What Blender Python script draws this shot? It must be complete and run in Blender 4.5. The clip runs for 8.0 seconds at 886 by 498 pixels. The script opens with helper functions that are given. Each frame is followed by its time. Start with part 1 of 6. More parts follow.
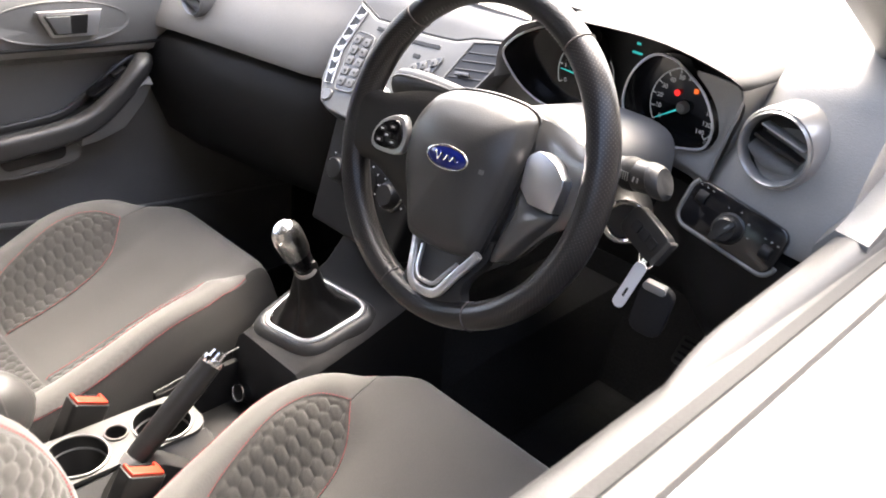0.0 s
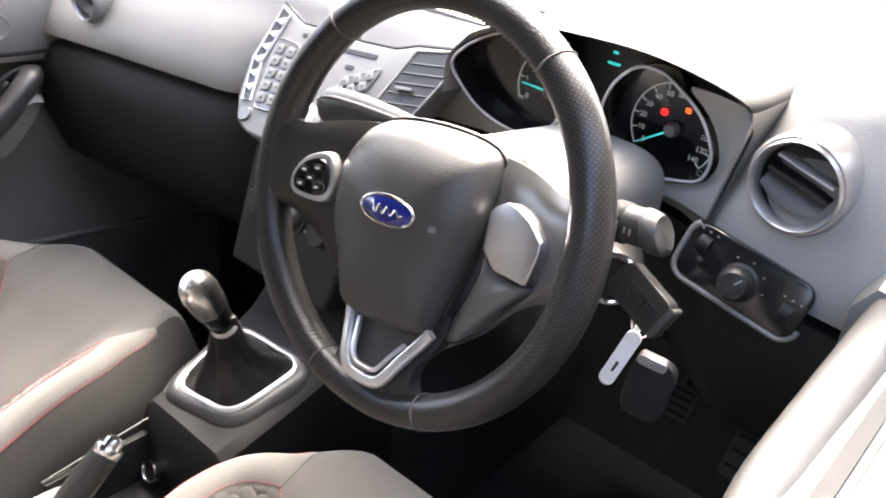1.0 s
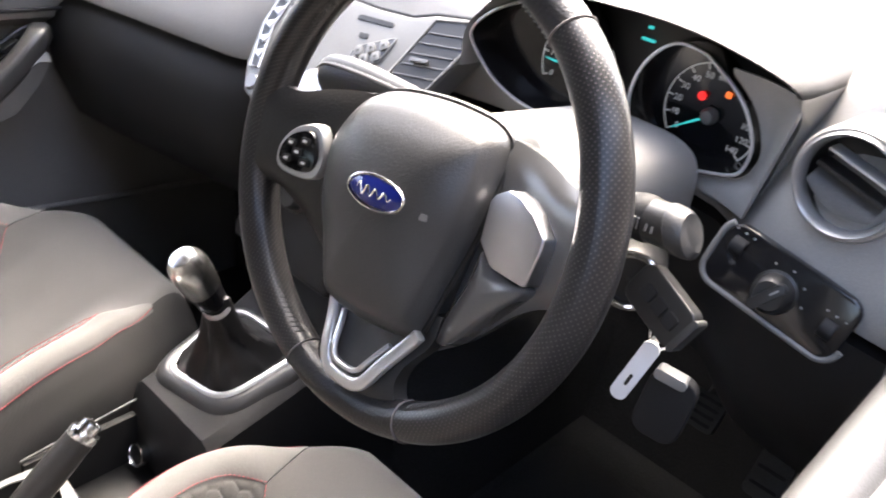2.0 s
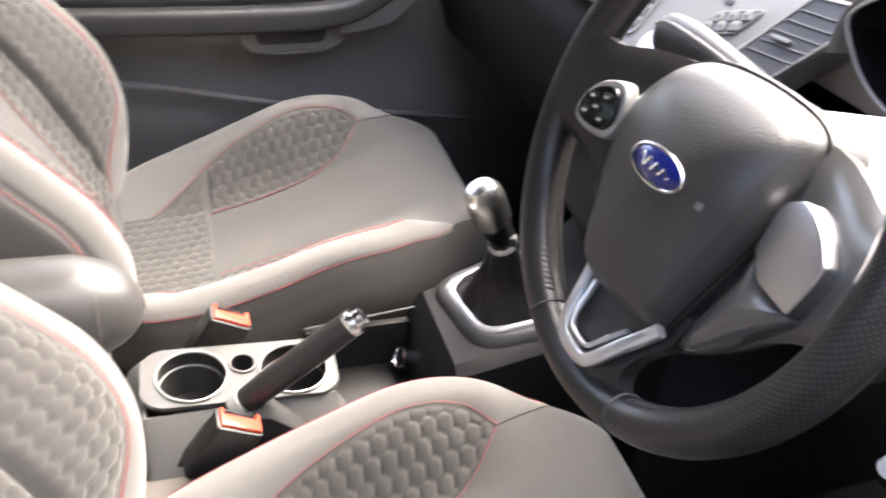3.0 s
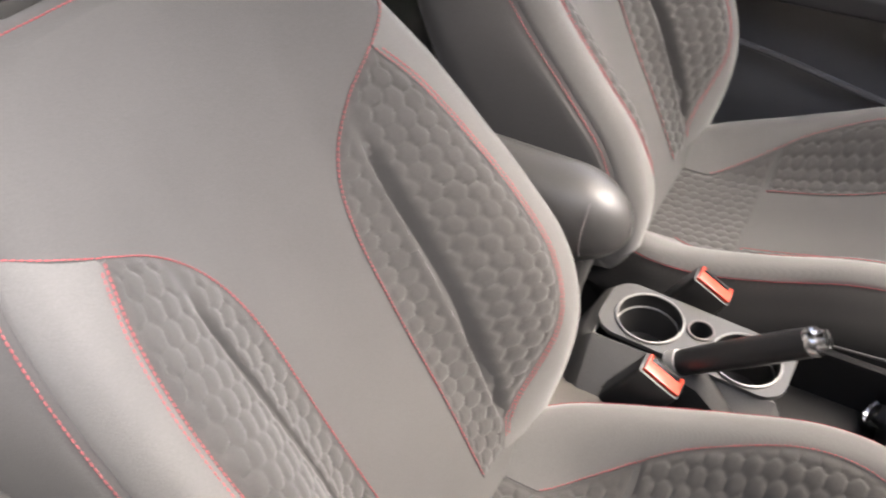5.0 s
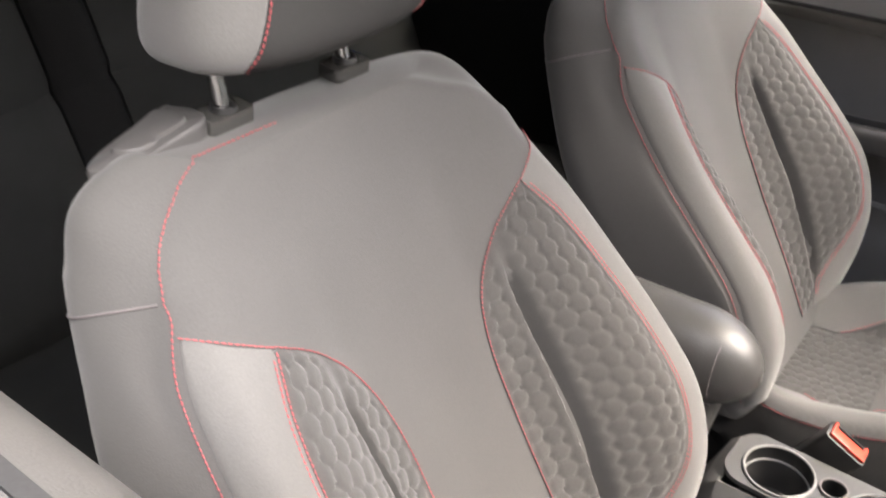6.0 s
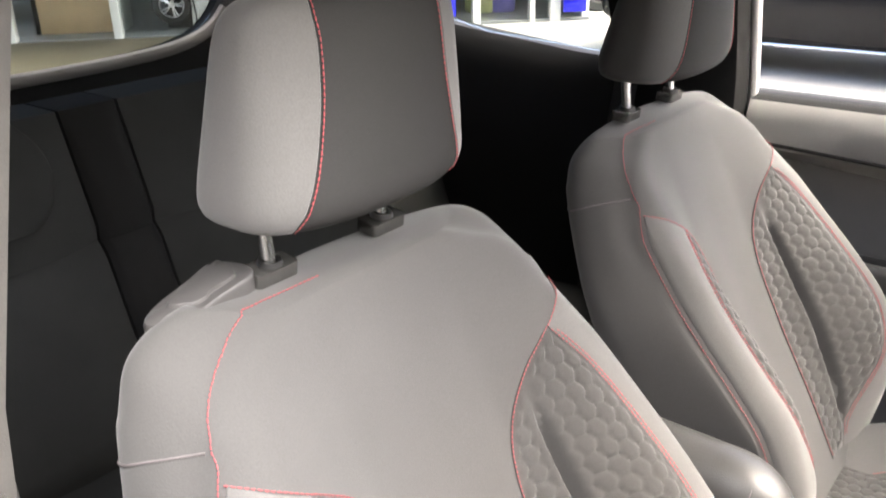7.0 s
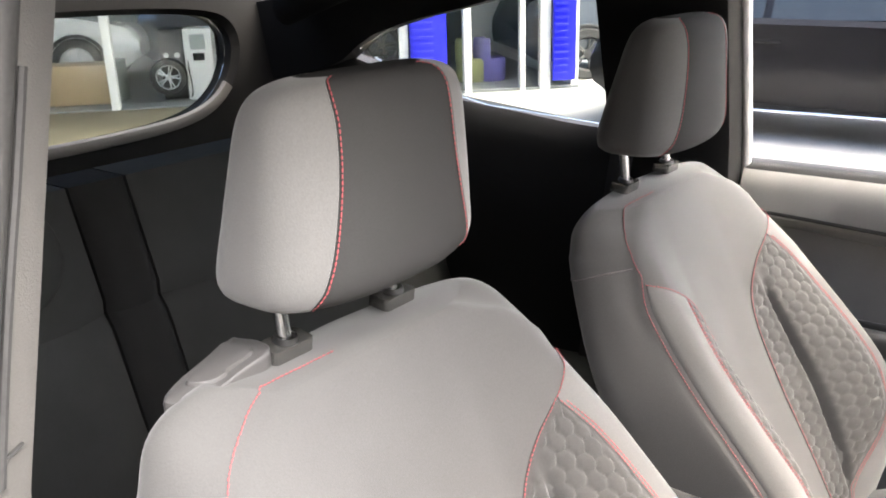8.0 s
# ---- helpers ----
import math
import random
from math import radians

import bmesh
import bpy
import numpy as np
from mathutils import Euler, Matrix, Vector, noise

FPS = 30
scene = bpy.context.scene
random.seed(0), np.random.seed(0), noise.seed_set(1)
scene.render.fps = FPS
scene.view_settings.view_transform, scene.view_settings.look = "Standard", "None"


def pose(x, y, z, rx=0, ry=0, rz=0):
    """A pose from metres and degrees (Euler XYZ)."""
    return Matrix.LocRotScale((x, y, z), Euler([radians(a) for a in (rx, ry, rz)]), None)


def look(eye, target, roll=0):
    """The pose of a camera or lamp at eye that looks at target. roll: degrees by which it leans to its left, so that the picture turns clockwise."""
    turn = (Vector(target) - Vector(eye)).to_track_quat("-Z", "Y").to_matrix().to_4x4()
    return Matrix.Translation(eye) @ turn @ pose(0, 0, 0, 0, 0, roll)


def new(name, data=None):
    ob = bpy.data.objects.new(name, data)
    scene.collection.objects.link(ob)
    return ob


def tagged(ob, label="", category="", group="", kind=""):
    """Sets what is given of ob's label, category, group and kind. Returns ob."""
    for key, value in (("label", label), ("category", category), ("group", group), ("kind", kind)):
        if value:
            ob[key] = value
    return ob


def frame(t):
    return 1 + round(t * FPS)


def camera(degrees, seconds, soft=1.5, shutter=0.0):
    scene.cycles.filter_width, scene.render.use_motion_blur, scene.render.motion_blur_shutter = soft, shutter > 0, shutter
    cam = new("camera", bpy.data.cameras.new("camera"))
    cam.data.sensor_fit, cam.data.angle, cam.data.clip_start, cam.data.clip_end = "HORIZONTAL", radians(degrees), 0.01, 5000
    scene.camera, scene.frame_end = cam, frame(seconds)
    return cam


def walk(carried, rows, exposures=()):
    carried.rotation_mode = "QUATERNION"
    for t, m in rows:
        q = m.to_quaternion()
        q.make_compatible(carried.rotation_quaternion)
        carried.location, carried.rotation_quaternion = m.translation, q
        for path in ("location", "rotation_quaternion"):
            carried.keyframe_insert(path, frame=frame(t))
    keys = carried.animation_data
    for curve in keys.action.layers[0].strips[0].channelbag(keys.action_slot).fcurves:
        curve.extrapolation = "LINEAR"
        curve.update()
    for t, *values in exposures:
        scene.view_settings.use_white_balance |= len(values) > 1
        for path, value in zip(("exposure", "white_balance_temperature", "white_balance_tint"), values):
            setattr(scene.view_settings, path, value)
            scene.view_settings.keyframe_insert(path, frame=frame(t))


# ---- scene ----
cam = camera(55.07, 8.0, soft=1.8, shutter=0.4)
PATH = [
    (0.0, 0.888, -0.177, 1.277, 45.13, -29.39, -4.98),
    (0.5, 0.805, -0.091, 1.257, 44.23, -29.53, -4.81),
    (1.0, 0.749, -0.024, 1.240, 41.24, -29.50, -5.16),
    (1.2, 0.738, -0.005, 1.236, 40.13, -29.59, -5.51),
    (2.3, 0.724, 0.077, 1.205, 51.28, -33.08, -7.07),
    (2.5, 0.735, 0.093, 1.206, 58.06, -34.29, -7.14),
    (3.0, 0.731, 0.117, 1.200, 72.39, -37.17, -6.74),
    (3.5, 0.699, 0.157, 1.184, 84.05, -39.65, -5.01),
    (4.0, 0.687, 0.186, 1.180, 95.12, -41.81, -2.75),
    (4.5, 0.706, 0.233, 1.187, 108.10, -42.76, -1.16),
    (5.0, 0.746, 0.257, 1.202, 119.05, -41.93, -0.36),
    (5.2, 0.748, 0.257, 1.200, 121.55, -41.06, -0.03),
    (6.3, 0.825, 0.256, 1.217, 128.26, -28.52, 0.66),
    (6.5, 0.828, 0.258, 1.226, 128.58, -26.86, 0.77),
    (7.0, 0.834, 0.265, 1.239, 128.37, -22.95, 1.27),
    (7.5, 0.843, 0.261, 1.251, 128.07, -20.07, 1.43),
    (8.0, 0.855, 0.260, 1.255, 127.69, -18.62, 1.72),
]
walk(cam, [(t, pose(x, y, z, 90 + pitch, roll, yaw)) for t, x, y, z, yaw, pitch, roll in PATH],
     exposures=[(0.0, 3.68, 6750, 8), (0.5, 3.93, 6750, 8), (1.2, 4.02, 6700, 8), (2.5, 3.9, 6600, 9), (3.2, 3.9, 6600, 9), (4.0, 3.42, 6500, 9), (5.0, 2.88, 6500, 10), (6.3, 3.0, 6600, 8), (8.0, 3.5, 6500, 7)])

# ---------------------------------------------------------------- light
world = bpy.data.worlds.new("sky")
scene.world = world
world.use_nodes = True
wn = world.node_tree.nodes
sky = wn.new("ShaderNodeTexSky")
sky.sky_type = "NISHITA"
sky.sun_disc = False
sky.sun_elevation, sky.sun_rotation = radians(54), radians(-24)
sky.air_density, sky.dust_density, sky.ozone_density = 0.7, 7.0, 0.5
wn["Background"].inputs["Strength"].default_value = 0.15
world.node_tree.links.new(sky.outputs[0], wn["Background"].inputs["Color"])
sun_data = bpy.data.lights.new("sun", "SUN")
sun_data.energy, sun_data.angle, sun_data.color = 0.38, radians(50), (1.0, 0.98, 0.96)
sun = new("sun", sun_data)
sun.matrix_world = look((-2.0, 4.5, 6.8), (0, 0, 0))
# added area lamp, boosting the sky's light through the open driver's window
window_data = bpy.data.lights.new("window_fill", "AREA")
window_data.shape, window_data.size, window_data.size_y = "RECTANGLE", 0.60, 0.20
window_data.energy, window_data.color, window_data.spread = 0.60, (1.0, 0.93, 0.905), radians(100)
window_fill = new("window_fill", window_data)
window_fill.matrix_world = look((0.625, 0.03, 1.235), (0.625 - 0.14, 0.03 - 0.50, 1.235 - 0.85))

# ---------------------------------------------------------------- materials
def mat(name, color, rough=0.6, metal=0.0, grain=0.0, grain_size=400.0, bump=0.0, mottling=0.12, mottle_size=9.0, sheen=0.0, coat=0.0, spec=0.5, weave=0.0):
    """A surface with fine grain, broad unevenness and relief, all at real size."""
    m = bpy.data.materials.new(name)
    m.use_nodes = True
    n, l = m.node_tree.nodes, m.node_tree.links
    p = n["Principled BSDF"]
    p.inputs["Metallic"].default_value = metal
    p.inputs["Specular IOR Level"].default_value = spec
    p.inputs["Sheen Weight"].default_value = sheen
    p.inputs["Coat Weight"].default_value = coat
    tc = n.new("ShaderNodeTexCoord")
    broad, fine = n.new("ShaderNodeTexNoise"), n.new("ShaderNodeTexNoise")
    broad.inputs["Scale"].default_value, broad.inputs["Detail"].default_value = mottle_size, 5
    fine.inputs["Scale"].default_value, fine.inputs["Detail"].default_value = grain_size, 2
    for q in (broad, fine):
        l.new(tc.outputs["Object"], q.inputs["Vector"])
    ramp = n.new("ShaderNodeMapRange")
    ramp.inputs["From Min"].default_value, ramp.inputs["From Max"].default_value = 0.3, 0.7
    ramp.inputs["To Min"].default_value, ramp.inputs["To Max"].default_value = 1 - mottling, 1 + mottling
    l.new(broad.outputs["Fac"], ramp.inputs["Value"])
    gr = n.new("ShaderNodeMapRange")
    gr.inputs["From Min"].default_value, gr.inputs["From Max"].default_value = 0.3, 0.7
    gr.inputs["To Min"].default_value, gr.inputs["To Max"].default_value = 1 - grain, 1 + grain
    l.new(fine.outputs["Fac"], gr.inputs["Value"])
    mul = n.new("ShaderNodeMath")
    mul.operation = "MULTIPLY"
    l.new(ramp.outputs[0], mul.inputs[0])
    l.new(gr.outputs[0], mul.inputs[1])
    height = fine.outputs["Fac"]
    if weave:
        rot = n.new("ShaderNodeMapping")
        rot.inputs["Rotation"].default_value = (0.5, 0.6, 0.78)
        l.new(tc.outputs["Object"], rot.inputs["Vector"])
        wave = n.new("ShaderNodeTexWave")
        wave.inputs["Scale"].default_value, wave.inputs["Distortion"].default_value = weave, 0.5
        wave.inputs["Detail Scale"].default_value = 6.0
        l.new(rot.outputs[0], wave.inputs["Vector"])
        wr = n.new("ShaderNodeMapRange")
        wr.inputs["To Min"].default_value, wr.inputs["To Max"].default_value = 0.95, 1.04
        l.new(wave.outputs["Fac"], wr.inputs["Value"])
        mul2 = n.new("ShaderNodeMath")
        mul2.operation = "MULTIPLY"
        l.new(mul.outputs[0], mul2.inputs[0])
        l.new(wr.outputs[0], mul2.inputs[1])
        mul = mul2
    mix = n.new("ShaderNodeVectorMath")
    mix.operation = "SCALE"
    mix.inputs[0].default_value = color
    l.new(mul.outputs[0], mix.inputs["Scale"])
    l.new(mix.outputs[0], p.inputs["Base Color"])
    rr = n.new("ShaderNodeMapRange")
    rr.inputs["To Min"].default_value, rr.inputs["To Max"].default_value = max(0.02, rough - 0.08), min(1, rough + 0.08)
    l.new(broad.outputs["Fac"], rr.inputs["Value"])
    l.new(rr.outputs[0], p.inputs["Roughness"])
    if bump:
        b = n.new("ShaderNodeBump")
        b.inputs["Strength"].default_value, b.inputs["Distance"].default_value = bump, 0.001
        l.new(height, b.inputs["Height"])
        l.new(b.outputs[0], p.inputs["Normal"])
    return m


def dotted(name, color, dot, pitch, radius, rough):
    """Leather with rows of small punched holes, laid out along the mesh's own UV in metres."""
    m = mat(name, color, rough, bump=0.25, grain_size=700, grain=0.1)
    n, l = m.node_tree.nodes, m.node_tree.links
    p = n["Principled BSDF"]
    uv = n.new("ShaderNodeUVMap")
    uv.uv_map = "holes"
    sc = n.new("ShaderNodeVectorMath")
    sc.operation = "SCALE"
    sc.inputs["Scale"].default_value = 1 / pitch
    l.new(uv.outputs[0], sc.inputs[0])
    rot = n.new("ShaderNodeMapping")
    rot.inputs["Rotation"].default_value = (0, 0, radians(45))
    l.new(sc.outputs[0], rot.inputs["Vector"])
    fr = n.new("ShaderNodeVectorMath")
    fr.operation = "FRACTION"
    l.new(rot.outputs[0], fr.inputs[0])
    sub = n.new("ShaderNodeVectorMath")
    sub.operation = "SUBTRACT"
    sub.inputs[1].default_value = (0.5, 0.5, 0)
    l.new(fr.outputs[0], sub.inputs[0])
    flat = n.new("ShaderNodeVectorMath")
    flat.operation = "MULTIPLY"
    flat.inputs[1].default_value = (1, 1, 0)
    l.new(sub.outputs[0], flat.inputs[0])
    ln = n.new("ShaderNodeVectorMath")
    ln.operation = "LENGTH"
    l.new(flat.outputs[0], ln.inputs[0])
    st = n.new("ShaderNodeMapRange")
    st.inputs["From Min"].default_value, st.inputs["From Max"].default_value = radius, radius + 0.12
    l.new(ln.outputs["Value"], st.inputs["Value"])
    old = p.inputs["Base Color"].links[0].from_socket
    mx = n.new("ShaderNodeMix")
    mx.data_type = "RGBA"
    l.new(st.outputs[0], mx.inputs["Factor"])
    mx.inputs["A"].default_value = (*dot, 1)
    l.new(old, mx.inputs["B"])
    l.new(mx.outputs["Result"], p.inputs["Base Color"])
    b = n.new("ShaderNodeBump")
    b.inputs["Strength"].default_value, b.inputs["Distance"].default_value = 0.25, 0.0005
    l.new(st.outputs[0], b.inputs["Height"])
    l.new(b.outputs[0], p.inputs["Normal"])
    return m


def clear(name, tint=(1, 1, 1), rough=0.0):
    m = bpy.data.materials.new(name)
    m.use_nodes = True
    p = m.node_tree.nodes["Principled BSDF"]
    p.inputs["Base Color"].default_value = (*tint, 1)
    p.inputs["Transmission Weight"].default_value = 1.0
    p.inputs["Roughness"].default_value = rough
    p.inputs["IOR"].default_value = 1.25
    return m


def glow(name, color, strength):
    m = bpy.data.materials.new(name)
    m.use_nodes = True
    p = m.node_tree.nodes["Principled BSDF"]
    p.inputs["Base Color"].default_value = (*color, 1)
    p.inputs["Emission Color"].default_value = (*color, 1)
    p.inputs["Emission Strength"].default_value = strength
    return m


FABRIC = mat("grey_seat_cloth", (0.061, 0.0598, 0.058), 0.85, bump=0.2, grain=0.07, grain_size=620, mottling=0.06, weave=330, sheen=0.2, spec=0.2)
FABRIC_LIP = mat("light_grey_seat_cloth", (0.094, 0.092, 0.089), 0.82, bump=0.2, grain=0.07, grain_size=620, mottling=0.05, weave=330, sheen=0.25, spec=0.2)
FABRIC_HEX = mat("quilted_seat_cloth", (0.046, 0.0448, 0.043), 0.9, bump=0.3, grain=0.15, grain_size=1100, mottling=0.08, sheen=0.25, spec=0.2)
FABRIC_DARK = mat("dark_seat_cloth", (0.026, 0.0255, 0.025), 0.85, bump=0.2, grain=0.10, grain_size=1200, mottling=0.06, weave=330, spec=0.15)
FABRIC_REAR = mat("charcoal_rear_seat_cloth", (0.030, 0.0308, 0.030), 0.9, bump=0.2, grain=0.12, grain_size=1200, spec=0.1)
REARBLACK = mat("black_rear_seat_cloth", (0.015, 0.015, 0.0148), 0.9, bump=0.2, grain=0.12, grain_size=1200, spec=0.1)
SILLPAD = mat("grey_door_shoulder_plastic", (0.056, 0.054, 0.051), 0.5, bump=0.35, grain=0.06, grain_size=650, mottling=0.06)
REDTHREAD = mat("red_thread", (0.27, 0.048, 0.055), 0.7, grain=0.15, grain_size=900)
DARKTHREAD = mat("grey_thread", (0.10, 0.09, 0.09), 0.7, grain=0.15, grain_size=900)
DASH = mat("grey_soft_dash_plastic", (0.215, 0.209, 0.200), 0.48, bump=0.35, grain=0.06, grain_size=650, mottling=0.05)
DASHDARK = mat("charcoal_plastic", (0.010, 0.010, 0.0105), 0.62, spec=0.25, bump=0.3, grain=0.08, grain_size=600, mottling=0.1)
DOORCARD = mat("dark_grey_door_plastic", (0.150, 0.148, 0.142), 0.45, bump=0.35, grain=0.08, grain_size=600, mottling=0.08)
BLACK = mat("black_plastic", (0.012, 0.012, 0.012), 0.4, bump=0.15, grain=0.1, grain_size=500)
GLOSSBLACK = mat("gloss_black_plastic", (0.008, 0.008, 0.009), 0.12, mottling=0.1)
LEATHER = mat("black_leather", (0.013, 0.013, 0.0135), 0.31, bump=0.5, grain=0.1, grain_size=520, mottling=0.12)
HOLED = dotted("perforated_black_leather", (0.013, 0.013, 0.0135), (0.070, 0.062, 0.062), 0.0031, 0.11, 0.31)
SATIN = mat("satin_silver_trim", (0.60, 0.60, 0.60), 0.33, metal=0.7, mottling=0.05)
SILVER = mat("silver_painted_plastic", (0.125, 0.126, 0.123), 0.42, metal=0.2, mottling=0.05, grain=0.04)
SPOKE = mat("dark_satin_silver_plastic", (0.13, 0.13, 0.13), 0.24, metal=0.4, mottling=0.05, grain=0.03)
POLISH = mat("polished_grey_metal", (0.52, 0.53, 0.56), 0.30, metal=1.0, mottling=0.04)
CHROME = mat("chrome", (0.85, 0.85, 0.85), 0.16, metal=1.0, mottling=0.03)
POSTSTEEL = mat("satin_bright_steel", (0.72, 0.72, 0.71), 0.24, metal=1.0, mottling=0.03)
SATINGREY = mat("satin_grey_plastic", (0.20, 0.20, 0.195), 0.32, metal=0.25, mottling=0.05)
CONSOLEGREY = mat("satin_dark_grey_plastic", (0.030, 0.030, 0.030), 0.40, bump=0.25, grain=0.06, grain_size=650, mottling=0.06)
CARPET = mat("black_carpet", (0.010, 0.010, 0.010), 0.95, bump=0.8, grain=0.5, grain_size=260, mottling=0.2)
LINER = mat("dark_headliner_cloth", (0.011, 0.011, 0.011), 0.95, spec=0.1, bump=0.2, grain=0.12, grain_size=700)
ORANGE = mat("orange_red_plastic", (0.40, 0.035, 0.014), 0.4, mottling=0.05)
BLUEOVAL = mat("blue_enamel", (0.010, 0.018, 0.16), 0.15, coat=0.5, mottling=0.05)
WHITEPAINT = mat("white_car_paint", (0.80, 0.79, 0.77), 0.15, coat=1.0, mottling=0.02)
SILLTRIM = mat("grey_sill_plastic", (0.10, 0.094, 0.088), 0.45, bump=0.3, grain=0.06, grain_size=650, mottling=0.06)
WORN = mat("worn_grey_rubber", (0.035, 0.035, 0.034), 0.55, grain=0.2, grain_size=300)
RUBBER = mat("black_rubber", (0.015, 0.015, 0.015), 0.7, grain=0.2, grain_size=300)
GLASS = clear("clear_glass")
REARGLASS = clear("dark_tinted_car_glass", (0.50, 0.55, 0.53))
DOORTOP = mat("grey_door_top_plastic", (0.205, 0.202, 0.195), 0.5, bump=0.35, grain=0.06, grain_size=650, mottling=0.05)
GUIDE = mat("grey_gloss_plastic", (0.16, 0.158, 0.15), 0.22, metal=0.8, mottling=0.05)
CARGLASS = clear("green_tinted_car_glass", (0.66, 0.71, 0.69))
WHITEPLASTIC = mat("white_plastic_tag", (0.8, 0.8, 0.8), 0.4, mottling=0.03)
HUB = mat("charcoal_airbag_plastic", (0.044, 0.0435, 0.043), 0.37, bump=0.3, grain=0.06, grain_size=650, mottling=0.06)

# ---------------------------------------------------------------- building helpers
def smooth(a, b, x):
    k = min(1.0, max(0.0, (x - a) / (b - a)))
    return k * k * (3 - 2 * k)


def curve(keys, x):
    """A smooth value at x from (place, value) keys."""
    if x <= keys[0][0]:
        return keys[0][1]
    n = len(keys)
    for i in range(n - 1):
        (a, p), (b, q) = keys[i], keys[i + 1]
        if x <= b:
            slope = (q - p) / (b - a)
            m0 = (q - keys[i - 1][1]) / (b - keys[i - 1][0]) if i else slope
            m1 = (keys[i + 2][1] - p) / (keys[i + 2][0] - a) if i + 2 < n else slope
            h, t = b - a, (x - a) / (b - a)
            return (2 * t ** 3 - 3 * t * t + 1) * p + (t ** 3 - 2 * t * t + t) * h * m0 + (3 * t * t - 2 * t ** 3) * q + (t ** 3 - t * t) * h * m1
    return keys[-1][1]


def part(name, bm, material, parent=None, label="", shade=True):
    """Links a bmesh as one mesh object, under a thing or a part."""
    me = bpy.data.meshes.new(name)
    bm.to_mesh(me)
    bm.free()
    for m in (material if isinstance(material, (list, tuple)) else [material]):
        me.materials.append(m)
    if shade:
        for p in me.polygons:
            p.use_smooth = True
        me.set_sharp_from_angle(angle=radians(40))
    ob = new(name, me)
    ob.parent = parent
    if label:
        tagged(ob, label)
    return ob


def thing(name, label, category, at=(0, 0, 0), group="", kind=""):
    ob = new(name)
    ob.empty_display_size = 0.05
    ob.location = at
    return tagged(ob, label, category, group, kind)


def sheet(points, thickness):
    """A flat pane through points."""
    pts = [Vector(p) for p in points]
    n = Vector((0, 0, 0))
    for i in range(len(pts)):
        n += pts[i - 1].cross(pts[i])
    n.normalize()
    return loft([pts, [p + n * thickness for p in pts]])


def grid(bm, rows, closed=False):
    """Joins rows of points into faces."""
    vs = [[bm.verts.new(p) for p in r] for r in rows]
    n = len(vs[0])
    for a, b in zip(vs, vs[1:]):
        for i in range(n if closed else n - 1):
            j = (i + 1) % n
            bm.faces.new((a[i], a[j], b[j], b[i]))
    return vs


def loft(rows, cap=True):
    """A closed body through closed loops of points."""
    bm = bmesh.new()
    vs = grid(bm, rows, True)
    if cap:
        bm.faces.new(list(reversed(vs[0])))
        bm.faces.new(vs[-1])
    bmesh.ops.recalc_face_normals(bm, faces=bm.faces)
    return bm


def box(x0, y0, z0, x1, y1, z1, bevel=0.004, seg=2, bm=None):
    own = bm or bmesh.new()
    new_bm = bmesh.new()
    bmesh.ops.create_cube(new_bm, size=1, matrix=Matrix.Translation(((x0 + x1) / 2, (y0 + y1) / 2, (z0 + z1) / 2)) @ Matrix.Diagonal((abs(x1 - x0), abs(y1 - y0), abs(z1 - z0), 1)))
    if bevel:
        bmesh.ops.bevel(new_bm, geom=new_bm.edges[:], offset=bevel, segments=seg, affect="EDGES", profile=0.6)
    if bm is None:
        own.free()
        return new_bm
    return merge(own, new_bm)


def merge(a, b, m=None):
    """Adds the mesh b, moved by m, to a."""
    if m:
        bmesh.ops.transform(b, matrix=m, verts=b.verts)
    me = bpy.data.meshes.new("joined")
    b.to_mesh(me)
    a.from_mesh(me)
    bpy.data.meshes.remove(me)
    b.free()
    return a


def moved(bm, m):
    bmesh.ops.transform(bm, matrix=m, verts=bm.verts)
    return bm


def slab(points, depth, m=None, bevel=0.002, seg=2):
    """A flat outline of (x, y) points, made depth thick along z, with rounded edges."""
    bm = bmesh.new()
    f = bm.faces.new([bm.verts.new((x, y, 0)) for x, y in points])
    r = bmesh.ops.extrude_face_region(bm, geom=[f])
    bmesh.ops.translate(bm, vec=(0, 0, depth), verts=[v for v in r["geom"] if isinstance(v, bmesh.types.BMVert)])
    bmesh.ops.recalc_face_normals(bm, faces=bm.faces)
    if bevel:
        bmesh.ops.bevel(bm, geom=bm.edges[:], offset=bevel, segments=seg, affect="EDGES", profile=0.6, clamp_overlap=True)
    return moved(bm, m) if m else bm


def tube(points, radius, sides=10, closed=False, flat=1.0, bm=None, up=None):
    """A round bar along points; radius may be a function of the way along (0 to 1)."""
    pts = [Vector(p) for p in points]
    n = len(pts)
    rows = []
    ref = Vector(up) if up else None
    last = None
    for i, p in enumerate(pts):
        d = (pts[(i + 1) % n] - pts[i - 1]) if closed else (pts[min(i + 1, n - 1)] - pts[max(i - 1, 0)])
        d.normalize()
        if ref is not None:
            a = d.cross(ref).normalized()
        elif last is None:
            a = d.orthogonal().normalized()
        else:
            a = (last - d * last.dot(d)).normalized()
        last = a
        b = d.cross(a)
        r = radius(i / max(1, n - 1)) if callable(radius) else radius
        rows.append([p + a * (r * math.cos(t)) + b * (r * flat * math.sin(t)) for t in (2 * math.pi * k / sides for k in range(sides))])
    own = bm or bmesh.new()
    vs = grid(own, rows + ([rows[0]] if closed else []), True)
    if not closed:
        own.faces.new(list(reversed(vs[0])))
        own.faces.new(vs[-1])
    else:
        bmesh.ops.remove_doubles(own, verts=own.verts, dist=1e-6)
    return own


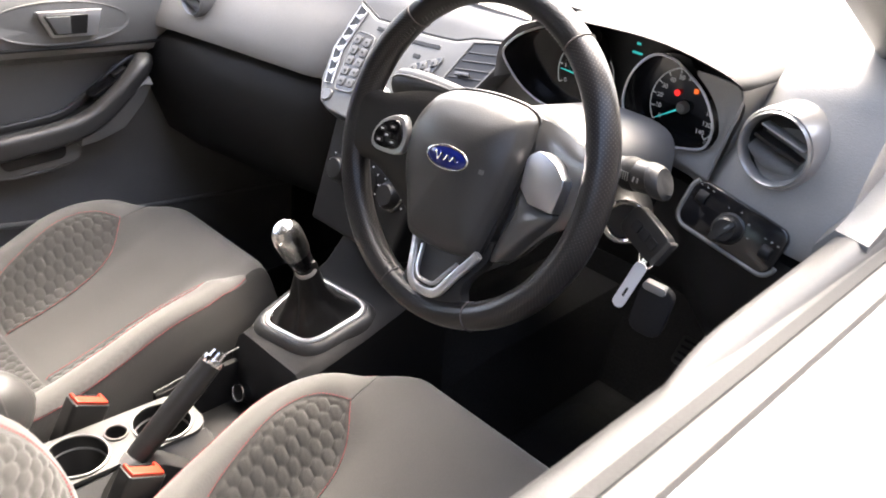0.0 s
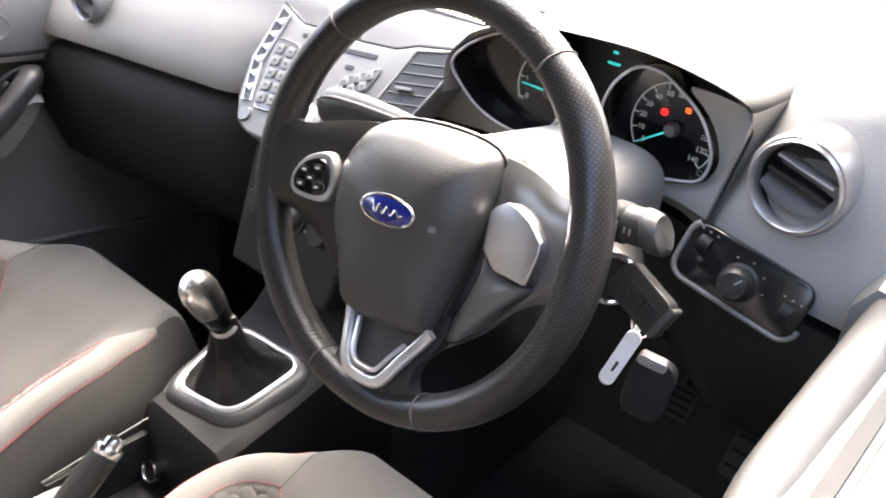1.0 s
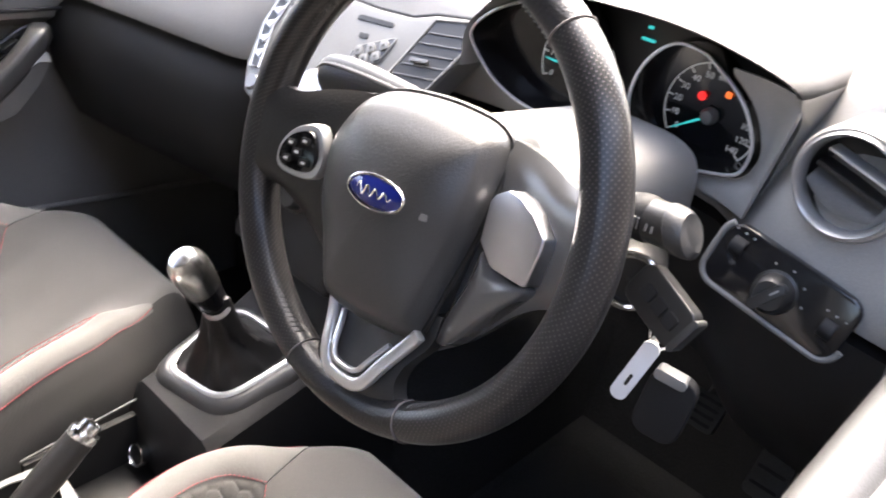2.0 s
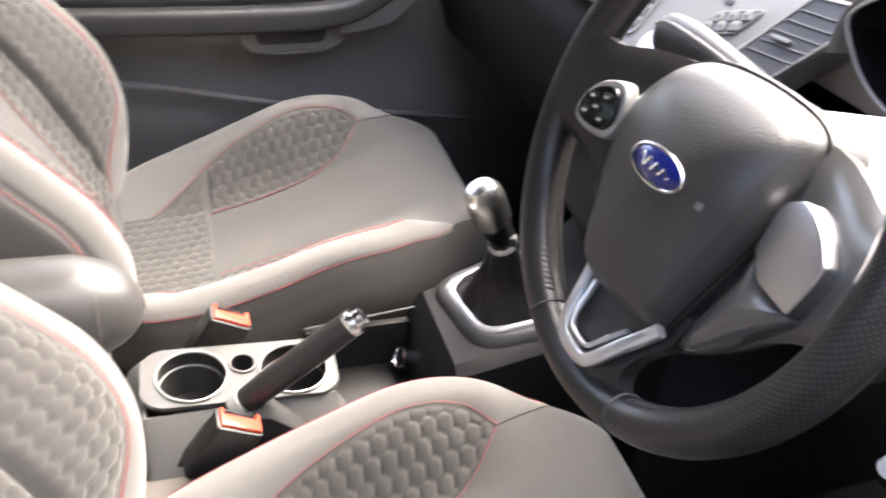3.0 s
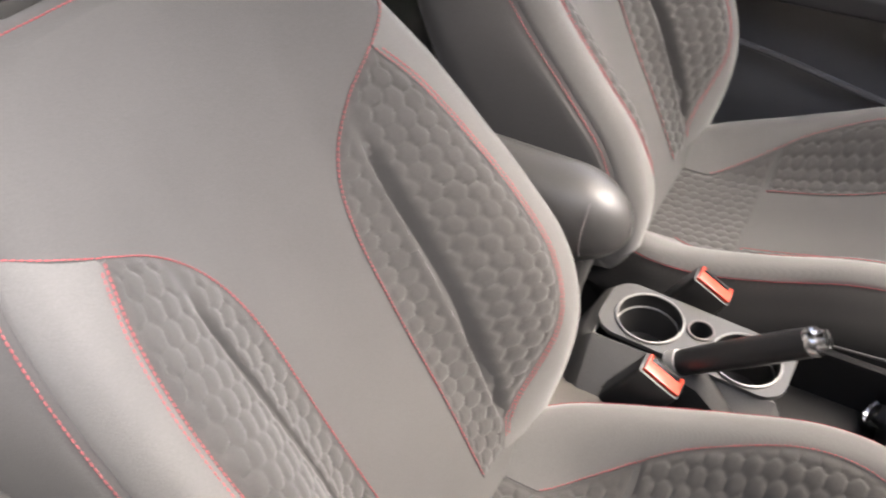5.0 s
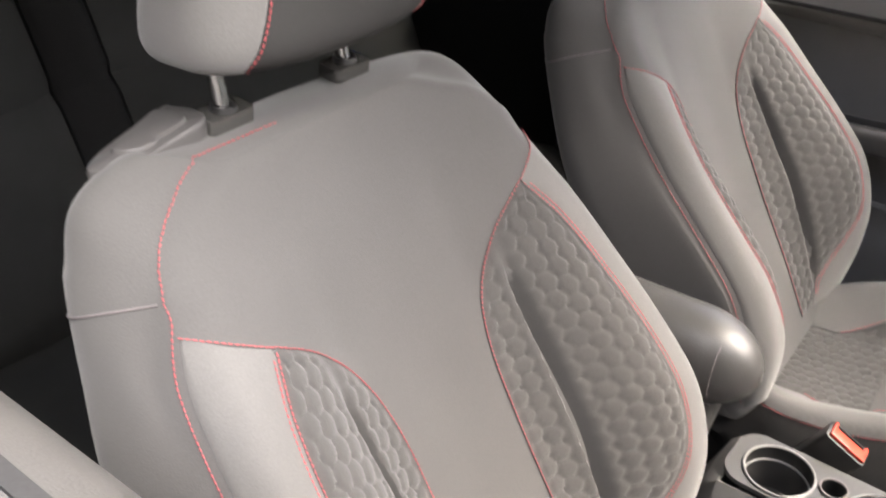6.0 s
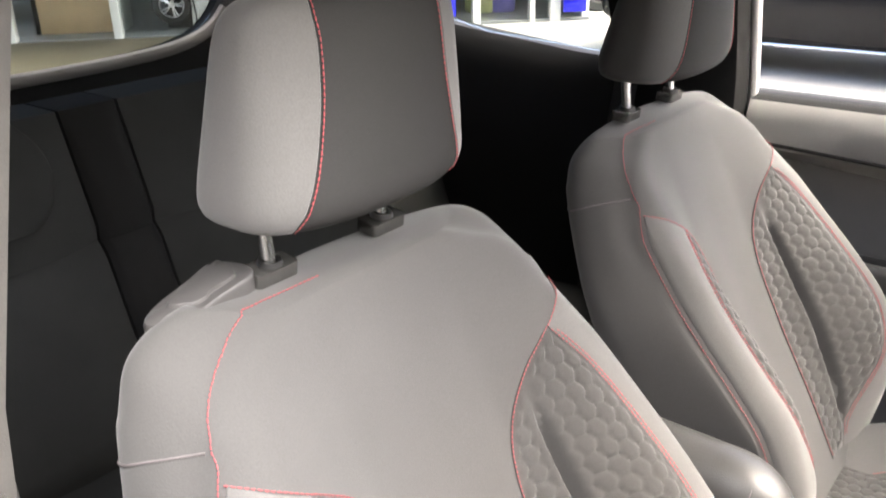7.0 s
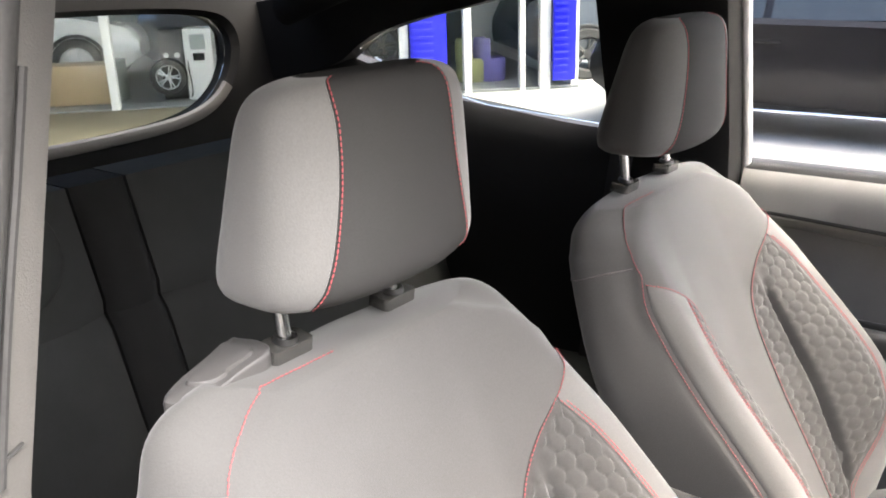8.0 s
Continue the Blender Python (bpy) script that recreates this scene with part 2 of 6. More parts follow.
def sweep(points, width, height, round_off=0.35, up=(0, 0, 1), sides=24):
    """A bar of rounded rectangular section; width and height may follow the way along (0 to 1)."""
    pts = [Vector(p) for p in points]
    rows = []
    for i, p in enumerate(pts):
        d = (pts[min(i + 1, len(pts) - 1)] - pts[max(i - 1, 0)]).normalized()
        a = d.cross(Vector(up)).normalized()
        b = a.cross(d)
        t = i / (len(pts) - 1)
        w = width(t) if callable(width) else width
        h = height(t) if callable(height) else height
        row = []
        for k in range(sides):
            g = 2 * math.pi * k / sides
            c, s = math.cos(g), math.sin(g)
            row.append(p + a * (w / 2 * math.copysign(abs(c) ** round_off, c)) + b * (h / 2 * math.copysign(abs(s) ** round_off, s)))
        rows.append(row)
    return loft(rows)


def lathe(profile, sides=32, m=None):
    """A turned body: (radius, height) points round z; a ring where neither end meets the axis."""
    bm = bmesh.new()
    rows = [[(r * math.cos(a), r * math.sin(a), h) for a in (2 * math.pi * k / sides for k in range(sides))] for r, h in profile]
    vs = grid(bm, rows, True)
    if profile[0][0] > 1e-6 and profile[-1][0] > 1e-6:
        n = sides
        for i in range(n):
            bm.faces.new((vs[-1][i], vs[-1][(i + 1) % n], vs[0][(i + 1) % n], vs[0][i]))
    bmesh.ops.remove_doubles(bm, verts=bm.verts, dist=1e-7)
    bmesh.ops.recalc_face_normals(bm, faces=bm.faces)
    return moved(bm, m) if m else bm


def arc(cx, cy, r, a0, a1, n=8, ry=None):
    return [(cx + r * math.cos(radians(a0 + (a1 - a0) * k / n)), cy + (ry or r) * math.sin(radians(a0 + (a1 - a0) * k / n))) for k in range(n + 1)]


def rounded(w, h, r, n=5, cx=0.0, cy=0.0):
    """The outline of a rounded rectangle."""
    pts = []
    for sx, sy, a in ((1, 1, 0), (-1, 1, 90), (-1, -1, 180), (1, -1, 270)):
        pts += arc(cx + sx * (w / 2 - r), cy + sy * (h / 2 - r), r, a, a + 90, n)
    return pts


def frame_at(origin, right, up):
    """The pose whose x goes right, y up and z towards the viewer."""
    x = Vector(right).normalized()
    z = x.cross(Vector(up)).normalized()
    y = z.cross(x)
    m = Matrix((x, y, z)).transposed().to_4x4()
    m.translation = origin
    return m


def spline(points, n=8, closed=False):
    """A smooth line through points."""
    p = [Vector(q) for q in points]
    out = []
    last = len(p) if closed else len(p) - 1
    for i in range(last):
        a, b = p[i], p[(i + 1) % len(p)]
        z = p[i - 1] if (i or closed) else a * 2 - b
        c = p[(i + 2) % len(p)] if (closed or i + 2 < len(p)) else b * 2 - a
        for k in range(n):
            t = k / n
            out.append(0.5 * ((2 * a) + (b - z) * t + (2 * z - 5 * a + 4 * b - c) * t * t + (3 * a - z - 3 * b + c) * t ** 3))
    if not closed:
        out.append(p[-1])
    return out


def stitches(points, length=0.0038, gap=0.0012, r=0.00074):
    """Short thread stitches along a line."""
    bm = bmesh.new()
    pts = [Vector(p) for p in points]
    s, walked = 0.0, 0.0
    for a, b in zip(pts, pts[1:]):
        d = (b - a).length
        if d < 1e-7:
            continue
        while s < walked + d:
            u = (b - a) / d
            c = a + u * (s - walked)
            tube([c, c + u * length * 0.5, c + u * length], lambda t: r * (1 if 0.2 < t < 0.8 else 0.55), 5, bm=bm)
            s += length + gap
        walked += d
    return bm


def domed(outline, rings, m=None, n=5):
    """A cushioned plate: the outline drawn in towards its middle while it rises."""
    loop = [(p.x, p.y) for p in spline([(x, y, 0) for x, y in outline], n, True)]
    mx, my = sum(p[0] for p in loop) / len(loop), sum(p[1] for p in loop) / len(loop)
    bm = loft([[(mx + (x - mx) * s, my + (y - my) * s, h) for x, y in loop] for s, h in rings])
    return moved(bm, m) if m else bm


def hexbump(x, y, size):
    """How high a quilted cell stands at x, y: 1 in its middle, 0 on its border."""
    h = size * 0.866
    best = []
    row = round(y / h)
    for r in (row - 1, row, row + 1):
        off = 0.5 * size if r % 2 else 0.0
        c = round((x - off) / size)
        for k in (c - 1, c, c + 1):
            best.append(math.hypot(x - (k * size + off), y - r * h))
    best.sort()
    k = min(1.0, (best[1] - best[0]) / size)
    dimple = 1 - smooth(0.0, 0.22, (best[2] - best[0]) / size)
    return 0.50 * smooth(0.0, 0.36, k) ** 0.8 + 0.50 * (1 - (1 - k) ** 2) - 0.55 * dimple

# ---------------------------------------------------------------- ground and car shell
ground = tagged(part("ground", box(-60, -60, -0.43, 60, 60, -0.13, 0), mat("pale_concrete_paving", (0.30, 0.295, 0.28), 0.85, grain=0.2, grain_size=60, mottling=0.15, mottle_size=0.8, bump=0.4)), "pale concrete forecourt paving, dry and clean", "ground", kind="structure")

# Unseen wall, added to block low sky light through the driver's window.
tagged(part("wall_shade", box(4.6, -14, -0.13, 4.9, 14, 4.4, 0.02), mat("dark_shade_wall", (0.07, 0.06, 0.054), 0.85, grain=0.25, grain_size=30, mottling=0.2, mottle_size=1.5, bump=0.4)), "plain dark unseen wall added to block low light on the driver side", "wall", kind="structure")

tagged(part("floor", box(-0.70, -1.60, 0.08, 0.66, 1.55, 0.12, 0.01), CARPET), "black carpeted car floor", "floor", kind="structure")
tunnel_rows = []
for y in (-1.0, -0.5, 0.0, 0.5, 0.9, 1.2, 1.5):
    h = 0.24 if y < 0.6 else 0.30
    tunnel_rows.append([(-0.02 + x, y, z) for x, z in ((-0.15, 0.115), (-0.125, h - 0.05), (-0.09, h), (0.09, h), (0.125, h - 0.05), (0.15, 0.115))])
tagged(part("tunnel", loft(tunnel_rows), CARPET), "black carpeted centre tunnel of the car floor", "floor", kind="structure")
# firewall and toe board
tagged(part("wall_front", loft([[(x, 1.20, 0.1), (x, 1.62, 0.1), (x, 1.62, 1.0), (x, 1.42, 0.98), (x, 1.42, 0.45)] for x in (-0.70, 0.66)]), CARPET), "black carpeted toe board and bulkhead", "wall", kind="structure")

# roof, its edges running down to the pillars
roof_rows = []
for y, z in ((0.40, 1.315), (0.32, 1.345), (0.1, 1.372), (-0.3, 1.375), (-0.9, 1.345), (-1.35, 1.27)):
    up = [(x, y, z + 0.02 - 0.10 * (abs(x + 0.02) / 0.6) ** 4) for x in [-0.60 + 1.16 * k / 16 for k in range(17)]]
    roof_rows.append(up + [(x, y, q + 0.045) for x, y, q in reversed(up)])
tagged(part("ceiling", loft(roof_rows), LINER), "dark cloth headliner under the roof", "ceiling", kind="structure")


def bar(name, pts, w, d, material, label, up=(1, 0, 0)):
    return tagged(part(name, tube(spline(pts, 8), w, 12, flat=d / w, up=up), material), label, "pillar", kind="structure")


bar("pillar_front_left", [(-0.66, 1.12, 0.90), (-0.63, 0.76, 1.12), (-0.58, 0.40, 1.31)], 0.035, 0.05, DOORCARD, "grey plastic windscreen pillar")
bar("pillar_front_right", [(0.64, 1.12, 0.90), (0.61, 0.76, 1.12), (0.56, 0.40, 1.31)], 0.035, 0.05, DOORCARD, "grey plastic windscreen pillar")
bar("roof_edge_left", [(-0.585, 0.42, 1.305), (-0.59, 0.2, 1.325), (-0.58, -0.4, 1.33), (-0.57, -0.9, 1.27), (-0.55, -1.3, 1.16)], 0.035, 0.035, LINER, "dark cloth roof edge over the doors")
bar("roof_edge_right", [(0.565, 0.42, 1.305), (0.57, 0.2, 1.325), (0.555, -0.4, 1.33), (0.54, -0.9, 1.27), (0.52, -1.3, 1.16)], 0.035, 0.035, LINER, "dark cloth roof edge over the doors")


# rear side panels under the quarter windows, tailgate, rear shelf edge
for sx, x, nm in ((-1, -0.66, "wall_rear_left"), (1, 0.66, "wall_rear_right")):
    rows = []
    for y, top in ((-0.30, 0.92), (-0.6, 0.935), (-0.9, 0.965), (-1.15, 1.03), (-1.45, 1.10)):
        rows.append([(x, y, 0.10), (x + sx * 0.09, y, 0.10), (x + sx * 0.09, y, top - 0.03), (x + sx * 0.06, y, top), (x + sx * 0.015, y, top), (x - sx * 0.01, y, top - 0.04), (x - sx * 0.01, y, 0.6)])
    tagged(part(nm, loft(rows), DASHDARK), "charcoal plastic rear side panel", "wall", kind="structure")

for sx, x, nm in ((-1, -0.69, "left"), (1, 0.65, "right")):
    tagged(part("wall_kick_" + nm, box(x, 0.98, 0.09, x + sx * 0.06, 1.62, 1.03, 0.006), CARPET), "black carpeted footwell side", "wall", kind="structure")

# ---------------------------------------------------------------- rear of the shell: quarter windows, tailgate, pillars
def strip_wall(name, sx, x, keys_low, keys_high, y0, y1, material, label, n=24, thick=0.05, tumble=0.16, belt=0.93):
    """A piece of the car's side between a lower and an upper line, leaning inwards above the belt."""
    rows = []
    for k in range(n + 1):
        y = y0 + (y1 - y0) * k / n
        lo, hi = curve(keys_low, y), curve(keys_high, y)
        def px(z):
            return x - sx * tumble * max(0.0, z - belt)
        rows.append([(px(lo), y, lo), (px((lo + hi) / 2), y, (lo + hi) / 2), (px(hi), y, hi), (px(hi) + sx * thick, y, hi), (px((lo + hi) / 2) + sx * thick, y, (lo + hi) / 2), (px(lo) + sx * thick, y, lo)])
    return tagged(part(name, loft(rows), material), label, "wall", kind="structure")


for sx, x, nm in ((-1, -0.655, "left"), (1, 0.652, "right")):
    strip_wall("wall_over_quarter_window_" + nm, sx, x, [(-1.60, 0.98), (-1.40, 0.99), (-1.18, 1.05), (-1.135, 1.088), (-0.985, 1.135), (-0.86, 1.160), (-0.677, 1.196), (-0.50, 1.215), (-0.25, 1.23)], [(-1.60, 1.16), (-1.3, 1.20), (-0.9, 1.29), (-0.25, 1.345)], -1.60, -0.25, LINER, "dark trim over the rear side window")
    # centre pillar
    rows = []
    for z in (0.10, 0.5, 0.86, 0.93, 1.05, 1.18, 1.34):
        q = x - sx * 0.24 * max(0.0, z - 0.90)
        y0, y1 = -0.50 - 0.02 * max(0, z - 0.9), -0.262
        rows.append([(q, y1, z), (q + sx * 0.03, y1 + 0.012, z), (q + sx * 0.07, y1, z), (q + sx * 0.07, y0, z), (q, y0, z), (q - sx * 0.012, y0 + 0.05, z), (q - sx * 0.012, y1 - 0.03, z)])
    # left: dark headliner colour and silver strip; right: grey trim and black strip
    tagged(part("pillar_centre_" + nm, loft(rows), SILLPAD if sx > 0 else LINER), "door pillar trim, dark on the left, grey plastic on the right", "pillar", kind="structure")
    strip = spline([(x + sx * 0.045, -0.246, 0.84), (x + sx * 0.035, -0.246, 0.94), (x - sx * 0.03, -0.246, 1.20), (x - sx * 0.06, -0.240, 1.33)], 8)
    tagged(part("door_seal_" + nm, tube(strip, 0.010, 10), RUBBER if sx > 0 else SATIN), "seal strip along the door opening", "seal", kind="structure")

# door seal fold and trim joint on the driver's pillar
pillar = bpy.data.objects["pillar_centre_right"]
part("seal_fold", tube(spline([(0.606, -0.247, 1.205), (0.613, -0.247, 1.176), (0.624, -0.247, 1.132), (0.637, -0.247, 1.083), (0.652, -0.248, 1.02), (0.668, -0.248, 0.95)], 8), 0.0035, 8), RUBBER, pillar, "dark fold of the door seal")
part("trim_joint", tube([(0.690, -0.2490, 0.961), (0.668, -0.2490, 0.9650), (0.655, -0.2520, 0.9672), (0.646, -0.2560, 0.9686)], 0.0016, 6), BLACK, pillar, "dark joint in the pillar trim")

# tailgate with its window opening
rw = [(p.x, p.y) for p in spline([(-0.535, 1.08, 0), (-0.50, 0.985, 0), (-0.40, 0.925, 0), (-0.20, 0.905, 0), (0.16, 0.905, 0), (0.36, 0.925, 0), (0.46, 0.985, 0), (0.495, 1.08, 0), (0.44, 1.145, 0), (0.25, 1.165, 0), (-0.02, 1.170, 0), (-0.29, 1.165, 0), (-0.48, 1.145, 0)], 6, True)]
cx, cz = -0.02, 1.03
rings = [[(cx + (x - cx) * s, y, cz + (z - cz) * u) for x, z in rw] for s, u, y in ((1.0, 1.0, -1.54), (1.0, 1.0, -1.49), (1.03, 1.09, -1.475))]
outer = []
for x, z in rw:
    a = math.atan2((z - cz) / 0.13, (x - cx) / 0.5)
    outer.append((cx + 0.68 * max(-1, min(1, 1.35 * math.cos(a))), -1.47, cz + (0.26 if math.sin(a) > 0 else 0.93) * max(-1, min(1, 1.35 * math.sin(a)))))
bm = bmesh.new()
grid(bm, [rings[0], rings[1], rings[2], outer, [(x, -1.56, z) for x, y, z in outer], [(x, -1.545, z) for x, y, z in rings[0]]], True)
bmesh.ops.recalc_face_normals(bm, faces=bm.faces)
tailgate = tagged(part("wall_tailgate", bm, LINER), "charcoal tailgate trim around the rear window", "tailgate", kind="structure")
lip = [(cx + (x - cx) * 1.012, -1.482, cz + (z - cz) * 1.03) for x, z in rw]
low = [p for p in lip if p[2] < 0.99]
part("window_ledge", tube(sorted(low, key=lambda p: p[0]), 0.016, 8, up=(0, 1, 0), flat=0.7), SILLTRIM, tailgate, "grey ledge under the rear window")
bm = sheet([(x, -1.515, z) for x, z in rw], 0.003)
pane = tagged(part("window_rear", bm, REARGLASS), "rear window of lightly tinted glass", "window", kind="structure")
pane.visible_shadow = False
tagged(part("rear_shelf", box(-0.60, -1.46, 0.735, 0.56, -1.10, 0.755, 0.004), CARPET), "black felt parcel shelf behind the rear seat", "shelf", kind="structure")

# glass in the left quarter window and the passenger's door
bm = sheet([(-0.665 + 0.16 * max(0, z - 0.93), y, z) for y, z in ((-0.50, 0.94), (-0.80, 0.96), (-1.0, 1.0), (-1.15, 1.07), (-1.0, 1.14), (-0.86, 1.17), (-0.50, 1.225))], 0.004)
q = tagged(part("window_quarter_left", bm, CARGLASS), "clear rear side window", "window", kind="structure")
q.visible_shadow = False
bm = sheet([(-0.700 + 0.24 * (z - 0.88), y, z) for y, z in ((-0.26, 0.88), (1.02, 0.88), (0.60, 1.24), (0.45, 1.30), (-0.26, 1.32))], 0.004)
q = tagged(part("window_door_left", bm, GLASS), "clear passenger door window, fully up", "window", kind="structure")
q.visible_shadow = False

# ---------------------------------------------------------------- doors
def door_skin(name, sx, x, sill, label, material):
    """The door's inner lining from floor to window sill, bowed, with its upper pad standing proud."""
    prof = [(0.000, 0.10), (0.000, 0.36), (0.006, 0.40), (-0.018, 0.46), (-0.035, 0.54), (-0.035, 0.70), (-0.030, 0.745), (0.004, 0.765), (0.014, 0.80), (0.012, 0.85), (0.0, sill - 0.012), (-0.014, sill), (-0.045, sill + 0.001), (-0.075, sill - 0.01), (-0.10, sill - 0.06), (-0.10, 0.10)]
    rows = []
    for k in range(31):
        y = -0.245 + 1.30 * k / 30
        tilt = -0.06 * (y - 0.30)
        row = []
        for d, z in prof:
            zz = z + (tilt if 0.3 < z < 0.80 else 0.0)
            row.append((x - sx * (d - 0.02 * smooth(0.75, 1.05, y)), y, zz))
        rows.append(row)
    bm = loft(rows)
    if isinstance(material, list):
        for f in bm.faces:
            c = f.calc_center_median()
            if c.z > 0.752:
                f.material_index = 1 if c.z < 0.868 else 2
    return tagged(part(name, bm, material), label, "door", kind="structure")


pdoor = door_skin("door_1", -1, -0.685, 0.893, "two-tone grey plastic passenger door lining with armrest", [DOORCARD, DOORTOP, DASHDARK])
# armrest with a grab handle that climbs towards the front
arm_line = [(-0.650, -0.20, 0.610), (-0.640, 0.0, 0.613), (-0.635, 0.18, 0.616), (-0.632, 0.32, 0.620), (-0.632, 0.42, 0.628), (-0.633, 0.475, 0.644), (-0.636, 0.535, 0.684), (-0.645, 0.580, 0.722), (-0.665, 0.598, 0.730)]
ARMGREY = mat("satin_charcoal_plastic", (0.042, 0.042, 0.042), 0.30, bump=0.25, grain=0.06, grain_size=650, mottling=0.06)
arm = part("armrest", sweep(spline(arm_line, 8), 0.036, lambda t: 0.044 - 0.012 * smooth(0.4, 1.0, t), 0.6), ARMGREY, pdoor, "charcoal armrest and grab handle")
part("trough_edge", sweep(spline([(-0.688, -0.20, 0.622), (-0.686, 0.18, 0.626), (-0.685, 0.32, 0.634), (-0.685, 0.43, 0.642), (-0.686, 0.50, 0.680), (-0.690, 0.57, 0.722), (-0.69, 0.60, 0.728)], 8), 0.010, 0.016, 0.7), ARMGREY, pdoor, "far edge of the armrest trough")
part("trough", sweep(spline([(-0.665, -0.20, 0.604), (-0.662, 0.18, 0.606), (-0.660, 0.36, 0.612), (-0.660, 0.43, 0.624), (-0.661, 0.50, 0.664), (-0.668, 0.57, 0.706)], 8), 0.050, 0.016, 0.6), BLACK, pdoor, "dark hollow of the armrest")
part("armrest_bracket", loft([[(-0.70, y, z1), (-0.632, y, z1), (-0.622, y, z1 - 0.012), (-0.630, y, z0 + 0.008), (-0.70, y, z0)] for y, z0, z1 in ((0.44, 0.585, 0.625), (0.48, 0.590, 0.645), (0.53, 0.605, 0.685), (0.572, 0.648, 0.708), (0.592, 0.680, 0.704))]), DOORCARD, pdoor, "grey foot of the grab handle")
part("switch_panel", slab(rounded(0.10, 0.030, 0.012), 0.008, frame_at((-0.664, 0.525, 0.694), (0, 0.86, 0.42), (-1, 0, 0.15)), 0.003, 2), GLOSSBLACK, arm, "gloss black window switch panel")
part("window_switch", slab(rounded(0.028, 0.016, 0.004), 0.007, frame_at((-0.662, 0.545, 0.712), (0, 0.86, 0.42), (-1, 0, 0.15)), 0.002, 2), BLACK, arm, "black window switch")
pocket = part("pull_pocket", slab(rounded(0.17, 0.062, 0.02), 0.016, frame_at((-0.664, 0.36, 0.585), (0, 1, 0.04), (-0.15, 0, 1)), 0.006, 3), DOORCARD, pdoor)
part("pocket_rim", tube([(-0.649, 0.36 + 0.083 * x, 0.580 + 0.028 * y + 0.003 * x) for x, y in rounded(2, 2, 0.75, 8)], 0.0028, 8, closed=True), DOORCARD, pocket, "thin bright rim of the pull pocket")
part("pocket_well", slab(rounded(0.12, 0.034, 0.014), 0.006, frame_at((-0.647, 0.355, 0.588), (0, 1, 0.04), (-0.15, 0, 1)), 0.002, 2), BLACK, pocket, "dark hollow of the pull pocket")
# release handle in its oval dish
dish = part("handle_dish", lathe([(0.0, 0.0), (0.92, 0.0), (0.96, 0.0028), (0.985, 0.0026), (1.01, -0.004)], 40, frame_at((-0.672, 0.45, 0.818), (0, 1, -0.06), (-0.05, 0, 1)) @ Matrix.Diagonal((0.132, 0.040, 1, 1))), DOORTOP, pdoor, "oval dish round the release handle")
part("handle_frame", slab([(-0.045, 0.024), (0.075, 0.020), (0.062, -0.027), (-0.022, -0.024)], 0.010, frame_at((-0.668, 0.447, 0.820), (0, 1, -0.02), (-0.05, 0, 1)), 0.003, 2), SATIN, dish, "silver frame of the release handle")
part("handle_hollow", slab([(-0.034, 0.018), (0.047, 0.014), (0.041, -0.020), (-0.018, -0.018)], 0.004, frame_at((-0.6585, 0.447, 0.820), (0, 1, -0.02), (-0.05, 0, 1)), 0.001, 1), BLACK, dish, "dark hollow behind the handle")
part("release_handle", slab([(-0.031, 0.016), (0.012, 0.014), (0.010, -0.017), (-0.016, -0.016)], 0.006, frame_at((-0.656, 0.447, 0.820), (0, 1, -0.02), (-0.05, 0, 1)), 0.002, 2), SILVER, dish, "silver release handle")
# long crease and lower pocket rim
part("lining_crease", tube(spline([(-0.672, -0.2, 0.808), (-0.668, 0.2, 0.790), (-0.668, 0.6, 0.764), (-0.675, 0.9, 0.75)], 8), 0.0035, 8), DASHDARK, pdoor)
part("pocket_edge", tube(spline([(-0.672, -0.2, 0.512), (-0.668, 0.09, 0.488), (-0.668, 0.35, 0.440), (-0.668, 0.68, 0.398), (-0.66, 0.95, 0.375)], 8), 0.006, 8), DOORCARD, pdoor, "raised rim of the door pocket")

ddoor = door_skin("door_2", 1, 0.665, 0.893, "grey plastic driver door lining with the window down", SILLPAD)
rows = []
for k in range(21):
    y = -0.25 + 1.2 * k / 20
    rows.append([(0.694, y, 0.878), (0.697, y, 0.8965), (0.708, y, 0.8965), (0.712, y, 0.878)])
part("window_seal", loft(rows), RUBBER, ddoor, "black rubber window seal")
part("outer_seal", loft([[(0.7125, y, 0.886), (0.715, y, 0.899), (0.733, y, 0.899), (0.737, y, 0.889)] for y in (-0.26, 0.2, 0.6, 0.98)]), SILLPAD, ddoor, "grey outer window seal")
rows = [[(0.714, y, 0.80), (0.714, y, 0.886), (0.720, y, 0.893), (0.735, y, 0.892), (0.758, y, 0.884), (0.790, y, 0.80), (0.815, y, 0.55), (0.80, y, 0.15), (0.76, y, 0.12), (0.76, y, 0.80)] for y in [-0.30 + 1.36 * k / 20 for k in range(21)]]
part("door_skin", loft(rows), WHITEPAINT, ddoor, "white painted outer door panel")
part("sill_pad", tube(spline([(0.684, 0.28, 0.876), (0.678, 0.40, 0.876), (0.676, 0.55, 0.880), (0.676, 0.80, 0.890)], 8), lambda t: 0.010 + 0.010 * smooth(0, 0.4, t), 12, flat=1.3), SILLPAD, ddoor, "padded door shoulder")
# front corner of the driver's window: the pillar foot
tagged(part("pillar_foot_right", loft([[(0.642, y, 0.80), (0.69, y, 0.80), (0.69, y, z), (0.655, y, z + 0.004), (0.640, y, z - 0.02)] for y, z in ((0.66, 0.905), (0.74, 0.93), (0.85, 0.98), (1.1, 1.06))]), DOORCARD), "grey trim at the foot of the windscreen pillar", "pillar", kind="structure")

from mathutils.bvhtree import BVHTree

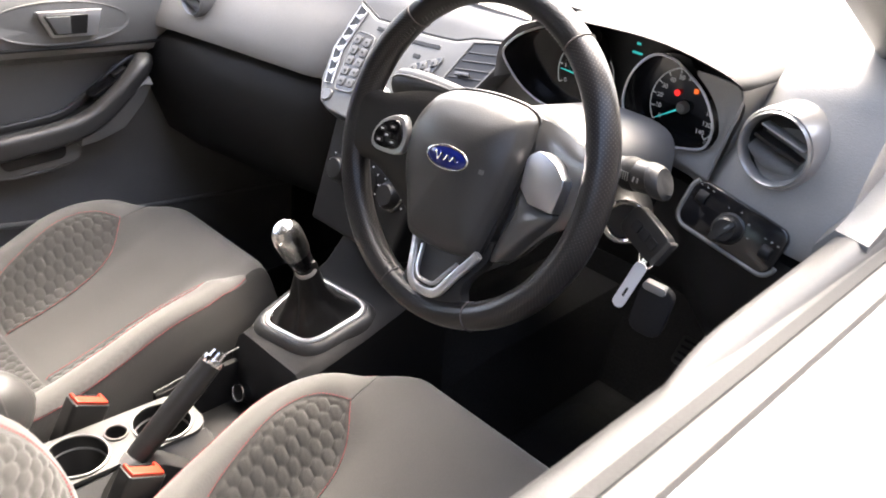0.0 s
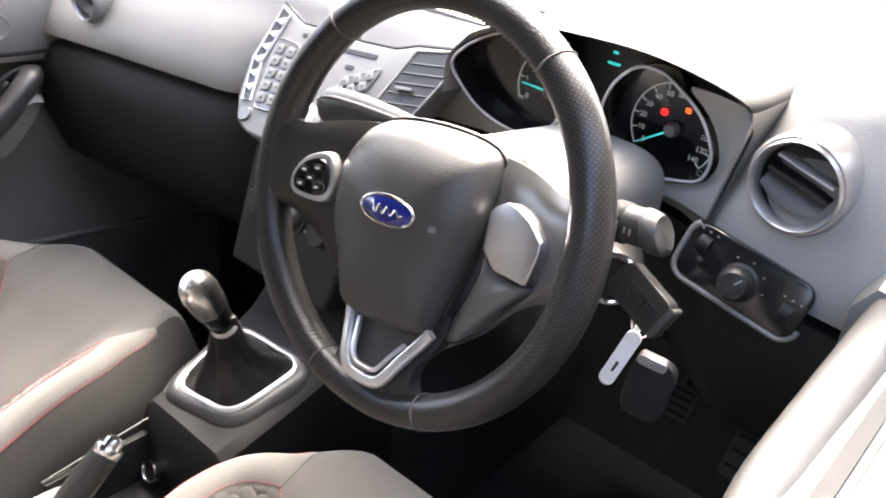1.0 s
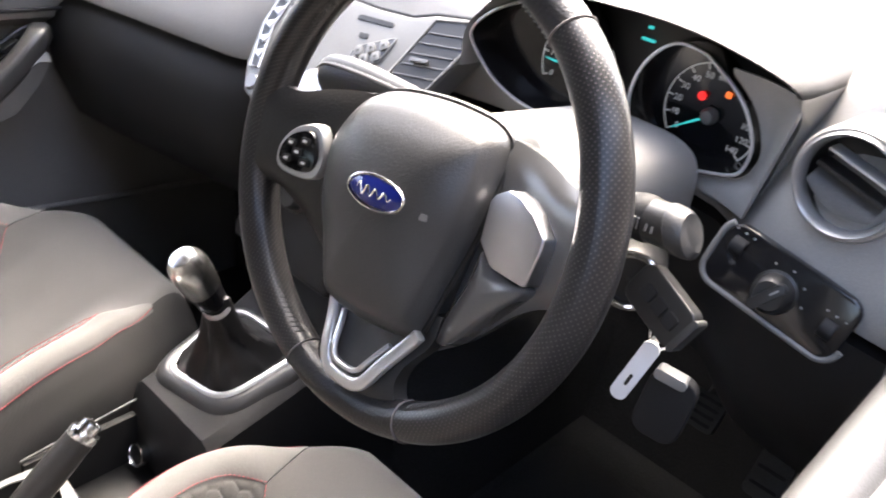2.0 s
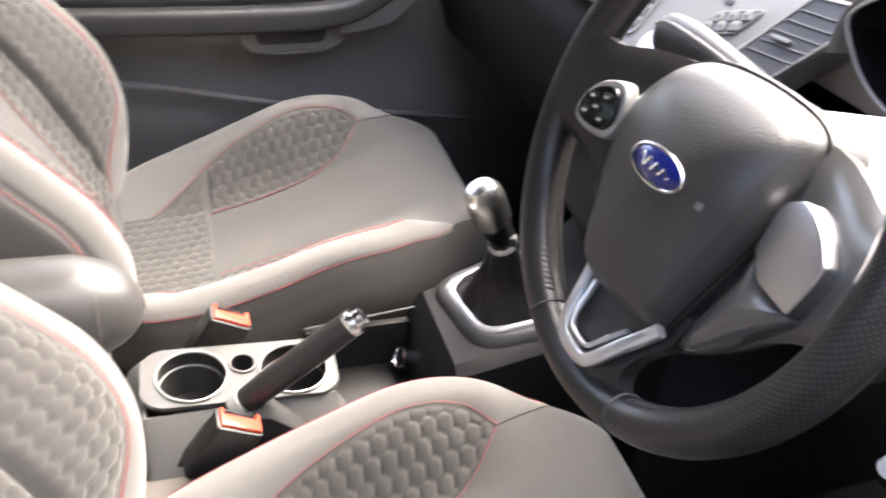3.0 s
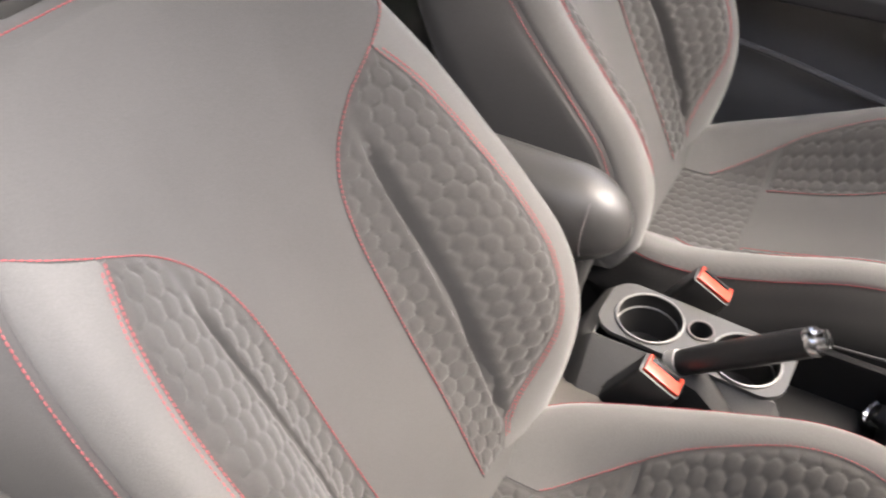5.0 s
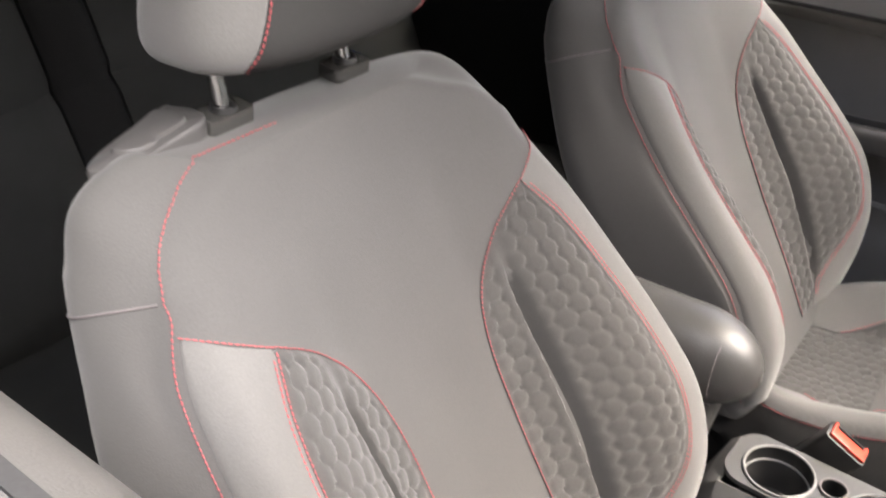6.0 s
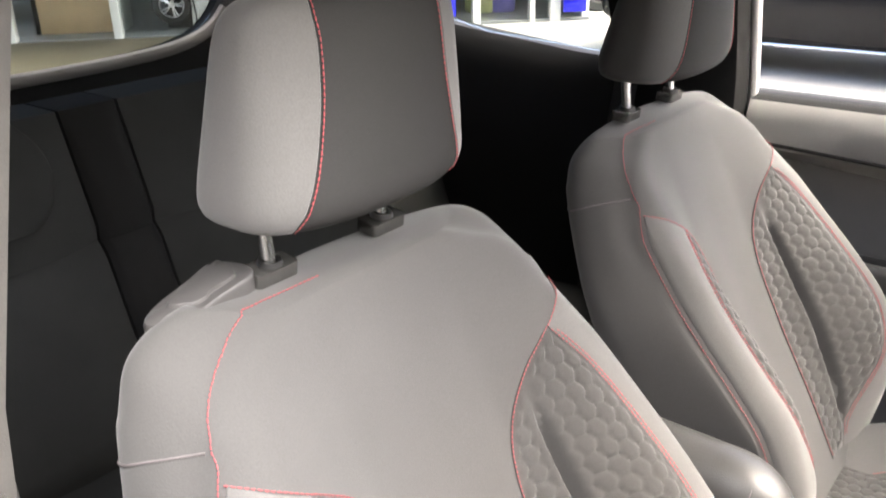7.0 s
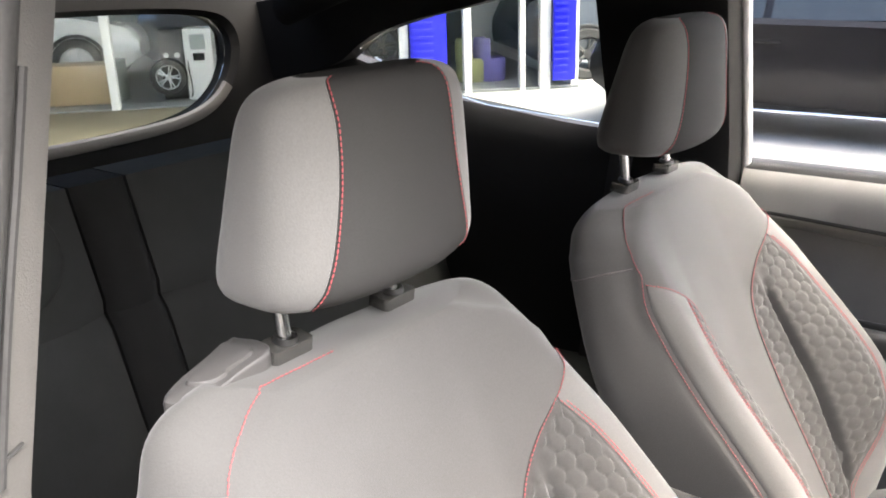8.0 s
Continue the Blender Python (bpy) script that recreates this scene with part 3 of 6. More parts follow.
# ---------------------------------------------------------------- front seats
BACK_W = [(0.36, 0.190), (0.45, 0.245), (0.52, 0.261), (0.62, 0.263), (0.72, 0.257), (0.80, 0.242), (0.85, 0.220), (0.875, 0.204), (0.892, 0.185), (0.902, 0.163), (0.907, 0.140), (0.93, 0.10)]
FLANK_W = [(0.36, 0.208), (0.45, 0.259), (0.52, 0.276), (0.62, 0.287), (0.72, 0.289), (0.80, 0.266), (0.85, 0.252), (0.875, 0.242), (0.892, 0.234), (0.902, 0.224), (0.907, 0.212), (0.93, 0.18)]
BACK_H = [(0.38, 0.02), (0.45, 0.070), (0.50, 0.094), (0.57, 0.104), (0.63, 0.090), (0.72, 0.060), (0.82, 0.032), (0.90, 0.012), (0.95, 0.0)]
SEAM_IN = [(0.38, 0.062), (0.42, 0.064), (0.50, 0.067), (0.63, 0.069), (0.66, 0.070), (0.69, 0.074), (0.72, 0.083), (0.75, 0.101), (0.78, 0.131), (0.803, 0.167)]
SEAM_LIP = [(0.38, 0.104), (0.42, 0.122), (0.463, 0.155), (0.516, 0.190), (0.57, 0.205), (0.63, 0.209), (0.70, 0.203), (0.76, 0.189), (0.803, 0.168)]


def back_y(z):
    return 0.035 - (z - 0.40) * 0.525


def back_point(x, z, lift=0.0):
    """The backrest's front at sideways x and height z."""
    a, w = abs(x), curve(BACK_W, z)
    p = curve(BACK_H, z) * smooth(0.075, 0.20, a)
    p -= 0.015 * math.exp(-((a - 0.120) / 0.0042) ** 2) * smooth(0.755, 0.70, z) * smooth(0.40, 0.46, z)
    edge = max(0.0, (a - (w - 0.035)) / 0.035)
    p -= 0.030 * edge * edge * (1 - 0.75 * smooth(0.80, 0.88, z))
    p -= 0.012 * (1 - smooth(0.0, 0.12, a)) * smooth(0.45, 0.6, z) * smooth(0.95, 0.75, z)
    return (x, back_y(z) + p * 0.89 + lift * 0.89, z + p * 0.30 + lift * 0.45)


CUSH_W = [(-0.02, 0.172), (0.05, 0.202), (0.10, 0.226), (0.18, 0.243), (0.30, 0.250), (0.40, 0.246), (0.46, 0.225), (0.51, 0.195), (0.56, 0.165), (0.60, 0.15)]
CUSH_Z = [(-0.02, 0.355), (0.10, 0.358), (0.19, 0.370), (0.30, 0.402), (0.40, 0.442), (0.47, 0.473), (0.52, 0.488), (0.555, 0.486), (0.58, 0.468), (0.595, 0.43)]
CUSH_H = [(-0.02, 0.026), (0.05, 0.036), (0.10, 0.047), (0.17, 0.060), (0.25, 0.072), (0.34, 0.078), (0.43, 0.050), (0.50, 0.010), (0.60, 0.0)]
CSEAM_IN = [(0.10, 0.074), (0.19, 0.078), (0.30, 0.080), (0.37, 0.090), (0.41, 0.110), (0.443, 0.144)]
CSEAM_LIP = [(0.10, 0.092), (0.15, 0.126), (0.22, 0.160), (0.30, 0.178), (0.36, 0.182), (0.41, 0.172), (0.443, 0.147)]


def cush_point(x, y, lift=0.0):
    """The cushion's top at sideways x and depth y."""
    a, w = abs(x), curve(CUSH_W, y)
    h = curve(CUSH_H, y) * smooth(0.085, 0.19 - 0.05 * smooth(0.12, 0.0, y), a)
    h -= 0.006 * math.exp(-((y - 0.190) / 0.004) ** 2) * smooth(0.16, 0.13, a)
    edge = max(0.0, (a - (w - 0.045)) / 0.045)
    h -= 0.040 * edge * edge
    h -= 0.005 * (1 - smooth(0.0, 0.10, a)) * smooth(0.5, 0.4, y)
    return (x, y, curve(CUSH_Z, y) + h + lift)


def patch(fn, lo, hi, v0, v1, nu, nv, lift, quilt=0.0, side=1, cell=0.0185, thick=0.004, puff=0.0, fold=None):
    """A cloth panel that lies on a seat surface between two seams, its rim turned down into the seat."""
    rows = []
    for j in range(nv + 1):
        v = v0 + (v1 - v0) * j / nv
        a, b = lo(v), hi(v)
        row = []
        for i in range(nu + 1):
            x = a + (b - a) * i / nu
            k = lift + puff * math.sin(math.pi * i / nu) ** 0.8 * smooth(v1, v1 - 0.07, v)
            if quilt:
                rim = min(i, nu - i) / nu * (b - a)
                k += quilt * hexbump(v, x, cell) * smooth(0.0, 0.010, min(rim, v - v0, v1 - v)) * (1 - math.exp(-((x - fold) / 0.008) ** 2) if fold else 1)
            row.append(fn(side * x, v, k))
        rows.append([fn(side * a, v, -thick)] + row + [fn(side * b, v, -thick)])
    bm = bmesh.new()
    first = [fn(side * (lo(v0) + (hi(v0) - lo(v0)) * max(0, min(nu, i - 1)) / nu), v0, -thick) for i in range(nu + 3)]
    last = [fn(side * (lo(v1) + (hi(v1) - lo(v1)) * max(0, min(nu, i - 1)) / nu), v1, -thick) for i in range(nu + 3)]
    grid(bm, [first] + rows + [last])
    bmesh.ops.remove_doubles(bm, verts=bm.verts, dist=1e-6)
    bmesh.ops.recalc_face_normals(bm, faces=bm.faces)
    if fn(0, 0.5)[0] == 0 and sum(f.normal.z + f.normal.y for f in bm.faces) < 0:
        bmesh.ops.reverse_faces(bm, faces=bm.faces)
    return bm


def seat_back_body(lever=False):
    rows = []
    zs = [0.36 + 0.547 * (1 - (1 - k / 64) ** 1.35) for k in range(65)]
    for z in zs:
        w = curve(BACK_W, z)
        front = [back_point(w * (-1 + 2 * i / 56), z) for i in range(57)]
        t = curve([(0.36, 0.10), (0.5, 0.15), (0.7, 0.14), (0.88, 0.120), (0.918, 0.100)], z)
        yb = back_y(z) - t * 0.80
        f = curve(FLANK_W, z) - w
        r = [(w + 0.27 * f, front[-1][1] - 0.012, front[-1][2] - 0.004), (w + 0.77 * f, back_y(z) - 0.030, z), (w + f, back_y(z) - t * 0.5, z), (w + 0.6 * f, yb + 0.014, z), (w - 0.02, yb, z)]
        l = [(-p.x, p.y, p.z) for p in reversed(spline([front[-1]] + r, 4)[1:])]
        up = 0.017 * smooth(0.850, 0.907, z) if lever else 0.0
        r = [(p[0], p[1], p[2] + up * (0.5, 1.0, 1.0, 0.6, 0.1)[i]) for i, p in enumerate(r)]
        r = [tuple(p) for p in spline([front[-1]] + r, 4)][1:]
        b = [((w - 0.06) * (1 - 2 * i / 8), yb - 0.012 * math.sin(math.pi * i / 8), z) for i in range(9)]
        rows.append(front + r + b + l)
    # rounded top
    cx, cy = 0.0, back_y(0.907) - 0.045
    base = rows[-1]
    for k, (s, up) in enumerate(((0.97, 0.005), (0.92, 0.009), (0.80, 0.013), (0.5, 0.016))):
        rows.append([(p[0] * (s ** 0.6), cy + (p[1] - cy) * s, p[2] + up) for p in base])
    return loft(rows)


def seat_cushion_body():
    rows = []
    ys = [-0.02 + 0.615 * k / 60 for k in range(61)]
    for y in ys:
        w = curve(CUSH_W, y)
        top = [cush_point(w * (-1 + 2 * i / 52), y) for i in range(53)]
        low = 0.27 + 0.07 * smooth(0.42, 0.60, y)
        e = top[-1][2]
        r = [(w + 0.010, y, e - 0.012), (w + 0.016, y, (e * 0.7 + low * 0.3)), (w + 0.006, y, e * 0.25 + low * 0.75), (w - 0.02, y, low)]
        l = [(-p[0], p[1], p[2]) for p in reversed(r)]
        b = [((w - 0.05) * (1 - 2 * i / 6), y, low) for i in range(7)]
        rows.append(top + r + b + l)
    bm = loft(rows)
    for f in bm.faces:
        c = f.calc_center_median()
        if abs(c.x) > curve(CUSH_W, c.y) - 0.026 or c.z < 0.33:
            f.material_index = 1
    return bm


def head_point(a, f, lift=0.0):
    """A point of the headrest: a goes round it (0: its right side, 90: its front), f from its foot to its top."""
    z = 0.980 + 0.194 * f
    e = abs(2 * f - 1)
    w = 0.136 * (1 - 0.13 * f) * max(0.0, 1 - e ** 8.0) ** 0.20 + lift
    d0 = 0.069 - 0.037 * f
    d = d0 * max(0.0, 1 - e ** 6.0) ** 0.30 + lift
    c = -0.204 - 0.010 * f - d0
    ca, sa = math.cos(a), math.sin(a)
    q = 3.4
    r = (abs(ca) ** q + abs(sa) ** q) ** (-1 / q)
    return (w * ca * r, c + d * sa * r + (0.014 * (1 - (ca * r) ** 2) if sa > 0 else 0.0), z)


def headrest_body():
    return loft([[head_point(2 * math.pi * i / 64, 0.5 - 0.4995 * math.cos(math.pi * k / 36)) for i in range(64)] for k in range(37)])


HEAD_FRONT = [(0.0, 42), (0.15, 51), (0.5, 57), (0.8, 58), (0.92, 56), (0.97, 53), (1.0, 48)]


def head_side(side):
    """The lighter cloth panel on one side of the headrest."""
    rows = []
    for k in range(41):
        f = 0.5 - 0.495 * math.cos(math.pi * k / 40)
        hi = curve(HEAD_FRONT, f)
        row = []
        for i in range(17):
            a = -55 if i == 0 else hi if i == 16 else -54 + (hi + 53.4) * (i - 1) / 14
            p = head_point(radians(a), f, 0.0016 if 0 < i < 16 else -0.002)
            row.append((p[0] * side, p[1], p[2]))
        rows.append(row)
    bm = bmesh.new()
    grid(bm, rows)
    bmesh.ops.recalc_face_normals(bm, faces=bm.faces)
    if sum(f.normal.x * side for f in bm.faces) < 0:
        bmesh.ops.reverse_faces(bm, faces=bm.faces)
    return bm


def car_seat(name, label, x0):
    s = thing(name, label, "car seat", (x0, 0, 0.12), "front seats")
    sm = lambda bm: moved(bm, Matrix.Translation((0, 0, -0.12)))
    shell = seat_back_body(name == "driver_seat")
    for k in range(12):
        bmesh.ops.smooth_vert(shell, verts=[v for v in shell.verts if v.co.z > 0.868], factor=0.5, use_axis_x=True, use_axis_y=True, use_axis_z=True)
    tree = BVHTree.FromBMesh(shell)
    body = part("backrest", sm(shell), FABRIC, s)
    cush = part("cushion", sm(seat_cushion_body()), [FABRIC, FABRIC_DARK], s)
    for side in (-1, 1):
        bw = lambda z: curve(BACK_W, z) - 0.006
        part("quilted_panel", sm(patch(back_point, lambda z: curve(SEAM_IN, z), lambda z: curve(SEAM_LIP, z), 0.385, 0.800, 60, 170, 0.0012, 0.0030, side, fold=0.120)), FABRIC_HEX, body, "dark quilted honeycomb cloth panel")
        part("bolster_panel", sm(patch(back_point, lambda z: curve(SEAM_LIP, z) if z < 0.802 else 0.168 + (z - 0.802) / 0.034 * (bw(z) - 0.168), bw, 0.385, 0.835, 14, 86, 0.0016, 0, side, puff=0.006)), FABRIC_LIP, body, "light grey cloth bolster edge")
        top = [back_point(side * (0.168 + (bw(0.835) - 0.168) * k / 12), 0.803 + 0.032 * k / 12, 0.0028) for k in range(13)]
        inner = [back_point(side * curve(SEAM_IN, z), z, 0.0026) for z in [0.39 + 0.413 * k / 60 for k in range(61)]]
        lip = [back_point(side * curve(SEAM_LIP, z), z, 0.0042) for z in [0.40 + 0.401 * k / 60 for k in range(61)]]
        lip2 = [back_point(side * (curve(SEAM_LIP, z) + 0.005), z, 0.0042) for z in [0.40 + 0.395 * k / 60 for k in range(61)]]
        rim = [back_point(side * (curve(BACK_W, z) - 0.001), z, 0.002) for z in [0.40 + (0.445 if side > 0 else 0.40) * k / 80 for k in range(81)]]
        for q in spline(([rim[-1], (side * 0.199, -0.222, 0.876), (side * 0.176, -0.240, 0.893), (side * 0.150, -0.254, 0.910), (side * 0.118, -0.258, 0.924), (side * 0.085, -0.258, 0.930), (side * 0.045, -0.258, 0.932)])[:7 if side > 0 else 1], 8)[1:]:
            co, no, _, _ = tree.find_nearest(q)
            rim.append(tuple(co + no * 0.0012))
        for nm, ln in (("inner_stitching", inner + top), ("outer_stitching", lip), ("outer_stitching", lip2), ("edge_stitching", rim)):
            part(nm, sm(stitches(ln)), REDTHREAD, body, "row of red stitches")
        # cushion
        cw = lambda y: curve(CUSH_W, y) - 0.027
        part("quilted_panel", sm(patch(cush_point, lambda y: curve(CSEAM_IN, y), lambda y: curve(CSEAM_LIP, y), 0.192, 0.441, 48, 120, 0.0012, 0.0028, side)), FABRIC_HEX, cush, "dark quilted honeycomb cloth panel")
        part("bolster_panel", sm(patch(cush_point, lambda y: curve(CSEAM_LIP, y) if y < 0.443 else 0.146 + (y - 0.443) * 0.22, cw, 0.04, 0.515, 16, 80, 0.0016, 0, side, puff=0.007)), FABRIC_LIP, cush, "light grey cloth bolster edge")
        for nm, ln in (("inner_stitching", [cush_point(side * curve(CSEAM_IN, y), y, 0.003) for y in [0.19 + 0.253 * k / 50 for k in range(51)]]),
                       ("outer_stitching", [cush_point(side * curve(CSEAM_LIP, y), y, 0.0045) for y in [0.10 + 0.343 * k / 60 for k in range(61)]]),
                       ("edge_stitching", [cush_point(side * (curve(CUSH_W, y) - 0.0255), y, 0.002) for y in [0.04 + 0.47 * k / 80 for k in range(81)]])):
            part(nm, sm(stitches(ln)), REDTHREAD, cush, "row of red stitches")
    part("quilted_panel", sm(patch(cush_point, lambda y: -curve(CSEAM_LIP, y) + 0.002, lambda y: curve(CSEAM_LIP, y) - 0.002, 0.02, 0.187, 120, 90, 0.0010, 0.0021, 1)), FABRIC_HEX, cush, "dark quilted honeycomb cloth panel")
    for side in (-1, 1):
        z = 0.856
        w, t = curve(BACK_W, z), 0.13
        ln = [tree.find_nearest(q) for q in spline([(side * (w + 0.006), back_point(w, z)[1] - 0.006, z + 0.004), (side * (w + 0.030), back_y(z) - 0.030, z - 0.004), (side * (w + 0.036), back_y(z) - t * 0.5, z - 0.018), (side * (w + 0.024), back_y(z) - t * 0.75, z - 0.026)], 8)]
        part("side_seam", sm(tube([tuple(co + no * 0.0004) for co, no, _, _ in ln], 0.0012, 6)), DARKTHREAD, body)
    hr = part("headrest", sm(headrest_body()), FABRIC_DARK, s, "dark cloth headrest with light sides")
    for side in (-1, 1):
        part("side_panel", sm(head_side(side)), FABRIC_LIP, hr, "light grey twill side of the headrest")
        ln = [head_point(radians(curve(HEAD_FRONT, f) + 0.8), f, 0.0012) for f in [0.5 - 0.495 * math.cos(math.pi * k / 60) for k in range(61)]]
        part("headrest_stitching", sm(stitches([(p[0] * side, p[1], p[2]) for p in ln])), REDTHREAD, hr, "row of red stitches")
    for side in (-1, 1):
        post = part("headrest_post", sm(tube([(side * 0.0735, -0.286, 0.90), (side * 0.0735, -0.291, 0.955), (side * 0.0735, -0.298, 1.02)], 0.0068, 14)), POSTSTEEL, s, "chrome headrest post")
        gd = Matrix.Translation((side * 0.0735, -0.290, 0.924)) @ Euler((radians(-8), 0, 0)).to_matrix().to_4x4()
        guide = part("post_guide", sm(moved(slab(rounded(0.047, 0.027, 0.005), 0.0135, None, 0.0018), gd)), GUIDE, s, "grey gloss plastic headrest guide")
        part("guide_collar", sm(lathe([(0.0075, 0.012), (0.0085, 0.018), (0.0105, 0.018), (0.0125, 0.012)], 20, gd)), BLACK, guide)
    part("seat_base", sm(box(-0.20, -0.02, 0.20, 0.20, 0.50, 0.31, 0.02)), BLACK, s)
    for side in (-1, 1):
        part("seat_rail", sm(box(side * 0.17 - 0.02, -0.08, 0.12, side * 0.17 + 0.02, 0.55, 0.21, 0.006)), BLACK, s)
    return s


def shoulder_handle(seat, x0):
    """The fold lever on the seat's outer shoulder."""
    tr = Matrix.Translation((0.143, -0.299, 0.9315 - 0.12)) @ Euler((radians(-4), radians(5), 0)).to_matrix().to_4x4()
    plate = [(0.057, 0.008), (0.040, 0.027), (0.020, 0.028), (-0.006, 0.023), (-0.046, 0.017), (-0.054, -0.002), (-0.046, -0.024), (-0.038, -0.029), (0.022, -0.014), (0.048, -0.004)]
    lv = part("fold_lever", domed(plate, ((1.0, -0.030), (1.0, -0.001), (0.975, 0.0025), (0.93, 0.0038), (0.5, 0.0042), (0.1, 0.0044)), tr, 4), LEVER, seat, "grey plastic seat fold lever")
    pad = [(x * 0.76 + (0.004 if x < 0 else -0.012), y * 0.72 - 0.002) for x, y in plate]
    part("lever_pad", domed(pad, ((1.03, 0.002), (1.0, 0.0055), (0.96, 0.0072), (0.85, 0.0078), (0.1, 0.0080)), tr, 4), LEVER, lv, "raised pad of the lever")


LEVER = mat("satin_grey_lever_plastic", (0.060, 0.058, 0.057), 0.32, bump=0.15, grain=0.05, grain_size=650, mottling=0.06)
driver_seat = car_seat("driver_seat", "grey cloth front car seat with red stitching and honeycomb quilted bolsters", 0.32)
passenger_seat = car_seat("passenger_seat", "grey cloth front passenger seat with red stitching and quilted bolsters", -0.36)
shoulder_handle(driver_seat, 0.32)
part("label_tab", moved(slab(rounded(0.030, 0.020, 0.003), 0.004, frame_at((-0.556, 0.074, 0.367), (0.3, 1, 0), (0.9, -0.2, 0.5)), 0.001, 1), Matrix.Translation((0.36, 0, -0.12))), WHITEPLASTIC, passenger_seat, "small white sewn label")

# ---------------------------------------------------------------- rear seat
def rear_back(x0, x1, material, name, label, parent, bulge=0.03):
    rows = []
    for k in range(25):
        f = k / 24
        z = 0.40 + 0.535 * f
        y = -0.84 - 0.175 * f
        e = smooth(0.0, 0.10, f) * smooth(1.0, 0.90, f)
        w = (x1 - x0) / 2
        loop = []
        for i in range(17):
            u = -1 + i / 8
            loop.append(((x0 + x1) / 2 + u * w, y + bulge * e * (1 - u ** 4) - 0.012 * math.exp(-((f - 0.62) / 0.02) ** 2), z))
        loop += [(x1, y - 0.10, z), (x0, y - 0.10, z)]
        rows.append(loop)
    return part(name, loft(rows), material, parent, label)


rear = thing("rear_seat", "charcoal cloth rear bench seat with split backrest", "rear seat", (0, 0, 0))
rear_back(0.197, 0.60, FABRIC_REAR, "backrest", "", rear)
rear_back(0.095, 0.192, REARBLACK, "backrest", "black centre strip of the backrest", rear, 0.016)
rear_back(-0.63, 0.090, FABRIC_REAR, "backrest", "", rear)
rows = []
for k in range(21):
    y = -0.86 + 0.46 * k / 20
    z = 0.415 + 0.03 * smooth(-0.86, -0.5, y) - 0.05 * smooth(-0.45, -0.40, y)
    rows.append([(-0.62 + 1.20 * i / 16, y, z + 0.01 * math.cos(i * 0.78)) for i in range(17)] + [(0.58, y, 0.30), (-0.62, y, 0.30)])
part("cushion", loft(rows), FABRIC_REAR, rear)
part("seat_base", box(-0.60, -0.86, 0.115, 0.56, -0.44, 0.305, 0.01), CARPET, rear)
for x in (0.368, -0.375):
    rows = []
    for k in range(13):
        f = k / 12
        s = math.sin(math.pi * (0.12 + 0.82 * f)) ** 0.45
        z = 0.795 + 0.165 * f
        rows.append([(x + 0.118 * s * math.copysign(abs(math.cos(a)) ** 0.6, math.cos(a)), -0.945 - 0.10 * f * 0.6 + 0.055 * s * math.copysign(abs(math.sin(a)) ** 0.6, math.sin(a)), z) for a in (2 * math.pi * i / 28 for i in range(28))])
    part("headrest", loft(rows), FABRIC_REAR, rear)
# belt buckle slot and a belt strap by the far corner
tagged(part("seat_belt", tube(spline([(-0.64, -0.44, 1.12), (-0.625, -0.46, 0.9), (-0.62, -0.50, 0.6), (-0.60, -0.52, 0.35)], 8), 0.024, 8, flat=0.06, up=(1, 0, 0)), RUBBER), "black seat belt hanging by the door pillar", "seat belt")

# armrest of the driver's seat
rows = []
for k in range(31):
    f = k / 30
    y = 0.090 - 0.30 * f ** 1.7
    s = max(0.02, 1 - (1 - min(1.0, (0.090 - y) / 0.080)) ** 2) ** 0.5
    zc = 0.562 + 0.006 * f
    rows.append([(-0.012 + 0.050 * s * math.copysign(abs(math.cos(a)) ** 0.92, math.cos(a)), y, zc + 0.060 * s * math.copysign(abs(math.sin(a)) ** 0.95, math.sin(a))) for a in (2 * math.pi * i / 32 for i in range(32))])
armrest = tagged(part("padded_armrest", loft(rows), mat("grey_leatherette", (0.050, 0.0495, 0.0485), 0.38, bump=0.35, grain=0.05, grain_size=600)), "smooth grey padded armrest between the two front seats", "armrest")
bm = tube([(0.034, -0.10, 0.60), (0.075, -0.10, 0.60)], 0.018, 16)
part("pivot", bm, BLACK, armrest, "black pivot of the armrest")
part("bracket", loft([[(-0.012 + w * x, y0 + d * y, z) for x, y in rounded(2, 2, 0.5, 4)] for w, y0, d, z in ((0.026, -0.005, 0.040, 0.385), (0.028, 0.000, 0.040, 0.440), (0.032, 0.006, 0.042, 0.490), (0.036, 0.004, 0.046, 0.520))]), CONSOLEGREY, armrest, "dark grey bracket under the armrest")
part("seam", tube([(-0.012 + 0.0505 * math.cos(a), 0.045, 0.562 + 0.0535 * math.sin(a)) for a in (2 * math.pi * k / 40 for k in range(40))], 0.0007, 5, closed=True), DARKTHREAD, armrest)

# ---------------------------------------------------------------- steering wheel
WHEEL = frame_at((0.3344, 0.4484, 0.9263), (math.cos(radians(-2.6)), math.sin(radians(-2.6)), 0), (0, math.sin(radians(17.2)), math.cos(radians(17.2)))) @ Euler((0, 0, radians(6.5))).to_matrix().to_4x4()
HUBTURN = Euler((0, radians(2.6), 0)).to_matrix().to_4x4()
RIM = 0.172


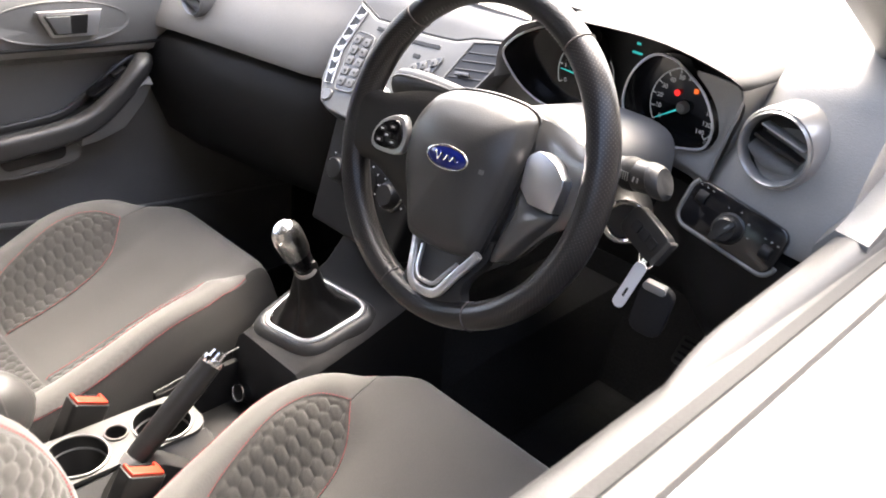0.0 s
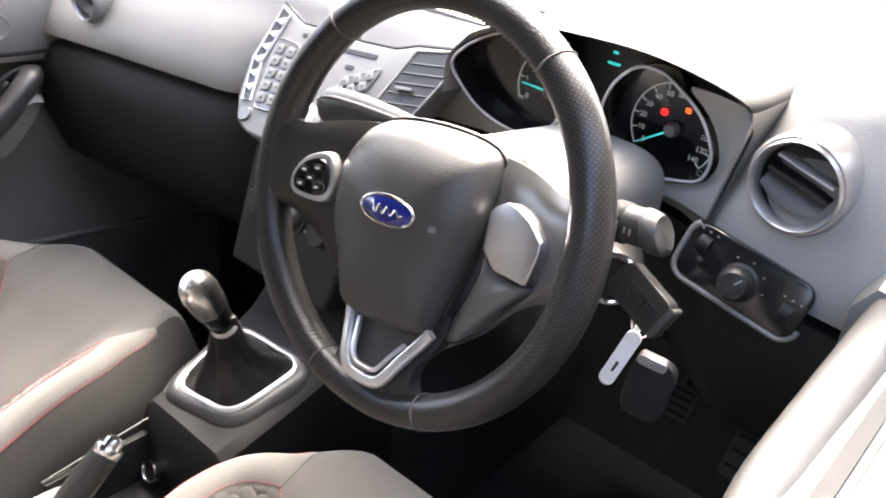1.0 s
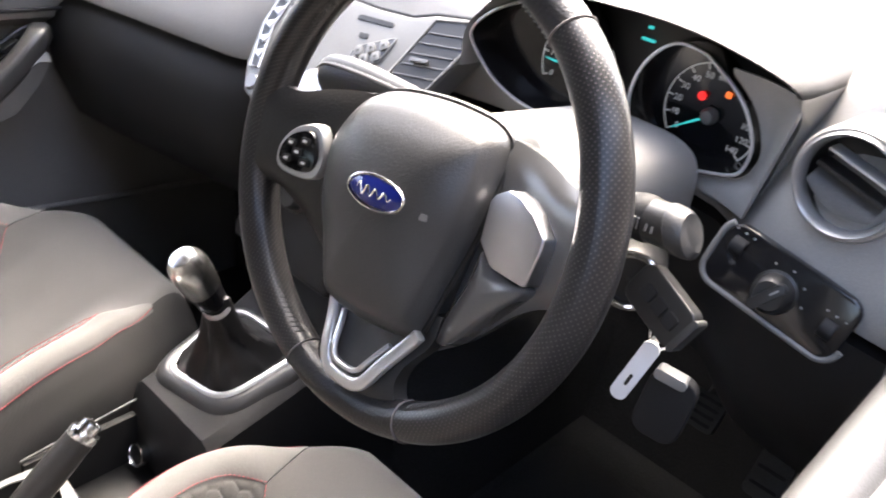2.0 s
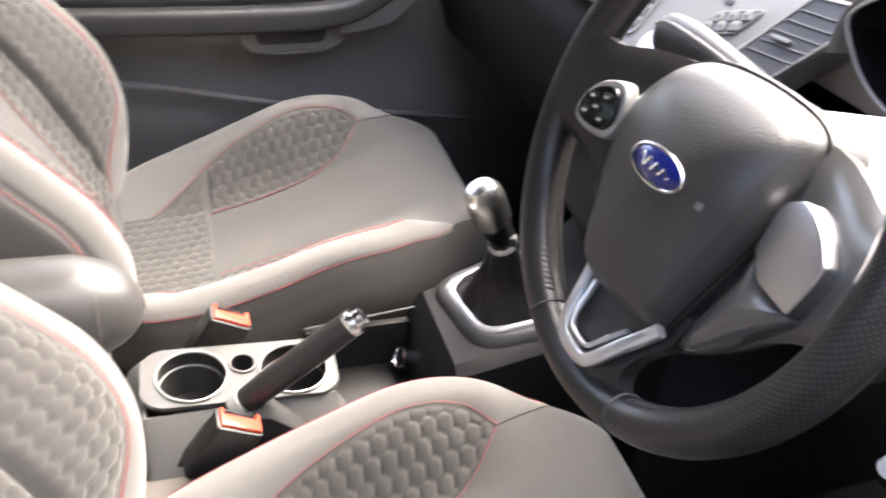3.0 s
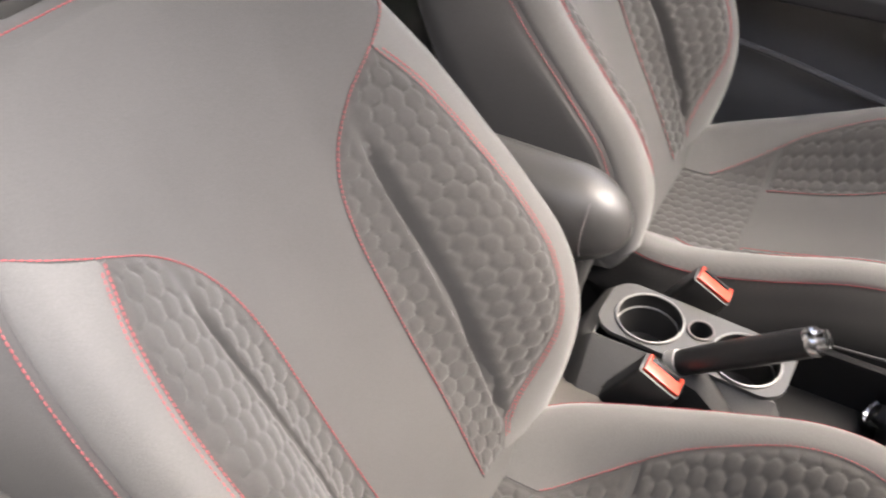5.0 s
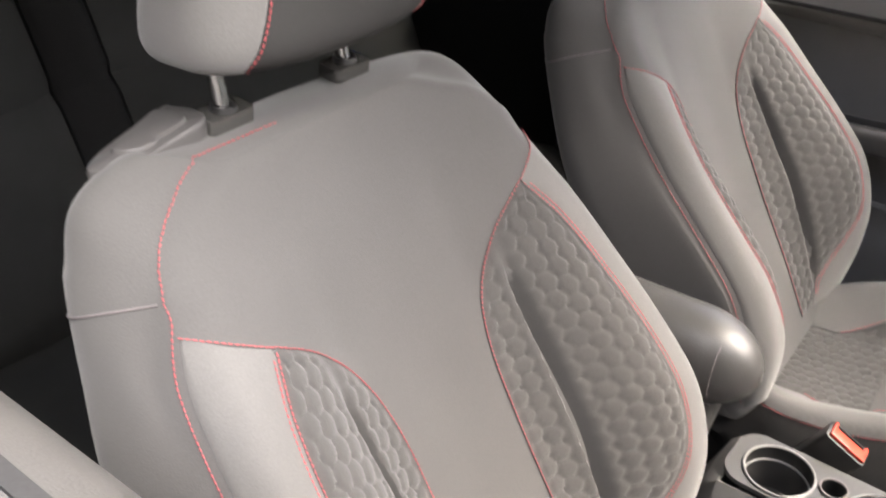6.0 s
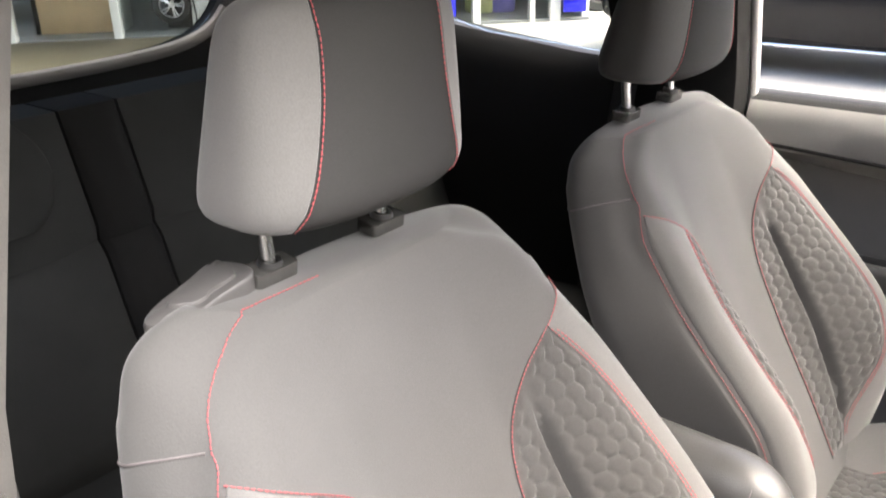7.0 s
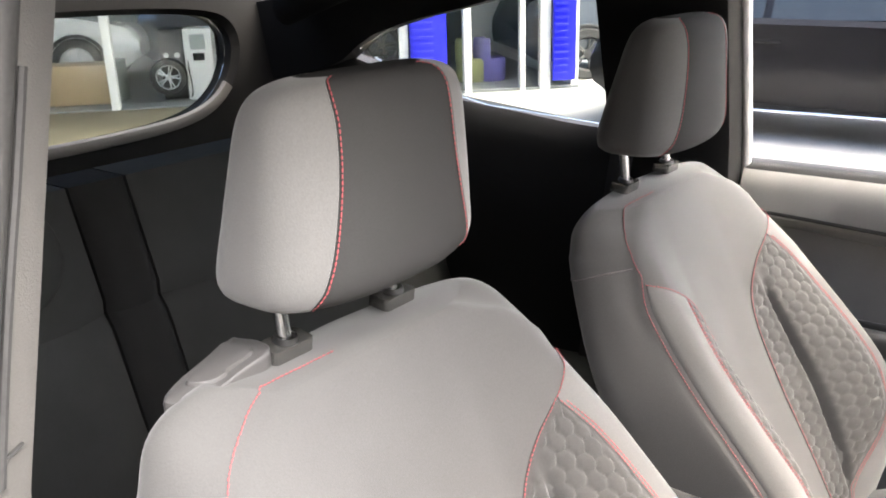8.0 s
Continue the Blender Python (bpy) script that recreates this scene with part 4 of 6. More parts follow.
def rim_section(a0, a1, material, name, parent, n=64, swell=0.0, label=""):
    bm = bmesh.new()
    uvl = bm.loops.layers.uv.new("holes")
    rows, sides = [], 24
    for k in range(n + 1):
        a = a0 + (a1 - a0) * k / n
        g = 1 + swell * math.sin(math.pi * k / n) ** 0.5
        row = []
        for i in range(sides + 1):
            t = 2 * math.pi * i / sides
            rr = RIM + 0.0148 * g * math.cos(t)
            row.append(bm.verts.new((rr * math.cos(a), rr * math.sin(a), 0.0168 * g * math.sin(t))))
        rows.append(row)
    for k in range(n):
        for i in range(sides):
            f = bm.faces.new((rows[k][i], rows[k + 1][i], rows[k + 1][i + 1], rows[k][i + 1]))
            for lp, (u, v) in zip(f.loops, ((k, i), (k + 1, i), (k + 1, i + 1), (k, i + 1))):
                lp[uvl].uv = ((a1 - a0) * u / n * RIM, v / sides * 2 * math.pi * 0.016)
    bmesh.ops.recalc_face_normals(bm, faces=bm.faces)
    bmesh.ops.remove_doubles(bm, verts=bm.verts, dist=1e-6)
    return part(name, bm, material, parent, label)


def rim_lacing(a0, a1, parent):
    """Cross stitches that draw the leather together along the rim's inner side."""
    bm = bmesh.new()
    n = int((a1 - a0) * RIM / 0.0052)
    for k in range(n):
        a = a0 + (a1 - a0) * (k + 0.5) / n
        pts = []
        for q in (-0.20, 0.0, 0.20):
            t = math.pi - 0.42 + q
            rr = RIM + 0.0154 * math.cos(t)
            b = a + q * 0.045
            pts.append((rr * math.cos(b), rr * math.sin(b), 0.0174 * math.sin(t)))
        tube(pts, 0.0006, 5, bm=bm)
    return part("rim_lacing", bm, BLACK, parent, "black cross stitching on the inner side")


wheel = thing("steering_wheel", "black leather three-spoke steering wheel with satin silver trim", "steering wheel")
wheel.matrix_world = WHEEL
rim_section(radians(-69), radians(50), HOLED, "rim_grip", wheel, swell=0.09, label="perforated leather grip")
rim_section(radians(130), radians(249), HOLED, "rim_grip", wheel, swell=0.09, label="perforated leather grip")
rim_section(radians(50), radians(130), LEATHER, "rim", wheel)
rim_section(radians(249), radians(291), LEATHER, "rim", wheel)
for a0, a1 in ((20, 128), (132, 158), (198, 246), (294, 340)):
    rim_lacing(radians(a0), radians(a1), wheel)
for a in (-69, 50, 130, 249):
    t = radians(a)
    part("rim_seam", tube([((RIM + 0.0153 * math.cos(q)) * math.cos(t), (RIM + 0.0153 * math.cos(q)) * math.sin(t), 0.0173 * math.sin(q)) for q in (2 * math.pi * k / 20 for k in range(20))], 0.0009, 6, closed=True), DARKTHREAD, wheel)
# airbag cover: a cushioned shield with drawn-back flanks
half = [(0.024, 0.0655), (0.046, 0.0625), (0.060, 0.0570), (0.0675, 0.0470), (0.0710, 0.0240), (0.0705, -0.004), (0.0655, -0.032), (0.0585, -0.062), (0.0525, -0.088), (0.046, -0.0995), (0.028, -0.1050)]
shield = ([(0.0, 0.0665)] + half + [(0.0, -0.1070)] + [(-x - 0.0135 * smooth(-0.085, -0.03, y) * smooth(0.066, 0.03, y), y) for x, y in reversed(half)])[::-1]


def pillow(x, y, z, s):
    """The cover's rim draws back towards its top."""
    return (x, y, z - (0.010 * smooth(-0.10, 0.0, y) + 0.018 * smooth(-0.01, 0.065, y)) * s * s)


loop = [(p.x, p.y) for p in spline([(x, y, 0) for x, y in shield], 5, True)]
rings = ((0.95, -0.050), (0.99, -0.016), (1.0, -0.002), (0.994, 0.0035), (0.975, 0.0075), (0.94, 0.0110), (0.90, 0.0135), (0.885, 0.0150), (0.86, 0.0168), (0.78, 0.0196), (0.66, 0.0222), (0.52, 0.0240), (0.36, 0.0252), (0.20, 0.0258), (0.04, 0.0260))
hub = part("airbag_cover", moved(loft([[pillow(x * k, -0.012 + (y + 0.012) * k, h, k) for x, y in loop] for k, h in rings]), HUBTURN), HUB, wheel, "charcoal plastic airbag cover")
part("cover_gap", tube([tuple(HUBTURN @ Vector(pillow(x * 1.012, y * 1.012, -0.002, 1))) for x, y in loop], 0.0022, 6, closed=True), BLACK, hub, "dark gap round the airbag cover")
badge_at = HUBTURN @ Matrix.Translation((0.0, -0.0055, -0.0095))
badge = part("badge", lathe([(0.0, 0.0375), (0.6, 0.0372), (0.9, 0.0362), (1.0, 0.0345), (1.0, 0.026)], 40, badge_at @ Matrix.Diagonal((0.0268, 0.0112, 1, 1))), BLUEOVAL, hub, "plain blue oval badge")
part("badge_rim", tube([tuple(badge_at @ Vector((0.0276 * math.cos(a), 0.0120 * math.sin(a), 0.0352))) for a in (2 * math.pi * k / 48 for k in range(48))], 0.0013, 8, closed=True), CHROME, badge, "chrome badge rim")
part("badge_wave", tube([tuple(badge_at @ Vector((-0.017 + 0.034 * k / 60, 0.0040 * math.sin(k * 0.42) * (1 - 0.5 * k / 60), 0.0374 - 0.0012 * abs(k / 30 - 1) ** 2))) for k in range(61)], 0.0010, 6), CHROME, badge, "plain silver wave across the badge")
part("airbag_mark", slab(rounded(0.012, 0.005, 0.001), 0.0005, HUBTURN @ Matrix.Translation((0.040, -0.010, 0.0196)) @ Euler((0, radians(10), 0)).to_matrix().to_4x4(), 0.0), DOORCARD, hub, "faint moulded mark")


def spoke_arm(side):
    """A side spoke: a rounded web that sweeps from under the cover out to the rim."""
    rows = []
    for k in range(19):
        u = 0.040 + 0.120 * k / 18
        top = curve([(0.040, 0.055), (0.080, 0.054), (0.110, 0.048), (0.135, 0.040), (0.150, 0.040), (0.160, 0.046)], u)
        low = curve([(0.040, -0.120), (0.060, -0.106), (0.082, -0.088), (0.110, -0.060), (0.135, -0.043), (0.150, -0.040), (0.160, -0.044)], u)
        z = curve([(0.040, -0.030), (0.085, -0.021), (0.125, -0.008), (0.150, 0.000), (0.160, 0.002)], u)
        row = []
        for i in range(17):
            t = i / 16
            row.append((side * u, top + (low - top) * t, z + 0.010 * (1 - (2 * t - 1) ** 4) - 0.004))
        for i in range(9):
            t = 1 - i / 8
            row.append((side * u, top + (low - top) * t, z - 0.014 - 0.006 * math.sin(math.pi * t)))
        rows.append(row)
    return moved(loft(rows), HUBTURN)


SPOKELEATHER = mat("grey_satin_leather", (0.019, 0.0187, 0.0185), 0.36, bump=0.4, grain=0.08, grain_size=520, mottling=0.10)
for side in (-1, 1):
    # the right spoke's glare is put into its colour: silver grey, not leather
    part("spoke", spoke_arm(side), SPOKELEATHER if side < 0 else SPOKE, wheel, "smooth leather covered spoke" if side < 0 else "smooth spoke, silver grey to stand in for glare")
    turn = HUBTURN @ Matrix.Translation((side * 0.13, 0, 0.006)) @ Euler((0, radians(-side * 13), 0)).to_matrix().to_4x4() @ Matrix.Translation((-side * 0.13, 0, 0))
    fc = [(0.080, 0.014), (0.084, 0.020), (0.096, 0.0265), (0.108, 0.0245), (0.122, 0.0185), (0.1375, 0.006), (0.1380, -0.002), (0.1330, -0.0265), (0.1300, -0.0285), (0.0985, -0.0275), (0.0945, -0.0260), (0.080, -0.014)]
    if side > 0:
        st = part("spoke_trim", slab(fc[::-1], 0.0155, turn @ Matrix.Translation((0, 0, -0.0095)), 0.0018, 3), POLISH, wheel, "polished silver spoke trim")
    else:
        po = [(-0.096, 0.014), (-0.113, 0.010), (-0.123, -0.002), (-0.124, -0.014), (-0.115, -0.019), (-0.095, -0.018), (-0.089, -0.004)]
        edge = [(-0.106 + (x + 0.106) * 1.30, -0.003 + (y + 0.003) * 1.34) for x, y in po]
        st = part("spoke_trim", domed(edge, ((1.0, -0.006), (1.0, 0.002), (0.985, 0.0045), (0.94, 0.0058), (0.70, 0.0062), (0.05, 0.0065)), turn, 4), SATIN, wheel, "satin silver frame round the buttons")
        pod = part("button_pod", domed(po, ((1.0, 0.004), (1.0, 0.0085), (0.97, 0.0102), (0.7, 0.0110), (0.05, 0.0112)), turn, 4), GLOSSBLACK, st, "black button pod")
        for x, y in ((-0.100, 0.006), (-0.113, 0.002), (-0.106, -0.004), (-0.098, -0.011), (-0.115, -0.011)):
            bt = part("button", slab(rounded(0.009, 0.006, 0.002), 0.002, turn @ Matrix.Translation((x, y, 0.0110)), 0.0006, 1), DASHDARK, st, "small button")
            part("button_mark", slab(rounded(0.004, 0.002, 0.0006), 0.0004, turn @ Matrix.Translation((x, y, 0.0129)), 0.0), WHITEPLASTIC, st, "small white mark")
    if side < 0:
        continue
    # satin facet that runs from the side trim down to the fork
    lf = [(0.0795, -0.018), (0.0875, -0.0195), (0.0985, -0.029), (0.1165, -0.0305), (0.1285, -0.0295), (0.127, -0.036), (0.101, -0.061), (0.071, -0.095), (0.0555, -0.101), (0.058, -0.080), (0.0685, -0.058), (0.076, -0.036)]
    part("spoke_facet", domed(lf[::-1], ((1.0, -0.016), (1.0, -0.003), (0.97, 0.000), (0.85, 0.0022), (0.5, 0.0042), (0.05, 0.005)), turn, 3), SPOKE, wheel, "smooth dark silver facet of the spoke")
# lower spoke: a forked silver trim round a dark web, its foot rising to the rim
def fork_z(y):
    return 0.016 - 0.014 * smooth(-0.145, -0.095, y)


rows = []
for k in range(15):
    y = -0.080 - 0.082 * k / 14
    w = curve([(-0.162, 0.056), (-0.152, 0.047), (-0.140, 0.042), (-0.125, 0.044), (-0.105, 0.056), (-0.080, 0.060)], y)
    z = fork_z(y) - 0.007
    rows.append([(w * (-1 + 2 * i / 12), y, z - 0.006 * (abs(-1 + 2 * i / 12) ** 3)) for i in range(13)] + [(w * (1 - 2 * i / 6), y, z - 0.020) for i in range(7)])
part("lower_spoke", loft(rows), SPOKELEATHER, wheel, "leather covered foot of the lower spoke")
web = [(-0.043, -0.090), (-0.030, -0.116), (-0.018, -0.143), (0.016, -0.146), (0.026, -0.138), (0.042, -0.113), (0.052, -0.094)]
bm = bmesh.new()
bm.faces.new([bm.verts.new((x, y, fork_z(y) - 0.004)) for x, y in web])
bmesh.ops.triangulate(bm, faces=bm.faces)
bmesh.ops.solidify(bm, geom=bm.faces[:], thickness=0.003)
bmesh.ops.recalc_face_normals(bm, faces=bm.faces)
part("fork_web", bm, HUB, wheel, "dark web inside the fork")
yb = [(p.x, p.y, fork_z(p.y)) for p in spline([(-0.0415, -0.092, 0), (-0.036, -0.106, 0), (-0.028, -0.124, 0), (-0.0205, -0.141, 0), (-0.013, -0.1495, 0), (0.000, -0.1515, 0), (0.016, -0.150, 0), (0.0265, -0.1415, 0), (0.039, -0.119, 0), (0.0535, -0.095, 0)], 8)]
fork = part("lower_trim", sweep(yb, 0.0105, 0.0075, 0.6, (0, 0, 1), 16), SATIN, wheel, "bright silver forked trim")
part("inner_trim", sweep([(0.004 + (x - 0.004) * 0.70, -0.118 + (y + 0.118) * 0.70, z + 0.0005) for x, y, z in yb[6:-5]], 0.0042, 0.005, 0.6, (0, 0, 1), 12), SATIN, fork, "thin inner line of the trim")

# ---------------------------------------------------------------- dashboard
dash = thing("dashboard", "grey soft plastic dashboard with silver centre panel and round vents", "dashboard")
STATIONS = [  # x, brow y, brow z, face y, face z
    (-0.70, 0.715, 0.935, 0.630, 0.785), (-0.58, 0.722, 0.940, 0.640, 0.792), (-0.45, 0.735, 0.942, 0.655, 0.796), (-0.32, 0.755, 0.940, 0.682, 0.794),
    (-0.25, 0.780, 0.940, 0.705, 0.792), (-0.18, 0.815, 0.940, 0.775, 0.800), (-0.05, 0.825, 0.942, 0.800, 0.820), (0.10, 0.825, 0.946, 0.790, 0.840),
    (0.20, 0.830, 0.952, 0.770, 0.855), (0.35, 0.835, 0.950, 0.772, 0.856), (0.44, 0.835, 0.950, 0.765, 0.853), (0.475, 0.812, 0.975, 0.735, 0.852), (0.50, 0.780, 1.003, 0.710, 0.852), (0.53, 0.752, 1.020, 0.692, 0.850), (0.60, 0.738, 1.028, 0.684, 0.846), (0.655, 0.735, 1.030, 0.682, 0.843)]


def dash_at(x):
    return [curve([(s[0], s[k]) for s in STATIONS], x) for k in (1, 2, 3, 4)]


rows = []
for k in range(69):
    x = -0.70 + 1.355 * k / 68
    by, bz, fy, fz = dash_at(x)
    loop = [(1.34, 1.035), (1.15, 1.03), (1.0, bz + 0.030), (by + 0.10, bz + 0.018), (by + 0.035, bz + 0.008), (by + 0.010, bz - 0.004), (by, bz - 0.020)]
    loop += [(by + (fy - by) * t - 0.012 * math.sin(math.pi * t), bz - 0.020 + (fz + 0.014 - bz + 0.020) * t) for t in (0.2, 0.4, 0.6, 0.8)]
    loop += [(fy, fz + 0.014), (fy + 0.002, fz + 0.004), (fy + 0.012, fz), (fy + 0.06, fz - 0.002), (1.34, fz - 0.01)]
    rows.append([(x, y, z) for y, z in loop])
part("upper_pad", loft(rows), DASH, dash, "grey grained dashboard pad")
# dark lower half: glovebox on one side, knee panel on the other
rows = []
for k in range(29):
    x = -0.70 + 0.50 * k / 28
    by, bz, fy, fz = dash_at(x)
    loop = [(fy + 0.035, fz - 0.002), (fy + 0.006, fz - 0.02), (fy - 0.010, fz - 0.06), (fy - 0.004, fz - 0.13), (fy + 0.03, fz - 0.22), (fy + 0.10, fz - 0.28), (1.30, fz - 0.26), (1.30, fz - 0.03)]
    rows.append([(x, y, z) for y, z in loop])
part("glovebox", loft(rows), DASHDARK, dash, "charcoal glovebox and lower panel")
rows = []
for k in range(25):
    x = 0.14 + 0.515 * k / 24
    by, bz, fy, fz = dash_at(x)
    loop = [(fy + 0.04, fz - 0.002), (fy + 0.010, fz - 0.012), (fy + 0.004, fz - 0.05), (fy + 0.02, fz - 0.12), (fy + 0.07, fz - 0.20), (fy + 0.14, fz - 0.23), (1.30, fz - 0.22), (1.30, fz - 0.02)]
    rows.append([(x, y, z) for y, z in loop])
part("knee_panel", loft(rows), DASHDARK, dash, "charcoal knee panel under the steering column")


VENTRING = mat("grey_satin_ring", (0.33, 0.33, 0.325), 0.30, metal=0.6, mottling=0.05)


def round_vent(c, normal, r, parent):
    """A round air vent: bright ring, dark barrel and two slats."""
    m = frame_at(c, Vector((0, 0, 1)).cross(Vector(normal)), (0, 0, 1))
    v = part("round_vent", lathe([(r * 0.77, -0.03), (r * 0.79, 0.000), (r * 0.82, 0.007), (r * 0.87, 0.010), (r * 0.91, 0.006), (r * 0.95, 0.006), (r, 0.001), (r, -0.045)], 48, m), VENTRING, parent, "round air vent with a satin silver ring")
    part("vent_barrel", lathe([(0.0, -0.026), (r * 0.77, -0.026), (r * 0.78, -0.004)], 40, m), BLACK, v, "black vent barrel")
    tilt = m @ Euler((0, 0, radians(-14))).to_matrix().to_4x4()
    k = r * 0.66
    part("vent_slat", moved(box(-k * 0.92, r * 0.30, -0.012, k * 0.92, r * 0.36, 0.004, 0.0015), tilt), SATIN, v, "bright vent slat")
    part("vent_slat", moved(box(-k * 0.98, -0.002, -0.016, k * 0.98, 0.002, 0.002, 0.001), tilt), BLACK, v, "black vent slat")
    rows = [[(x, -r * 0.08 - r * 0.46 * t * (1 - 0.5 * (x / k) ** 2), -0.012 + 0.016 * math.sin(1.5 * t)) for x in [-k * 0.95 + k * 1.9 * i / 12 for i in range(13)]] for t in [j / 6 for j in range(7)]]
    b = bmesh.new()
    grid(b, rows)
    bmesh.ops.solidify(b, geom=b.faces[:], thickness=0.002)
    bmesh.ops.recalc_face_normals(b, faces=b.faces)
    part("vent_flap", moved(b, tilt), DOORCARD, v, "curved grey vent flap")
    return v


round_vent((0.5605, 0.697, 0.9555), (-0.08, -0.94, 0.30), 0.046, dash)
round_vent((-0.556, 0.654, 0.870), (0.06, -0.84, 0.54), 0.036, dash)

# light switch panel
ls = frame_at((0.546, 0.6795, 0.860), (1, 0.02, -0.20), (0.18, 0.26, 1))
sw = part("light_switch_panel", slab(rounded(0.122, 0.056, 0.014), 0.012, ls @ Matrix.Translation((0, 0, -0.004)), 0.004, 3), GLOSSBLACK, dash, "black light switch panel with grey rim")
part("panel_rim", tube([tuple(ls @ Vector((x, y, 0.006))) for x, y in rounded(0.127, 0.060, 0.016, 6)[10:]], 0.0028, 8), DOORCARD, sw, "grey rim under the switches")
part("light_knob", lathe([(0.0, 0.020), (0.012, 0.020), (0.0155, 0.016), (0.0165, 0.004), (0.0185, 0.003), (0.0185, 0.0)], 32, ls @ Matrix.Translation((-0.002, -0.004, 0.006))), BLACK, sw, "round black light knob")
part("knob_grip", slab(rounded(0.009, 0.032, 0.004), 0.010, ls @ Matrix.Translation((-0.002, -0.004, 0.022)) @ Euler((0, 0, radians(-28))).to_matrix().to_4x4(), 0.002, 2), BLACK, sw)
part("knob_mark", slab(rounded(0.0016, 0.008, 0.0007), 0.001, ls @ Matrix.Translation((-0.002, -0.004, 0.0322)) @ Euler((0, 0, radians(-28))).to_matrix().to_4x4() @ Matrix.Translation((0, 0.008, 0)), 0.0), DOORTOP, sw, "white mark")
for x, y in ((-0.046, 0.010), (0.046, -0.004)):
    part("dimmer_wheel", lathe([(0.0075, -0.006), (0.0085, -0.005), (0.0085, 0.005), (0.0075, 0.006)], 20, ls @ Matrix.Translation((x, y, 0.006)) @ Euler((0, radians(90), 0)).to_matrix().to_4x4()), DASHDARK, sw, "small ribbed dimmer wheel")
    for k in range(3):
        part("switch_mark", slab(rounded(0.0022, 0.0014, 0.0006), 0.0008, ls @ Matrix.Translation((x - 0.008 + 0.008 * k, y + 0.013, 0.0082)), 0.0), DOORTOP, sw, "small white mark")
for k in range(4):
    a = radians(120 - 38 * k)
    part("switch_mark", slab(rounded(0.0022, 0.0014, 0.0006), 0.0008, ls @ Matrix.Translation((-0.002 + 0.0235 * math.cos(a), -0.004 + 0.0235 * math.sin(a), 0.0082)), 0.0), DOORTOP, sw, "small white mark")

# ---------------------------------------------------------------- centre panel
CP = frame_at((-0.068, 0.803, 0.933), (1, 0, 0), (0, 0.875, 1))
outline = [(-0.162, -0.020), (-0.105, -0.040), (-0.064, -0.038), (0.015, -0.036), (0.070, -0.030), (0.100, -0.017), (0.172, -0.002), (0.176, -0.03), (0.150, -0.12), (0.128, -0.19), (0.10, -0.215), (-0.09, -0.215), (-0.118, -0.205), (-0.142, -0.172), (-0.162, -0.112)]
cp = part("centre_panel", slab(outline[::-1], 0.034, CP @ Matrix.Translation((0, 0, -0.025)), 0.005, 3), SILVER, dash, "silver painted centre panel with keypads")
part("panel_gap", tube([tuple(CP @ Vector((x, y + 0.003, 0.006))) for x, y in outline[:7]], 0.0018, 6), BLACK, cp)


def quad(q, u, v):
    """A place inside a four-cornered field, u along its top, v down its side."""
    a, b, c, d = [Vector(p) for p in q]
    return a.lerp(b, u).lerp(d.lerp(c, u), v)


def keypad(q, across, down, w, h, name):
    loop = [(p.x, p.y) for p in spline([(*quad(q, u, v), 0) for u, v in ((0.12, 0), (0.5, -0.01), (0.88, 0), (1, 0.07), (1.01, 0.5), (1, 0.93), (0.88, 1), (0.5, 1.01), (0.12, 1), (0, 0.93), (-0.01, 0.5), (0, 0.07))], 3, True)]
    pb = part("keypad", slab(loop, 0.004, CP @ Matrix.Translation((0, 0, 0.0075)), 0.001, 1), SPOKE, cp, name)
    part("keypad_rim", tube([tuple(CP @ Vector((x, y, 0.011))) for x, y in loop], 0.0014, 6, closed=True), SATINGREY, pb)
    for j in range(down):
        for i in range(across):
            c = quad(q, (i + 0.5) / across, 0.05 + 0.9 * (j + 0.5) / down)
            e = quad(q, (i + 0.5) / across + 0.1, 0.05 + 0.9 * (j + 0.5) / down) - c
            m = CP @ Matrix.Translation((c.x, c.y, 0.0112)) @ Euler((0, 0, math.atan2(e.y, e.x))).to_matrix().to_4x4()
            k = part("key", slab(rounded(w, h, 0.003), 0.003, m, 0.001, 2), SILVER, pb)
            part("key_mark", slab(rounded(w * 0.30, h * 0.26, 0.001), 0.0005, m @ Matrix.Translation((0, 0, 0.003)), 0.0), BLACK, k, "small dark mark")


keypad([(-0.128, -0.072), (-0.082, -0.072), (-0.060, -0.172), (-0.100, -0.178)], 2, 5, 0.015, 0.015, "rounded keypad of silver keys")
keypad([(0.020, -0.092), (0.070, -0.062), (0.064, -0.100), (0.020, -0.124)], 3, 2, 0.012, 0.013, "small slanted keypad")
part("round_key", lathe([(0.0, 0.004), (0.010, 0.004), (0.012, 0.0)], 20, CP @ Matrix.Translation((-0.108, -0.192, 0.009))), SPOKE, cp, "round key at the panel edge")
# slim vent along the panel's edge, with pointed bright slats
strip = [(-0.154, -0.028), (-0.132, -0.034), (-0.134, -0.112), (-0.112, -0.172), (-0.128, -0.174), (-0.152, -0.114)]
vn = part("centre_vent", slab(strip, 0.003, CP @ Matrix.Translation((0, 0, 0.0085)), 0.001, 1), BLACK, cp, "slim black air vent")
part("vent_rim", tube([tuple(CP @ Vector((x, y, 0.011))) for x, y in strip], 0.0016, 6, closed=True), SATIN, vn)
for k in range(6):
    y = -0.046 - 0.021 * k
    x0, x1 = (-0.152, -0.134) if k < 4 else (-0.152 + 0.0075 * (k - 3), -0.134 + 0.007 * (k - 3))
    part("vent_slat", slab([(x0, y - 0.004), (x1, y + 0.004), (x1, y - 0.009)], 0.004, CP @ Matrix.Translation((0, 0, 0.0108)), 0.001, 1), SATIN, vn, "pointed bright slat")
